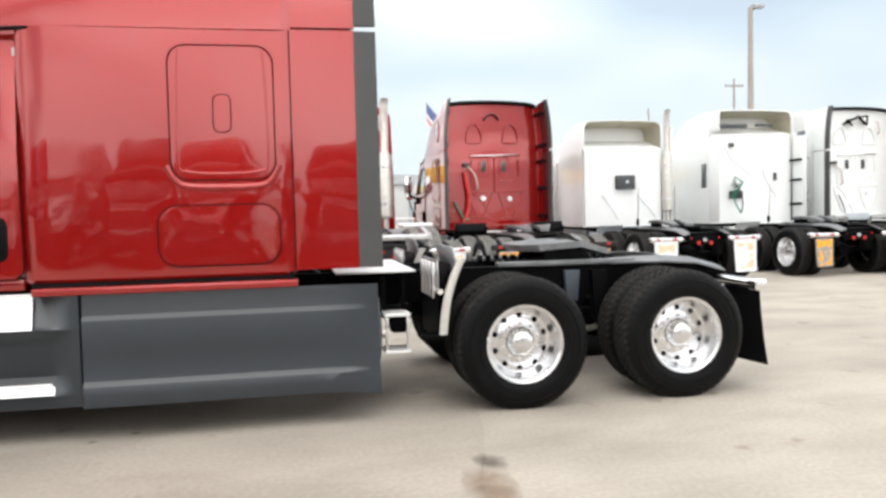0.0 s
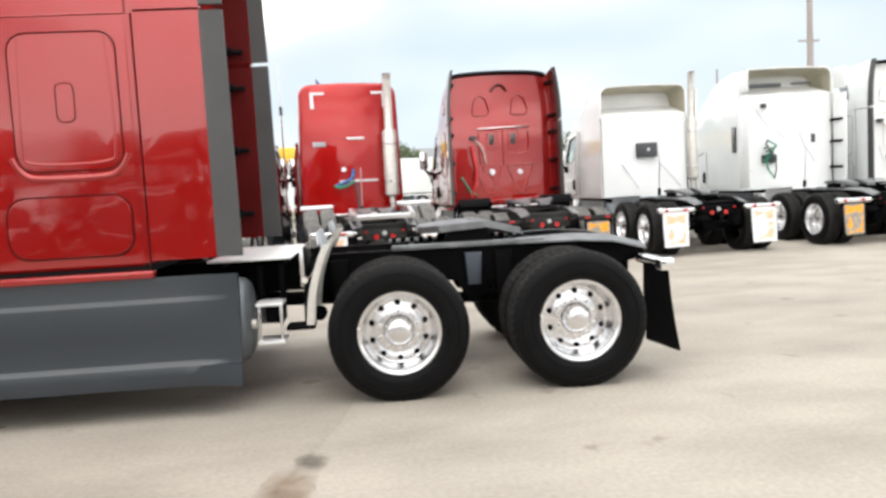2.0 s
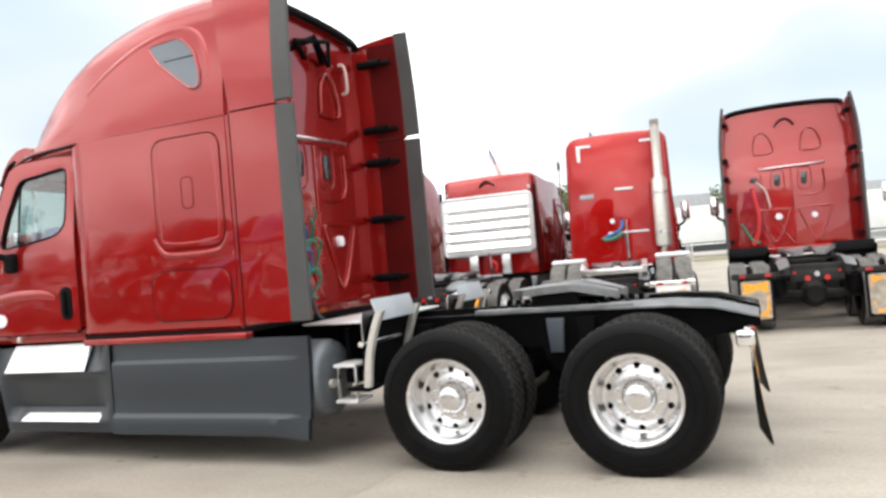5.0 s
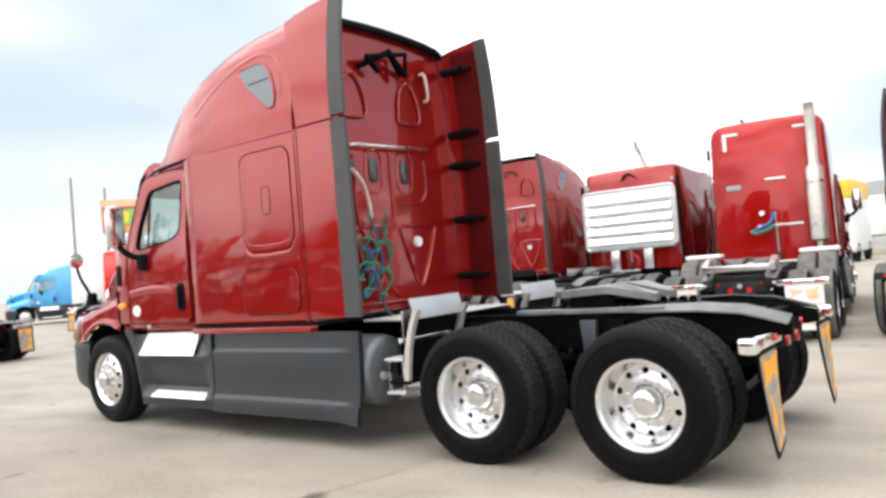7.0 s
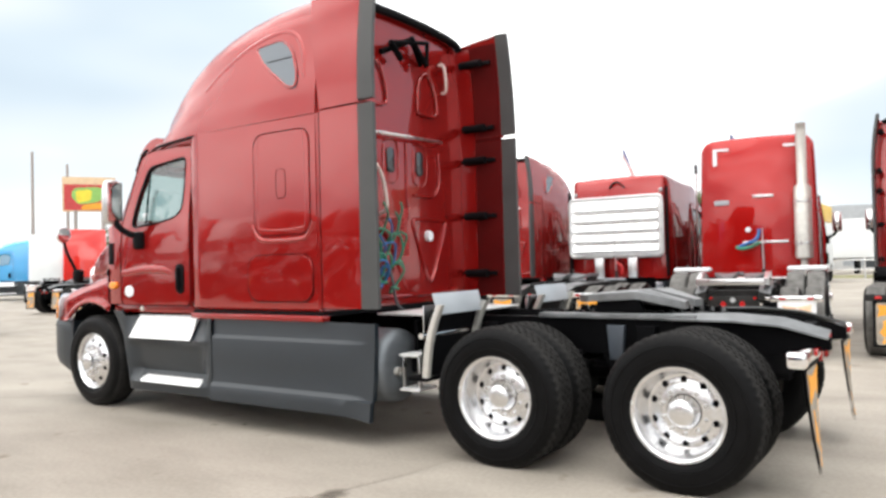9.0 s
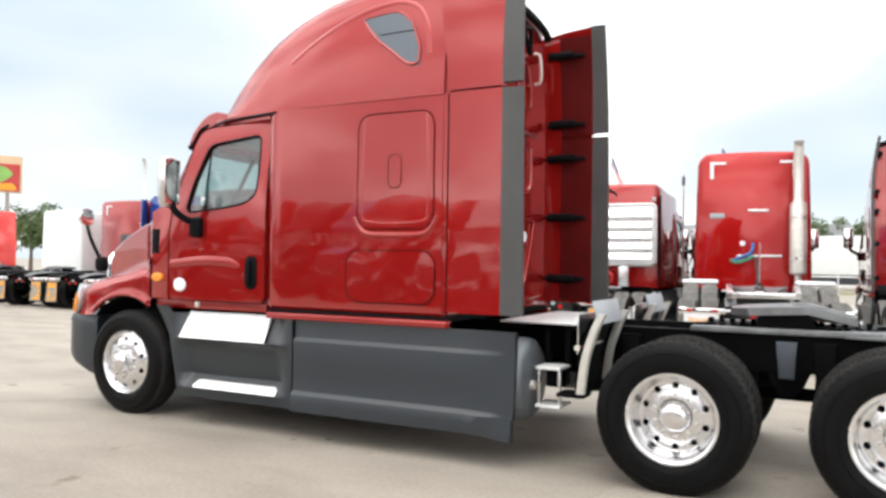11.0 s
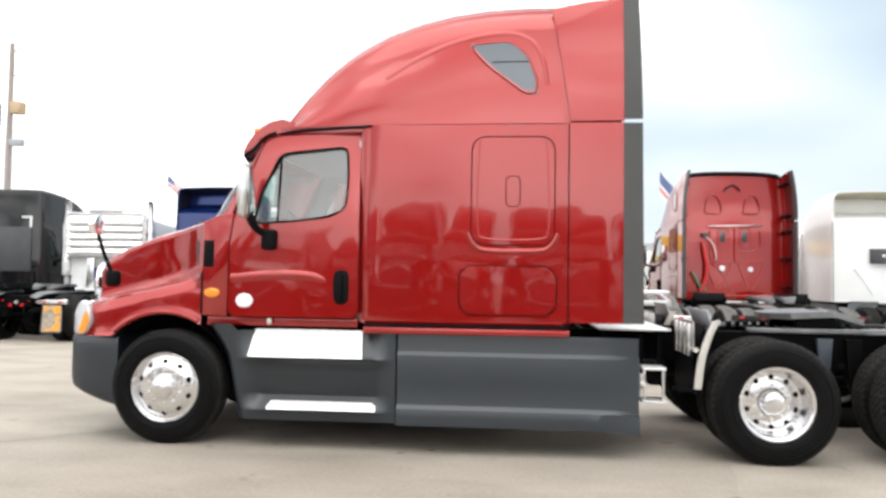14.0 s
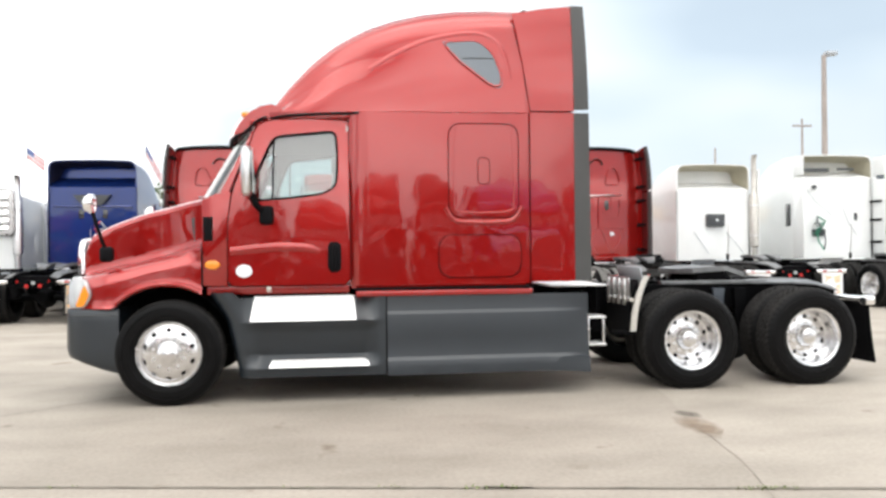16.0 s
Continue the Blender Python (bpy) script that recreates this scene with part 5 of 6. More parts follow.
# ---- ground ----
def concrete(name, base):
    m, n, l, b = nodes_of(name)
    co = n.new("ShaderNodeTexCoord")
    mp = n.new("ShaderNodeMapping")
    mp.inputs["Scale"].default_value = (0.55, 1.0, 1.0)
    l.new(co.outputs["Object"], mp.inputs["Vector"])
    layers = []
    for sc, det, col0, col1, p0, p1 in ((0.22, 6, (0.86, 0.85, 0.83), (1.06, 1.05, 1.03), 0.35, 0.65), (1.4, 9, (0.80, 0.79, 0.77), (1.06, 1.05, 1.04), 0.30, 0.60), (30, 5, (0.90, 0.90, 0.90), (1.05, 1.05, 1.05), 0.35, 0.65)):
        t = n.new("ShaderNodeTexNoise")
        t.inputs["Scale"].default_value, t.inputs["Detail"].default_value = sc, det
        l.new((mp.outputs["Vector"] if sc < 10 else co.outputs["Object"]), t.inputs["Vector"])
        r = n.new("ShaderNodeValToRGB")
        r.color_ramp.elements[0].position, r.color_ramp.elements[1].position = p0, p1
        r.color_ramp.elements[0].color, r.color_ramp.elements[1].color = (*col0, 1), (*col1, 1)
        l.new(t.outputs["Fac"], r.inputs["Fac"])
        layers.append((t, r))
    cur = n.new("ShaderNodeRGB")
    cur.outputs[0].default_value = (*base, 1)
    sock = cur.outputs[0]
    for t, r in layers:
        mx = n.new("ShaderNodeMix")
        mx.data_type, mx.blend_type = "RGBA", "MULTIPLY"
        mx.inputs["Factor"].default_value = 1.0
        l.new(sock, mx.inputs["A"])
        l.new(r.outputs["Color"], mx.inputs["B"])
        sock = mx.outputs["Result"]
    # scattered oil drips
    v = n.new("ShaderNodeTexNoise")
    v.inputs["Scale"].default_value, v.inputs["Detail"].default_value = 2.3, 3
    l.new(co.outputs["Object"], v.inputs["Vector"])
    vr = n.new("ShaderNodeValToRGB")
    vr.color_ramp.elements[0].position, vr.color_ramp.elements[1].position = 0.66, 0.74
    vr.color_ramp.elements[0].color, vr.color_ramp.elements[1].color = (1, 1, 1, 1), (0.62, 0.58, 0.54, 1)
    l.new(v.outputs["Fac"], vr.inputs["Fac"])
    mx = n.new("ShaderNodeMix")
    mx.data_type, mx.blend_type = "RGBA", "MULTIPLY"
    mx.inputs["Factor"].default_value = 1.0
    l.new(sock, mx.inputs["A"])
    l.new(vr.outputs["Color"], mx.inputs["B"])
    l.new(mx.outputs["Result"], b.inputs["Base Color"])
    b.inputs["Roughness"].default_value = 0.78
    bp = n.new("ShaderNodeBump")
    bp.inputs["Strength"].default_value, bp.inputs["Distance"].default_value = 0.3, 0.004
    l.new(layers[2][0].outputs["Fac"], bp.inputs["Height"])
    l.new(bp.outputs["Normal"], b.inputs["Normal"])
    return m


CONCRETE = concrete("stained_concrete", (0.372, 0.340, 0.301))
OLD_SLAB = concrete("older_concrete", (0.336, 0.306, 0.270))
CRACK = mat("crack_dirt", (0.27, 0.24, 0.205), 0.9, var=0.3, scale=8)
JOINT = mat("joint_filler", (0.20, 0.178, 0.15), 0.9, var=0.3, scale=8)
def stain(name, col, strength):
    """A soaked-in stain that thins out unevenly towards its edge."""
    m = mat(name, col, 0.75, var=0.25, scale=9)
    n, l, b = m.node_tree.nodes, m.node_tree.links, m.node_tree.nodes["Principled BSDF"]
    co, sub, ln, tx, add, ramp = (n.new("ShaderNode" + k) for k in ("TexCoord", "VectorMath", "VectorMath", "TexNoise", "Math", "ValToRGB"))
    sub.operation, ln.operation, add.operation = "SUBTRACT", "LENGTH", "MULTIPLY_ADD"
    sub.inputs[1].default_value = (0.5, 0.5, 0.5)
    flat = n.new("ShaderNodeVectorMath")
    flat.operation = "MULTIPLY"
    flat.inputs[1].default_value = (1, 1, 0)
    tx.inputs["Scale"].default_value, tx.inputs["Detail"].default_value = 7, 5
    add.inputs[1].default_value = 0.55
    l.new(co.outputs["Generated"], sub.inputs[0])
    l.new(sub.outputs["Vector"], flat.inputs[0])
    l.new(flat.outputs["Vector"], ln.inputs[0])
    l.new(co.outputs["Object"], tx.inputs["Vector"])
    l.new(tx.outputs["Fac"], add.inputs[0])
    l.new(ln.outputs["Value"], add.inputs[2])
    ramp.color_ramp.elements[0].position, ramp.color_ramp.elements[1].position = 0.38, 0.72
    ramp.color_ramp.elements[0].color, ramp.color_ramp.elements[1].color = (strength, strength, strength, 1), (0, 0, 0, 1)
    l.new(add.outputs[0], ramp.inputs["Fac"])
    l.new(ramp.outputs["Color"], b.inputs["Alpha"])
    return m


OIL = stain("oil_stain", (0.12, 0.10, 0.08), 0.55)
RUST = stain("rust_wash", (0.24, 0.16, 0.10), 0.55)
WEED = mat("weed_leaf", (0.16, 0.20, 0.07), 0.7, var=0.4, scale=20)

bm = B()
rings = []
for x in [-1500, -300, -60] + [-40 + 4 * k for k in range(21)] + [60, 300, 1500]:
    rings.append([(x, y, 0) for y in [-1500, -300, -60] + [-40 + 4 * k for k in range(26)] + [100, 300, 1500]])
ground = tagged(part("ground", loft(bm, rings), CONCRETE, None), "pale stained concrete truck lot", "ground", kind="structure")


bm = B()
bm.faces.new([bm.verts.new((x, y, 0.003)) for x, y in ((-6.5, 3.56), (-3.81, 3.10), (0.76, 2.345), (0.98, 3.28), (1.06, 3.97), (1.33, 4.96), (1.75, 7.6), (-1.9, 7.6), (-4.0, 5.98), (-4.77, 5.30), (-5.6, 4.75), (-6.5, 4.15))])
tagged(part("slab", bm, OLD_SLAB, None), "slightly darker weathered concrete slab", "slab", kind="structure")


def strip(name, pts, w, material, label, z=0.007):
    bm = B()
    rng = random.Random(7)
    pts = smooth_path([(x, y, 0) for x, y in pts], 8)
    ring = []
    for i, p in enumerate(pts):
        d = (pts[min(i + 1, len(pts) - 1)] - pts[max(i - 1, 0)]).normalized()
        q = Vector((-d.y, d.x, 0)) * w * (0.6 + 0.8 * rng.random())
        ring.append([(p.x + q.x, p.y + q.y, z), (p.x - q.x, p.y - q.y, z)])
    return tagged(part(name, loft(bm, ring), material, None), label, "ground joint", kind="structure")


strip("slab_joint", [(-40, 9.05), (-3.81, 3.08), (1.40, 2.22), (30, -2.5)], 0.018, JOINT, "dark joint between the concrete slabs")
strip("slab_joint", [(-5.6, 4.75), (-4.77, 5.30), (-4.0, 5.98), (-2.2, 7.4)], 0.010, JOINT, "fine joint across the concrete slab")

strip("slab_crack", [(1.20, 4.45), (1.06, 3.97), (1.04, 3.60), (0.98, 3.28), (0.90, 2.80), (0.76, 2.33), (0.70, 2.1)], 0.004, CRACK, "thin crack along the edge of the slab")


def blot(name, pts, material, label, z):
    bm = B()
    rng = random.Random(len(name) + int(100 * pts[0][0]))
    loop = []
    for x, y in resample(round_poly(pts, 0.2, 4), 40):
        k = 0.02 * rng.uniform(-1, 1)
        loop.append(bm.verts.new((x + k, y + k * rng.uniform(-1, 1), z)))
    bm.faces.new(loop)
    return tagged(part(name, bm, material, None), label, "stain", kind="structure")


blot("oil_stain", [(1.11, 4.49), (1.33, 4.51), (1.28, 4.12), (1.06, 4.10)], OIL, "dark oil stain on the concrete", 0.008)
blot("rust_stain", [(1.03, 4.30), (1.30, 4.32), (1.22, 3.65), (0.98, 3.35), (0.88, 3.7)], RUST, "brown rust wash on the concrete", 0.0075)
blot("oil_stain", [(-1.10, 5.56), (-0.98, 5.58), (-0.99, 5.50), (-1.10, 5.49)], OIL, "small oil drip on the concrete", 0.008)
blot("oil_stain", [(-1.32, 5.40), (-1.25, 5.41), (-1.26, 5.36), (-1.33, 5.35)], OIL, "small oil drip on the concrete", 0.008)

bm = B()
rng = random.Random(3)
for cx, count, spread in ((0.76, 80, 0.09), (-0.75, 22, 0.06), (-0.96, 16, 0.05), (-1.45, 12, 0.08), (-2.0, 12, 0.05), (-3.5, 14, 0.12), (1.5, 10, 0.08)):
    for k in range(count):
        x = cx + rng.gauss(0, spread)
        y = 2.452 - 0.165 * x + rng.gauss(0, 0.014)
        a, h = rng.uniform(0, 6.28), rng.uniform(0.006, 0.026)
        dx, dy = math.cos(a) * 0.02, math.sin(a) * 0.02
        bm.faces.new([bm.verts.new(p) for p in ((x - dy * 0.4, y + dx * 0.4, 0.003), (x + dy * 0.4, y - dx * 0.4, 0.003), (x + dx, y + dy, h))])
tagged(part("weeds", bm, WEED, None), "small green weeds in the slab joint", "weed", kind="stuff")


# ---- trucks parked round about ----
def repaint(t, old, fresh):
    for o in t.children_recursive:
        for slot in o.material_slots:
            if slot.material == old:
                slot.link = "OBJECT"
                slot.material = fresh


def tape(parent, x, y, z, s, m):
    bm = box(B(), x, x + 0.008, min(y, y - s * 0.30), max(y, y - s * 0.30), z - 0.05, z, 0.0)
    box(bm, x, x + 0.008, min(y, y - s * 0.07), max(y, y - s * 0.07), z - 0.34, z - 0.052, 0.0)
    return part("corner_tape", bm, m, parent, "bright corner marking tape")


def stack(parent, y, z1, x=-1.52, material=None, r=0.12):
    # one turned shape: inlet, muffler, neck and the bent tip
    prof = [(1.05, 0.06, 0), (1.38, 0.06, 0), (1.42, r, 0), (2.75, r, 0), (2.83, r * 0.6, 0), (z1, r * 0.6, 0), (z1 + 0.05, r * 0.6, 0.012), (z1 + 0.13, r * 0.6, 0.06)]
    bm = loft(B(), [[(x + dx + q * math.cos(a), y + q * math.sin(a), z) for a in (2 * math.pi * k / 20 for k in range(20))] for z, q, dx in prof], True, True)
    pipe = part("exhaust_pipe", bm, material or STEEL, parent, "upright steel exhaust stack")
    for z in (1.7, 2.5):
        part("clamp", rod(B(), (x, y, z - 0.02), (x, y, z + 0.02), r + 0.008, n=20), STEEL, pipe)


def box_sleeper(t, red, top, w=1.10, r=0.26, slope=0.5):
    """Sleeper with rounded shoulders and rear edges, falling towards the cab."""
    rings = []
    for k, (x, g, dz) in enumerate(((-1.66, 0.95, -0.05), (-1.69, 0.985, -0.015), (-1.74, 1.0, 0.0), (-2.1, 1.0, 0.0), (-2.8, 1.0, -0.06), (-3.3, 1.0, -0.22 * slope - 0.06), (-3.8, 0.99, -0.75 * slope), (-4.15, 0.95, -1.35 * slope))):
        rings.append(section(x, 1.05, max(2.82, top + dz), w * g, (w - 0.05) * g, r))
    return part("sleeper_body", loft(B(), rings, False, True), red, t, smooth=50)


def cap_sleeper(t, body, liner, top, w=1.12, depth=0.75, lip=2.95):
    """Sleeper whose hollow roof fairing is open towards the rear."""
    rings = [section(x, 1.05, z, w, w - 0.03, 0.20) for x, z in ((-1.70, top), (-2.3, top), (-3.0, top - 0.12), (-3.6, top - 0.45), (-4.15, 2.85))]
    b = part("sleeper_body", loft(B(), rings), body, t, smooth=50)
    inner = [section(x, lip - 0.02 + up, z, wi, wi - 0.03, 0.17) for x, z, wi, up in ((-1.705, top - 0.035, w - 0.035, 0.0), (-1.70 - depth * 0.6, top - 0.05, w - 0.05, 0.10), (-1.70 - depth, top - 0.12, w - 0.12, 0.2))]
    part("fairing_liner", loft(B(), inner), liner, b, "hollow of the roof fairing")
    edge = [section(-1.70, 1.05, top, w, w - 0.03, 0.20), section(-1.705, 1.05, top - 0.035, w - 0.035, w - 0.065, 0.17)]
    part("fairing_edge", loft(B(), edge), body, b)
    wall = loft(B(), [[(-1.74, y, z) for y in (-w + 0.04, -0.5, 0.0, 0.5, w - 0.04)] for z in (1.05, 1.8, lip - 0.06)] + [[(-1.80, y, lip) for y in (-w + 0.04, -0.5, 0.0, 0.5, w - 0.04)], [(-1.70 - depth, y, lip + 0.22) for y in (-w + 0.1, -0.5, 0.0, 0.5, w - 0.1)], [(-1.72 - depth, y, top - 0.10) for y in (-w + 0.1, -0.5, 0.0, 0.5, w - 0.1)]])
    rear = part("rear_wall", wall, body, t, smooth=30)
    for s in (-1, 1):
        part("wall_seal", tube(B(), [(-1.715, s * (w - 0.03), z) for z in (1.08, 1.8, lip - 0.05)], 0.016, 6), RUBBER, rear)
    part("front_wall", loft(B(), [[(-4.13, y, z) for y in (-1.0, 0, 1.0)] for z in (1.1, 2.85)]), body, t)
    return b, rear


def slat_rack(t, z0=1.55, z1=2.92, w=1.05, x=-1.50):
    """Louvred headache rack on two legs."""
    bm = prism(B(), rrect(-w, w, z0, z1, 0.10, 5), x - 0.02, x + 0.02, 0.006)
    swap = Matrix(((0, 1, 0, 0), (1, 0, 0, 0), (0, 0, 1, 0), (0, 0, 0, 1)))
    rack = part("headache_rack", bm, PLATE, t, "bright louvred headache rack", swap)
    n = 5
    for k in range(n):
        z = z0 + 0.08 + (z1 - z0 - 0.16) * (k + 0.5) / n
        h = (z1 - z0 - 0.16) / n
        bm = loft(B(), [[(v, x + 0.02, z - h * 0.47), (v, x + 0.105, z - h * 0.30), (v, x + 0.10, z - h * 0.22), (v, x + 0.055, z + h * 0.14), (v, x + 0.02, z + h * 0.44)] for v in (-w + 0.08, w - 0.08)], True, True)
        part("louvre", bm, ALU, rack)
    part("rack_rim", tube(B(), [(a, x + 0.02, b) for a, b in rrect(-w, w, z0, z1, 0.10, 5) + [rrect(-w, w, z0, z1, 0.10, 5)[0]]], 0.03, 8), STEEL, rack)
    for y in (-0.38, 0.38):
        part("rack_leg", box(B(), y - 0.10, y + 0.10, x - 0.03, x + 0.03, 1.03, z0 + 0.02, 0.01), STEEL, rack)


def hoses(t, x=-1.68, y=0.0, z=1.7, cols=None):
    for k, m in enumerate(cols or (HOSE_B, HOSE_G)):
        d = -1 if k else 1
        coil = []
        for i in range(41):
            a = i / 40 * 5 * 2 * math.pi
            coil.append((x + 0.12 + 0.04 * math.cos(a), y + 0.11 * d + 0.055 * math.sin(a) - 0.22 * d * i / 40, z + 0.16 - 0.34 * i / 40 + 0.02 * math.cos(a)))
        part("air_line", tube(B(), [(x + 0.03, y, z + 0.30)] + coil + [(x + 0.22, y - 0.10 * d, z - 0.38), (x + 0.3, y, z - 0.6)], 0.019, 6), m, t, "coiled air line")


def front_end(t, red):
    cab(t, red)
    hood(t, red)
    bumper(t)
    for s in (-1, 1):
        mirrors(t, s)
        skirts(t, s)


ROW = "tractors parked in the rear row"


def deck_gear(t, seed):
    """Deck plate, air tanks, tool box and hose post between the sleeper and the drive wheels."""
    rng = random.Random(seed)
    part("deck_plate", box(B(), -1.45, -0.75 + rng.uniform(-0.1, 0.1), -0.55, 0.55, 1.045, 1.065, 0.004), PLATE if seed % 2 else GREYPLATE, t, "worn tread plate deck")
    for k in range(2):
        x = -0.62 + 0.30 * k
        part("air_tank", rod(B(), (x, -0.34, 0.90), (x, 0.34, 0.90), 0.12, n=16), CAST if rng.random() < 0.5 else IRON, t, "air tank across the frame")
    s = 1 if seed % 3 else -1
    part("tool_box", box(B(), -1.40, -0.85, s * 0.50, s * 1.10, 0.50, 0.98, 0.03), (STEEL, GREYPLATE, RUBBER)[seed % 3], t, "tool box beside the frame")
    post = part("hose_post", rod(B(), (-1.20, 0.12, 1.06), (-1.12, 0.12, 2.0), 0.016, 0.010, 8), STEEL, t, "springy hose post")
    part("post_coil", rod(B(), (-1.20, 0.12, 1.06), (-1.192, 0.12, 1.22), 0.035, n=10), IRON, post)
    for s in (-1, 1):
        bm = loft(B(), [[(-0.58 + a, s * y, z) for a, z in ((0.10, 1.10), (0.02, 1.02), (-0.03, 0.85), (-0.04, 0.62))] for y in (0.58, 0.88, 1.18)])
        loft(bm, [[(-0.57 + a, s * y, z) for a, z in ((0.10, 1.10), (0.02, 1.02), (-0.03, 0.85), (-0.04, 0.62))] for y in (0.58, 0.88, 1.18)])
        part("quarter_fender", bm, (PLATE, RUBBER, GREYPLATE)[seed % 3], t, "quarter fender ahead of the drive tyres")


def row_truck(name, label, x, y_wall, red, turn=-90, printed=ORANGE, sheet=None, front=True, group=ROW, longer=0.0):
    """A tractor whose sleeper wall stands at (x, y_wall), nose away."""
    a = radians(turn)
    t = thing(name, label, "truck", pose(x + 1.70 * math.cos(a), y_wall + 1.70 * math.sin(a), 0, 0, 0, turn), group)
    chassis(t, PALEPRINT if sheet is FLAPWHITE else printed, sheet)
    for o in t.children:
        if o.name.split(".")[0] != "front_axle" and o.matrix_basis.translation.x > -3:
            o.matrix_basis = pose(longer, 0, 0) @ o.matrix_basis
    if front:
        front_end(t, red)
    return t


# two more of the same red model
truck_c = tagged(copy_thing(main_truck, pose(4.56, 14.72, 0, 0, 0, -88)), "dark red sleeper tractor seen from behind in the row", group=ROW)
truck_z = tagged(copy_thing(main_truck, pose(-4.64, 14.9, 0, 0, 0, -90)), "dark red sleeper tractor with pale reflecting flank in the row", group=ROW)

for t in (truck_c, truck_z):
    for o in list(t.children_recursive):
        if o.name.split(".")[0] in ("air_line", "power_cable", "antenna_bracket", "grab_bar"):
            bpy.data.objects.remove(o)
        elif o.name.startswith("wheel") and len(o.data.vertices) == len(LUG_TYRE.vertices):
            o.data = DRIVE_TYRE
    part("antenna_bracket", tube(B(), smooth_path([(-1.66, -0.17, 3.50), (-1.64, -0.10, 3.59), (-1.62, 0.0, 3.63), (-1.64, 0.10, 3.59), (-1.66, 0.17, 3.50)], 5), 0.019, 8), IRON, t, "small black arched bracket")
part("air_line", tube(B(), smooth_path([(-1.63, -0.66, 2.36), (-1.58, -0.62, 2.10), (-1.56, -0.58, 1.80), (-1.56, -0.62, 1.50), (-1.58, -0.72, 1.28)], 6), 0.038, 8), HOSE_R, truck_c, "faded red air line hanging from the grab handle")
part("air_line", tube(B(), smooth_path([(-1.60, -0.90, 1.70), (-1.55, -0.80, 1.50), (-1.56, -0.72, 1.36), (-1.58, -0.60, 1.32)], 6), 0.024, 8), HOSE_G, truck_c, "green air line")
part("line_plug", rod(B(), (-1.70, -0.22, 1.78), (-1.645, -0.22, 1.78), 0.065, 0.06, 16), WHITELABEL, truck_c, "round white line socket")

# rounded bright red tractor with exhaust stack and white fender tops
tb = row_truck("tractor_truck", "bright red round-backed sleeper tractor with one exhaust stack", 1.27, 16.6, BRIGHT_RED, -83, sheet=FLAPWHITE, longer=0.8)
deck_gear(tb, 1)
box_sleeper(tb, BRIGHT_RED, 3.82, 1.09)
stack(tb, 0.82, 3.84, -1.47, CAST, 0.155)
for s in (-1, 1):
    tape(tb, -1.655, s * 0.80, 3.64, s, WHITELABEL)
for s in (-1, 1):
    for y in (0.76, 1.06):
        bm = loft(B(), [[(0.8 + (0.56 + q) * math.cos(a), s * (y + v), 0.62 + (0.56 + q) * math.sin(a)) for v, q in ((-0.14, -0.06), (-0.12, 0.02), (0, 0.04), (0.12, 0.02), (0.14, -0.06))] for a in (radians(20 + 15 * k) for k in range(10))])
        part("half_fender", bm, DUST, tb, "dusty grey half fender over the drive tyres")
    part("fender_cap", box(B(), 0.20, 0.62, s * 0.62, s * 1.22, 1.21, 1.29, 0.03, 3), FLAPWHITE, tb, "white fender cap over the drive tyres")
part("air_line", tube(B(), smooth_path([(-1.63, 0.02, 2.0), (-1.60, 0.01, 1.88), (-1.56, -0.06, 1.78), (-1.56, -0.20, 1.72), (-1.58, -0.34, 1.66)], 6), 0.034, 8), HOSE_B, tb, "blue air line")
part("air_line", tube(B(), smooth_path([(-1.60, 0.03, 1.74), (-1.56, -0.12, 1.66), (-1.55, -0.30, 1.62), (-1.60, -0.40, 1.66)], 6), 0.030, 8), HOSE_G, tb, "green air line")
part("line_holder", tube(B(), smooth_path([(-1.62, 0.06, 1.72), (-1.56, 0.09, 1.45), (-1.55, 0.10, 1.10)], 5), 0.022, 8), TRIM, tb)
part("emblem_bar", box(B(), -1.662, -1.645, -0.08, 0.30, 2.62, 2.68, 0.01), STEEL, tb, "plain chrome emblem bar")
part("emblem_bar", box(B(), -1.662, -1.645, -0.80, -0.52, 2.50, 2.60, 0.01), GREYPLATE, tb)
part("emblem_bar", box(B(), -1.662, -1.645, -0.28, 0.55, 1.72, 1.77, 0.01), STEEL, tb)
part("round_plug", rod(B(), (-1.665, -0.18, 2.0), (-1.63, -0.18, 2.0), 0.052, n=16), WHITELABEL, tb)
part("rear_crossbar", box(B(), 2.74, 2.83, -0.50, 0.50, 1.06, 1.15, 0.012), STEEL, tb, "light grey rear cross bar")
for s in (-1, 1):
    part("rear_post", prism(B(), [(2.25, 1.03), (2.35, 1.25), (2.45, 1.25), (2.83, 1.15), (2.83, 1.06), (2.5, 1.03)], s * 0.42, s * 0.50, 0.01), STEEL, tb)

# low red tractor with louvred rack
ta = row_truck("tractor_truck", "low red sleeper tractor with bright louvred headache rack", -1.65, 16.7, RED)
deck_gear(ta, 4)
box_sleeper(ta, RED, 3.27, 1.10, 0.10, 0.1)
slat_rack(ta, 1.53, 2.82)
for s in (-1, 1):
    part("rear_post", box(B(), -1.66, -1.56, s * 1.09, s * 1.13, 1.1, 3.0, 0.01), RUBBER, ta)
    part("marker_lamp", box(B(), -1.655, -1.62, s * 0.98 - 0.04, s * 0.98 + 0.04, 2.90, 2.98, 0.015), LENS, ta, "pale corner lamp")
part("antenna_bracket", tube(B(), smooth_path([(-1.66, -0.18, 3.04), (-1.62, -0.09, 3.13), (-1.60, 0.0, 3.17), (-1.62, 0.09, 3.13), (-1.66, 0.18, 3.04)], 5), 0.022, 8), IRON, ta, "small black arched bracket")
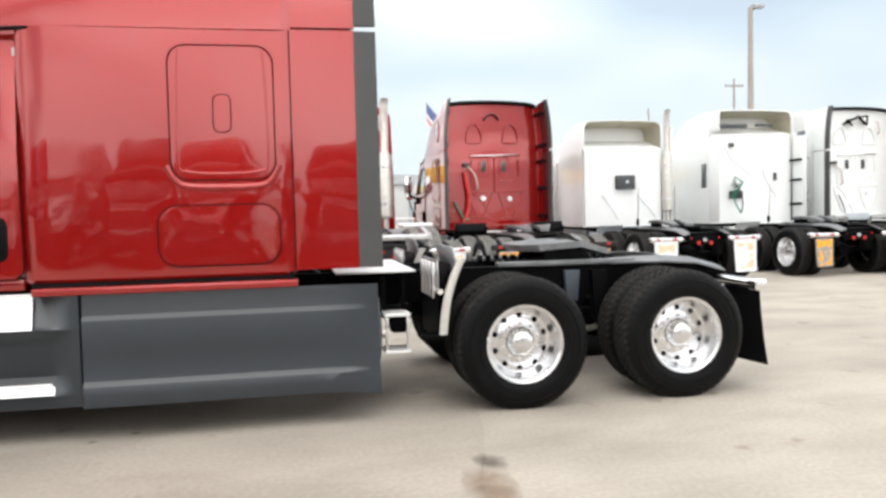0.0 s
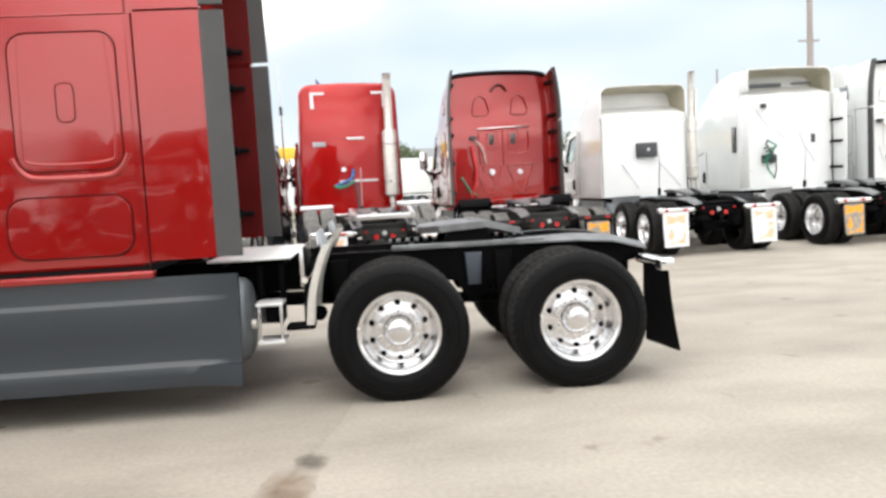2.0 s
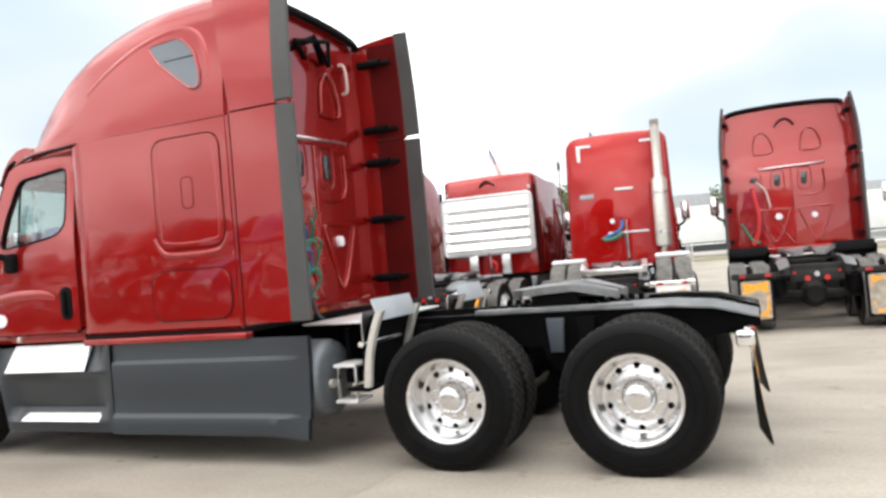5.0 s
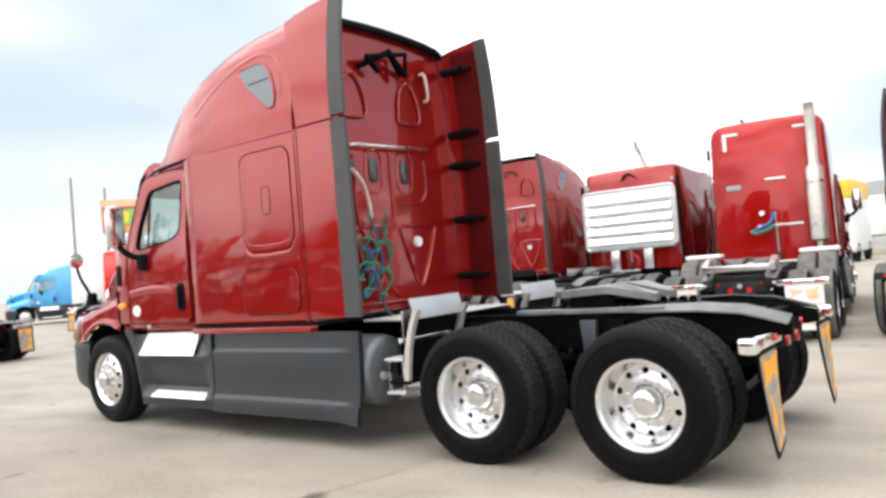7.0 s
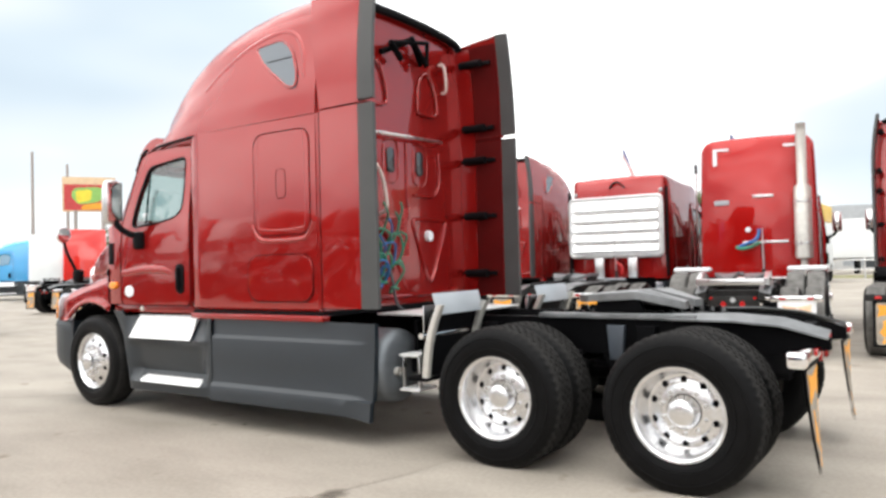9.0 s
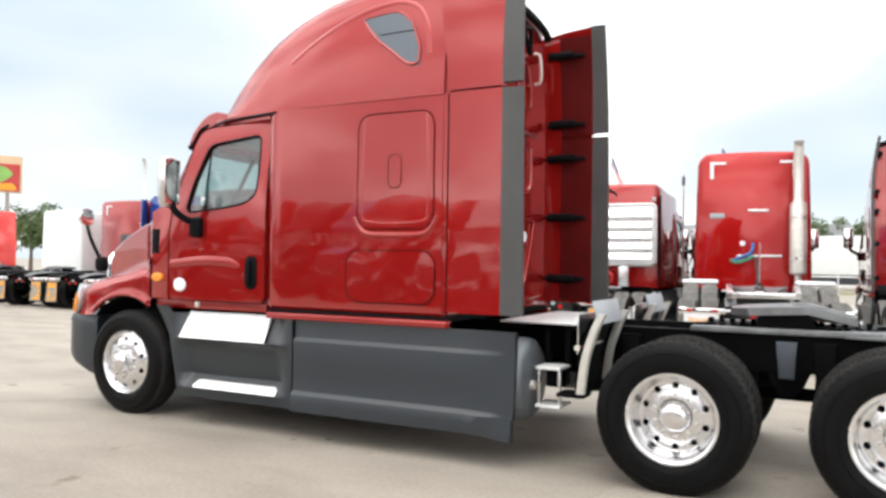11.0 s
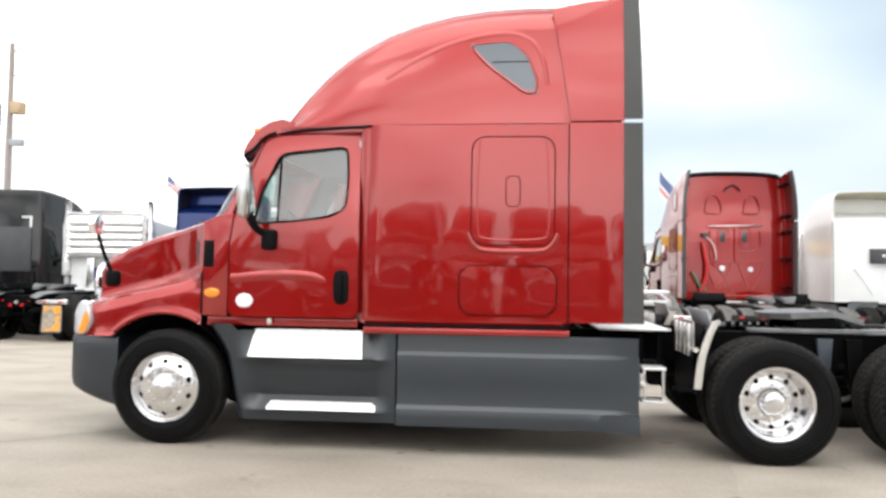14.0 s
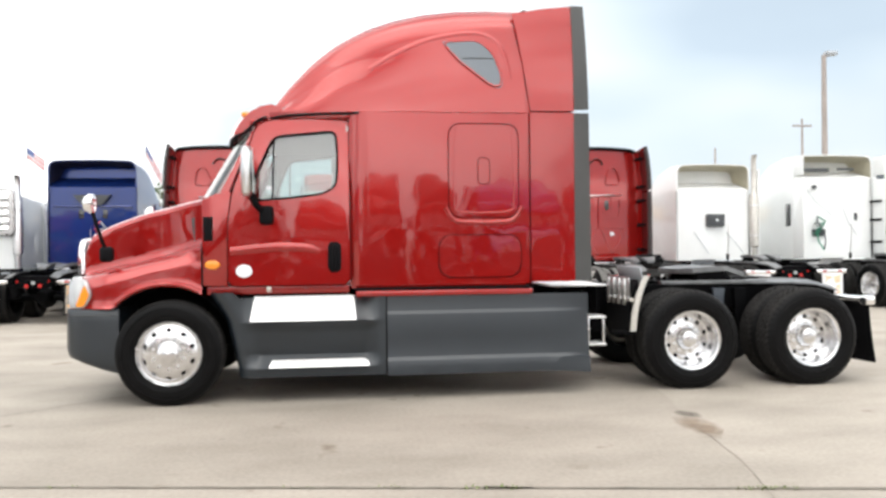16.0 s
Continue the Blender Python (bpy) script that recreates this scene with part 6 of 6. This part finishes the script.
part("air_line", tube(B(), smooth_path([(-1.62, -0.10, 1.52), (-1.52, 0.02, 1.40), (-1.50, 0.14, 1.30), (-1.56, 0.10, 1.16)], 6), 0.03, 8), HOSE_R, ta, "faded red air line under the rack")

for t in (ta, tb, truck_c, truck_z):
    repaint(t, TREAD, DUST)
    repaint(t, IRON, DUSTY_IRON)
for t in (truck_c, truck_z):
    for o in t.children_recursive:
        if o.name.split(".")[0] == "flap_hanger":
            o.data = o.data.copy()
            o.data.materials[0] = DUSTY_IRON
    repaint(t, GREYPLATE, RUBBER)
    repaint(t, CAST, IRON)

# white tractor with open roof fairing and stack
twa = row_truck("tractor_truck", "white sleeper tractor with hollow cream roof fairing and stack", 8.0, 17.2, WHITE, sheet=FLAPWHITE)
deck_gear(twa, 2)
b, rear = cap_sleeper(twa, WHITE, CREAM, 3.60, 1.05)
stack(twa, 1.12, 3.72, -1.66, CAST)
part("wall_box", box(B(), -1.75, -1.62, -0.20, 0.28, 1.95, 2.28, 0.02), TRIM, twa, "black equipment box on the rear wall")
part("sleeper_wing", box(B(), -1.72, -1.60, 1.20, 1.24, 1.1, 3.45, 0.01), WHITE, twa)
part("box_dial", rod(B(), (-1.63, 0.06, 2.12), (-1.612, 0.06, 2.12), 0.035, n=12), WHITELABEL, twa)
for a, c in ((-0.55, -0.20), (0.35, 0.80)):
    part("wall_cable", tube(B(), smooth_path([(-1.70, a, 1.80), (-1.64, (a + c) / 2, 1.52), (-1.60, c, 1.22)], 6), 0.010, 6), GREYPLATE, twa, "thin grey cable down the rear wall")

# white tractor with side wings
twb = row_truck("tractor_truck", "white high-roof sleeper tractor with hollow fairing and side wings", 11.45, 17.2, WHITE)
deck_gear(twb, 3)
b, rear = cap_sleeper(twb, WHITE, CREAM, 3.86, 1.17, 0.8, 3.28)
for s in (-1, 1):
    part("side_wing", box(B(), -1.70, -1.22, s * 1.15, s * 1.185, 1.1, 3.2, 0.01), WHITE, twb)
    for z in (1.5, 2.1, 2.6):
        part("strut", rod(B(), (-1.72, s * 1.10, z), (-1.32, s * 1.12, z), 0.03, n=8), RUBBER, twb)
for s in (-1, 1):
    part("upper_wing", box(B(), -1.70, -1.24, s * 1.15, s * 1.185, 3.30, 3.80, 0.03, 3), WHITE, twb, "white upper side wing")
part("fairing_bracket", box(B(), -1.85, -1.72, -0.9, -0.1, 3.42, 3.52, 0.02), TRIM, twb)
part("fairing_bracket", box(B(), -1.80, -1.70, 0.15, 0.62, 3.46, 3.52, 0.02), TRIM, twb)
part("wall_box", box(B(), -1.75, -1.62, -0.62, -0.28, 1.66, 1.86, 0.03), TRIM, twb)
hoses(twb, y=-0.5, z=1.9, cols=(HOSE_G, TRIM))
for a, c, z in ((-0.75, -0.1, 2.95), (0.30, 0.62, 2.4)):
    part("wall_cable", tube(B(), smooth_path([(-1.72, a, z), (-1.66, a + (c - a) * 0.3, z - 0.35), (-1.64, a + (c - a) * 0.8, z - 0.60), (-1.62, c, z - 0.75)], 6), 0.008, 6), GREYPLATE, twb, "thin grey cable on the rear wall")
part("wall_plate", box(B(), -1.745, -1.725, 0.62, 0.72, 2.1, 2.3, 0.01), TRIM, twb)
part("wall_light", box(B(), -1.75, -1.66, -0.62, -0.50, 2.95, 3.05, 0.02), TRIM, twb)
for s in (-1,):
    part("side_window", box(B(), -2.05, -1.85, s * 1.165, s * 1.185, 1.95, 2.55, 0.02), WINDOW, twb)

# white tractor of the same model as the red ones
truck_w = tagged(copy_thing(main_truck, pose(14.27, 15.4, 0, 0, 0, -90)), "white high-roof sleeper tractor at the end of the row", group=ROW)
repaint(truck_w, RED, WHITE)
for o in list(truck_w.children_recursive):
    if o.name.split(".")[0] == "air_line":
        bpy.data.objects.remove(o)
truck_w2 = tagged(copy_thing(main_truck, pose(18.6, 15.4, 0, 0, 0, -90)), "white high-roof sleeper tractor beyond the end of the row", group=ROW)
repaint(truck_w2, RED, WHITE)

# blue tractor with dark hollow fairing
tbn = row_truck("tractor_truck", "blue sleeper tractor with dark hollow roof fairing", -7.95, 17.9, DEEP_BLUE)
deck_gear(tbn, 5)
cap_sleeper(tbn, DEEP_BLUE, HOLLOW, 3.72, 1.08, 0.6, 3.12)
part("wall_bracket", loft(B(), [[(-1.70, y, z) for y, z in ((-0.45, 2.86), (0.45, 2.86), (0.22, 2.60), (-0.22, 2.60))], [(-1.62, y, z) for y, z in ((-0.45, 2.86), (0.45, 2.86), (0.22, 2.60), (-0.22, 2.60))]], True, True), TRIM, tbn, "black bracket on the rear wall")
part("wall_bar", box(B(), -1.72, -1.66, -0.95, 0.95, 2.56, 2.60, 0.008), NAVY, tbn)
for y in (-0.28, 0.28):
    part("rear_window", box(B(), -1.75, -1.725, y - 0.06, y + 0.06, 2.28, 2.50, 0.01), WINDOW, tbn)
hoses(tbn, y=0.2, z=1.9, cols=(GREYPLATE, HOSE_R))

# white tractor with louvred rack
tws = row_truck("tractor_truck", "white tractor with silver louvred headache rack and stacks", -10.85, 18.0, WHITE)
deck_gear(tws, 7)
box_sleeper(tws, WHITE, 2.95, 1.05, 0.10, 0.1)
slat_rack(tws, 1.9, 3.02, 1.08)
for s in (-1, 1):
    stack(tws, s * 1.12, 3.22, -1.66)
part("rack_light_bar", box(B(), -1.56, -1.44, -0.45, 0.45, 3.04, 3.16, 0.02), STEEL, tws)
part("wall_panel", box(B(), -1.64, -1.60, -0.55, 0.5, 1.35, 1.62, 0.01), BLUE, tws)

# black, blue and red tractors farther along
tk = row_truck("tractor_truck", "black sleeper tractor with corner tape", -14.1, 18.5, BLACK)
box_sleeper(tk, BLACK, 3.72, 1.12, 0.14, 0.5)
for s in (-1, 1):
    tape(tk, -1.655, s * 0.80, 3.0, s, WHITELABEL)
part("wall_panel", box(B(), -1.66, -1.62, -0.8, 0.8, 1.5, 2.7, 0.02), TRIM, tk)
tbb = row_truck("tractor_truck", "blue sleeper tractor with dark side edge", -16.65, 18.5, BLUE)
box_sleeper(tbb, BLUE, 3.60, 1.14, 0.16, 0.5)
part("rear_post", box(B(), -1.66, -1.40, -1.22, -1.16, 1.1, 3.5, 0.01), NAVY, tbb)
part("wall_box", box(B(), -1.66, -1.52, -0.25, 0.25, 1.9, 2.25, 0.03), TRIM, tbb)
hoses(tbb, y=-0.1, z=1.5, cols=(SKYBLUE, GREYPLATE))
part("wall_bar", box(B(), -1.66, -1.60, -0.5, 0.4, 1.70, 1.76, 0.008), STEEL, tbb)
part("roof_vent", box(B(), -1.66, -1.62, -0.18, 0.18, 3.34, 3.50, 0.05, 3), TRIM, tbb)
trd = row_truck("tractor_truck", "red sleeper tractor with black equipment box", -19.2, 18.6, RED)
box_sleeper(trd, RED, 3.50, 1.08, 0.16, 0.5)
stack(trd, 1.16, 4.75, -1.60)
part("wall_box", box(B(), -1.66, -1.50, 0.15, 0.75, 1.95, 2.35, 0.03), TRIM, trd)
tape(trd, -1.655, -0.75, 3.35, -1, WHITELABEL)
twl = row_truck("tractor_truck", "white tractor at the far end of the row", -22.6, 18.8, WHITE)
box_sleeper(twl, WHITE, 3.25, 1.12, 0.14, 0.4)

# tractor standing by itself, only its rear end in view
tl = row_truck("tractor_truck", "dark tractor rear end with orange-printed flaps", -18.1, 7.65, BLACK, 17, group="")
box_sleeper(tl, BLACK, 3.5, 1.1, 0.16, 0.4)
part("rear_crossbar", box(B(), 1.96, 2.06, -1.1, 1.1, 0.95, 1.0, 0.01), STEEL, tl, "pale rear fender edge")

# far row beyond the nose of the main truck
FAR = "tractors parked in the far row"
tfb = row_truck("tractor_truck", "light blue conventional tractor seen from its side", -39.8, 24.4, SKYBLUE, 64.5, group=FAR)
box_sleeper(tfb, SKYBLUE, 3.4, 1.1, 0.14, 0.4)
tfw = row_truck("tractor_truck", "white sleeper tractor in the far row", -36.6, 23.0, WHITE, -29.5, sheet=FLAPWHITE, group=FAR)
box_sleeper(tfw, WHITE, 3.55, 1.15, 0.14, 0.4)
tfr = row_truck("tractor_truck", "fire red sleeper tractor in the far row", -35.66, 24.35, FAR_RED, -29.5, sheet=FLAPWHITE, group=FAR)
box_sleeper(tfr, FAR_RED, 3.85, 1.12, 0.14, 0.4)

# row behind the walk, mirrored in the paint
BACK = "tractors parked across the lane"
HIDDEN = {"seat", "corrugated_plate", "step_hanger", "dashboard", "steering_wheel", "air_line", "wall_bead", "triangle_bead", "lug_ring", "strut", "pivot_bracket", "slide_rail", "slide_bar", "window_bead",
          "cross_member", "air_spring", "spring_hanger", "shock_absorber", "hanger_bracket", "brake_chamber", "brake_drum", "axle_housing", "axle", "drive_shaft", "strap", "steel_tab", "hanger_rod", "base_foot",
          "top_plate", "mud_guard", "flap_emblem", "reflector", "flap_hanger", "mud_flap", "tail_light", "marker_light", "centre_lamp", "light_bar", "rear_window", "grab_rail", "grab_handle", "work_light",
          "line_plug", "power_cable", "antenna_bracket", "catwalk_step", "step_bracket", "air_tank", "air_tank_valve", "battery_box", "deck_bearer", "drain_plug", "window_sticker", "tread_relief", "grille_bar",
          "latch_gap", "latch_recess", "fairing_liner", "engine", "gearbox", "step_box", "panel_gap", "skirt_joint", "rail_plate"}
for k in range(16):
    fresh, word = ((RED, "dark red"), (BLACK, "black"), (NAVY, "navy blue"), (RED, "dark red"), (WHITE, "white"), (BLACK, "black"))[k % 6]
    t = tagged(copy_thing(main_truck, pose(-36.4 + 2.86 * k, -15.2 - 0.5 * (k % 3), 0, 0, 0, -90)), f"{word} sleeper tractor facing the lane", group=BACK)
    doomed = {o for o in t.children_recursive if any(p is not None and p.name.split(".")[0] in HIDDEN for p in (o, o.parent))}
    for o in list(t.children_recursive):
        if o in doomed:
            bpy.data.objects.remove(o)
        elif o.name.startswith("wheel"):
            o.data = FAR_TYRE
        elif o.name.startswith("rim"):
            o.data = INNER_RIM
    if fresh is not RED:
        repaint(t, RED, fresh)


# ---- poles, lamps, sign and flags ----
def utility_pole(x, y, h, arms=True, label="weathered wooden utility pole"):
    t = thing("utility_pole", label, "pole", pose(x, y, 0))
    part("post", rod(B(), (0, 0, 0), (0, 0, h), 0.145, 0.085, 14), CONCRETE_POLE, t)
    if arms:
        part("cross_arm", box(B(), -0.9, 0.9, -0.06, 0.06, h - 0.7, h - 0.56, 0.01), CONCRETE_POLE, t)
        for v in (-0.8, -0.4, 0.4, 0.8):
            part("insulator", rod(B(), (v, 0, h - 0.56), (v, 0, h - 0.40), 0.04, 0.025, 8), GREYPLATE, t)
    return t


pm = utility_pole(-18.8, 25.2, 9.9, False, "tall pole with a transformer, a box and brackets")
part("transformer", rod(B(), (-0.50, -0.1, 6.85), (-0.50, -0.1, 7.65), 0.20, n=18), GREYPLATE, pm)
part("meter_box", box(B(), 0.10, 0.50, -0.2, 0.2, 7.28, 7.72, 0.03), mat("tan_box", (0.50, 0.38, 0.24), 0.7), pm)
part("lamp_head", box(B(), 0.05, 0.55, -0.12, 0.12, 6.1, 6.35, 0.04), GREYPLATE, pm)
for z in (8.7, 9.6):
    part("bracket", tube(B(), smooth_path([(0, 0, z), (0.25, 0, z + 0.05), (0.42, 0, z + 0.28)], 4), 0.03, 6), CONCRETE_POLE, pm)
utility_pole(38.0, 60.0, 12.4)
utility_pole(33.0, 66.0, 10.6, False)
utility_pole(-49.0, 28.4, 10.0, False)
utility_pole(-47.9, 30.3, 9.2, False)
utility_pole(-74.0, 28.0, 10.5)

lp = thing("street_lamp", "tall grey lot lamp post with a box head", "lamp", pose(19.85, 30.0, 0))
part("post", rod(B(), (0, 0, 0), (0, 0, 10.0), 0.16, 0.10, 14), CONCRETE_POLE, lp)
part("lamp_arm", rod(B(), (0, 0, 9.9), (0.35, 0, 10.05), 0.05, n=8), CONCRETE_POLE, lp)
part("lamp_head", box(B(), 0.05, 0.60, -0.16, 0.16, 9.98, 10.18, 0.05), GREYPLATE, lp)

sg = thing("billboard", "roadside billboard with a red, green and yellow picture", "sign", pose(-47.1, 31.45, 0, 0, 0, 59))
YEL, GRN = mat("yellow_print", (0.75, 0.62, 0.05), 0.5), mat("green_print", (0.25, 0.48, 0.12), 0.5)
SIGNRED, TANP = mat("red_print", (0.50, 0.05, 0.05), 0.5), mat("tan_frame", (0.62, 0.45, 0.28), 0.6)
panel = part("sign_panel", box(B(), -1.75, 1.75, -0.08, 0.08, 5.8, 8.3, 0.03), TANP, sg)
part("picture_ground", box(B(), -1.62, 1.62, -0.10, -0.082, 5.92, 7.75), SIGNRED, panel)
part("picture_shape", prism(B(), round_poly([(-1.0, 7.5), (0.7, 7.6), (1.3, 7.1), (0.6, 6.5), (-0.7, 6.3), (-1.2, 6.9)], 0.3, 4), -0.125, -0.104), GRN, panel, "plain green shape")
part("picture_shape", prism(B(), round_poly([(-0.9, 7.3), (0.2, 7.4), (0.1, 6.6), (-0.8, 6.4)], 0.25, 4), -0.14, -0.128), YEL, panel, "plain yellow shape")
part("picture_shape", prism(B(), round_poly([(-0.4, 6.3), (1.2, 6.5), (1.5, 6.0), (-0.6, 5.95)], 0.2, 4), -0.125, -0.104), ORANGE, panel, "plain orange shape")
for v in (-0.9, 0.9):
    part("sign_post", rod(B(), (v, 0, 0), (v, 0, 5.9), 0.13, n=12), CONCRETE_POLE, sg)


def flag(x, y, z, top, cols, s=1.0, drop=0.3):
    """A hanging flag of three plain fields on a thin staff."""
    t = thing("flag", "small flag hanging from a thin staff", "flag", pose(x, y, 0))
    part("staff", rod(B(), (0, 0, z), (0, 0, top), 0.014, n=8), STEEL, t)
    n = 8

    def cloth(u0, u1, v0, v1, m):
        rows = []
        for i in range(n + 1):
            u = u0 + (u1 - u0) * i / n
            rows.append([(u * 0.75 * s, 0.05 * math.sin(u * 7) * s, top - 0.03 - (v0 + (v1 - v0) * j / 3) * 0.5 * s - u * drop * s) for j in range(4)])
        bm = loft(B(), rows)
        part("cloth", bm, m, t)
    cloth(0.0, 0.42, 0.0, 0.55, cols[0])
    for k in range(6):
        u0 = 0.425 if k < 3 else 0.0
        cloth(u0, 1.0, k / 6 * 1.1, (k + 1) / 6 * 1.1, cols[1 + k % 2])
    return t


FB, FR, FW = mat("flag_blue", (0.12, 0.16, 0.32), 0.8), mat("flag_red", (0.58, 0.22, 0.22), 0.8), mat("flag_white", (0.75, 0.72, 0.72), 0.8)
flag(5.4, 29.5, 0.0, 5.85, (FB, FR, FW), 1.6, 0.9)
flag(-10.5, 20.5, 2.6, 4.42, (FB, FR, FW), 0.62, 0.6)
flag(-7.6, 21.6, 2.6, 4.66, (FB, FR, FW), 0.6, 1.5)
flag(-1.85, 17.6, 2.8, 4.12, (FB, FR, FW), 0.5, 1.8)
flag(0.55, 17.6, 3.0, 4.15, (FB, FB, FB), 0.35, 1.0)
an = thing("antenna", "thin whip antenna on a mount", "antenna", pose(-0.3, 18.0, 0))
part("whip", rod(B(), (0, 0, 1.2), (0, 0, 4.55), 0.018, 0.012, 8), STEEL, an)
part("coil", rod(B(), (0, 0, 3.35), (0, 0, 3.55), 0.035, n=8), TRIM, an)


# ---- distance: trailers, low sheds, fence and trees ----
TRAILER = mat("white_trailer_side", (0.72, 0.74, 0.75), 0.5, var=0.08, scale=0.6)
SHED = mat("pale_shed_wall", (0.55, 0.56, 0.56), 0.7, var=0.12, scale=0.4)
SHEDROOF = mat("shed_roof", (0.40, 0.42, 0.44), 0.5, var=0.1)
LEAF = mat("tree_leaf", (0.075, 0.11, 0.035), 0.7, var=0.4, scale=2)
BARK = mat("bark", (0.12, 0.09, 0.07), 0.9)
GRASS = mat("dry_grass", (0.20, 0.19, 0.09), 0.9, var=0.3, scale=0.6)
YELLOW = mat("yellow_cab_paint", (0.80, 0.50, 0.04), 0.4)


def trailer(x, y, turn, length=13.0, top=4.0):
    t = thing("box_trailer", "long white box trailer standing in the distance", "trailer", pose(x, y, 0, 0, 0, turn), "distant trailers")
    part("trailer_body", box(B(), -length / 2, length / 2, -1.25, 1.25, 1.15, top, 0.03), TRAILER, t)
    part("under_frame", box(B(), -length / 2 + 0.2, length / 2 - 0.2, -0.6, 0.6, 0.95, 1.14, 0.02), IRON, t)
    part("landing_gear", box(B(), -length / 2 + 2.6, -length / 2 + 2.8, -0.8, 0.8, 0.0, 0.95, 0.02), IRON, t)
    part("side_skirt", box(B(), -length / 2 + 3.4, length / 2 - 3.2, -1.2, -1.16, 0.45, 1.12), GREY, t)
    for v in (length / 2 - 1.2, length / 2 - 2.5):
        for s in (-1, 1):
            part("wheel", TYRE_ME, TYRE, t, m=pose(v, s * 1.22, 0.496, 0, 0, 0 if s < 0 else 180))
    return t


for x, y, a in ((-14.0, 66.0, 4), (2.0, 64.0, -3), (17.5, 66.0, 2), (33.0, 68.0, -2), (-31.0, 60.0, 8), (-52.0, 52.0, 14), (50.0, 64.0, 0)):
    trailer(x, y, a)
sh = thing("warehouse_shed", "low pale metal warehouse in the distance", "building", pose(-5.0, 92.0, 0))
part("wall", box(B(), -42, 42, -8, 8, 0, 4.6, 0.05), SHED, sh)
part("roof", prism(B(), [(-42.5, 4.6), (42.5, 4.6), (42.5, 4.9), (0, 6.2), (-42.5, 4.9)], -8.4, 8.4), SHEDROOF, sh)
for k in range(9):
    part("dock_door", box(B(), -36 + k * 9, -32.6 + k * 9, -8.06, -7.98, 0.3, 3.6, 0.02), GREYPLATE, sh)
yt = thing("box_van", "yellow-topped white van in the distance", "van", pose(-2.4, 45.0, 0))
part("van_body", box(B(), -1.1, 1.1, -2.6, 2.6, 0.5, 3.2, 0.12, 3), TRAILER, yt)
part("roof_band", box(B(), -1.12, 1.12, -2.62, 2.62, 3.2, 4.1, 0.06), YELLOW, yt)
for s in (-1, 1):
    for v in (-1.7, 1.7):
        part("wheel", TYRE_ME, TYRE, yt, m=pose(s * 1.1, v, 0.496, 0, 0, 90 if s > 0 else -90))

# verge with a rail fence behind the row
vg = tagged(part("verge", box(B(), -90, 90, 52, 58, -0.02, 0.03), GRASS, None), "strip of dry grass verge", "verge", kind="structure")
fn = thing("rail_fence", "low grey steel rail fence along the verge", "fence", pose(0, 50, 0))
for k in range(37):
    part("post", rod(B(), (-54 + 3 * k, 0, 0), (-54 + 3 * k, 0, 1.25), 0.05, n=8), STEEL, fn)
for z in (0.55, 1.1):
    part("rail", rod(B(), (-54, 0, z), (54, 0, z), 0.04, n=8), STEEL, fn)


def tree(x, y, h, seed):
    rng = random.Random(seed)
    t = thing("tree", "distant leafy green tree", "tree", pose(x, y, 0), "distant trees")
    bm = rod(B(), (0, 0, 0), (0.1, 0, h * 0.55), 0.22, 0.10, 10)
    for k in range(6):
        a = rng.uniform(0, 6.28)
        rod(bm, (0.05, 0, h * rng.uniform(0.3, 0.5)), (math.cos(a) * h * 0.25, math.sin(a) * h * 0.25, h * rng.uniform(0.6, 0.85)), 0.08, 0.03, 6)
    part("trunk", bm, BARK, t)
    verts, faces = [], []
    blobs = [(rng.gauss(0, h * 0.17), rng.gauss(0, h * 0.17), h * rng.uniform(0.42, 0.92), h * rng.uniform(0.10, 0.19)) for _ in range(16)]
    for bx, by, bz, br in blobs:
        for _ in range(150):
            v = Vector((rng.gauss(0, 1), rng.gauss(0, 1), rng.gauss(0, 0.8))).normalized() * br * rng.uniform(0.55, 1.1)
            c = Vector((bx, by, bz)) + v
            u = Vector((rng.gauss(0, 1), rng.gauss(0, 1), rng.gauss(0, 1))).normalized()
            w = u.orthogonal().normalized()
            q = len(verts)
            sz = rng.uniform(0.10, 0.22)
            verts += [c + u * sz, c + w * sz * 0.6, c - u * sz, c - w * sz * 0.6]
            faces.append((q, q + 1, q + 2, q + 3))
    me = bpy.data.meshes.new("crown")
    me.from_pydata([tuple(v) for v in verts], [], faces)
    part("crown", me, LEAF, t)
    return t


for k, (x, y, h) in enumerate(((-24, 76, 7.5), (-19, 80, 8.5), (-15, 78, 8.0), (1.0, 84, 6.5), (6, 80, 6.0), (22, 84, 7.0), (-40, 70, 7.0), (-62, 60, 8.0), (-70, 50, 7.0), (-58, 44, 6.0))):
    tree(x, y, h, 40 + k)
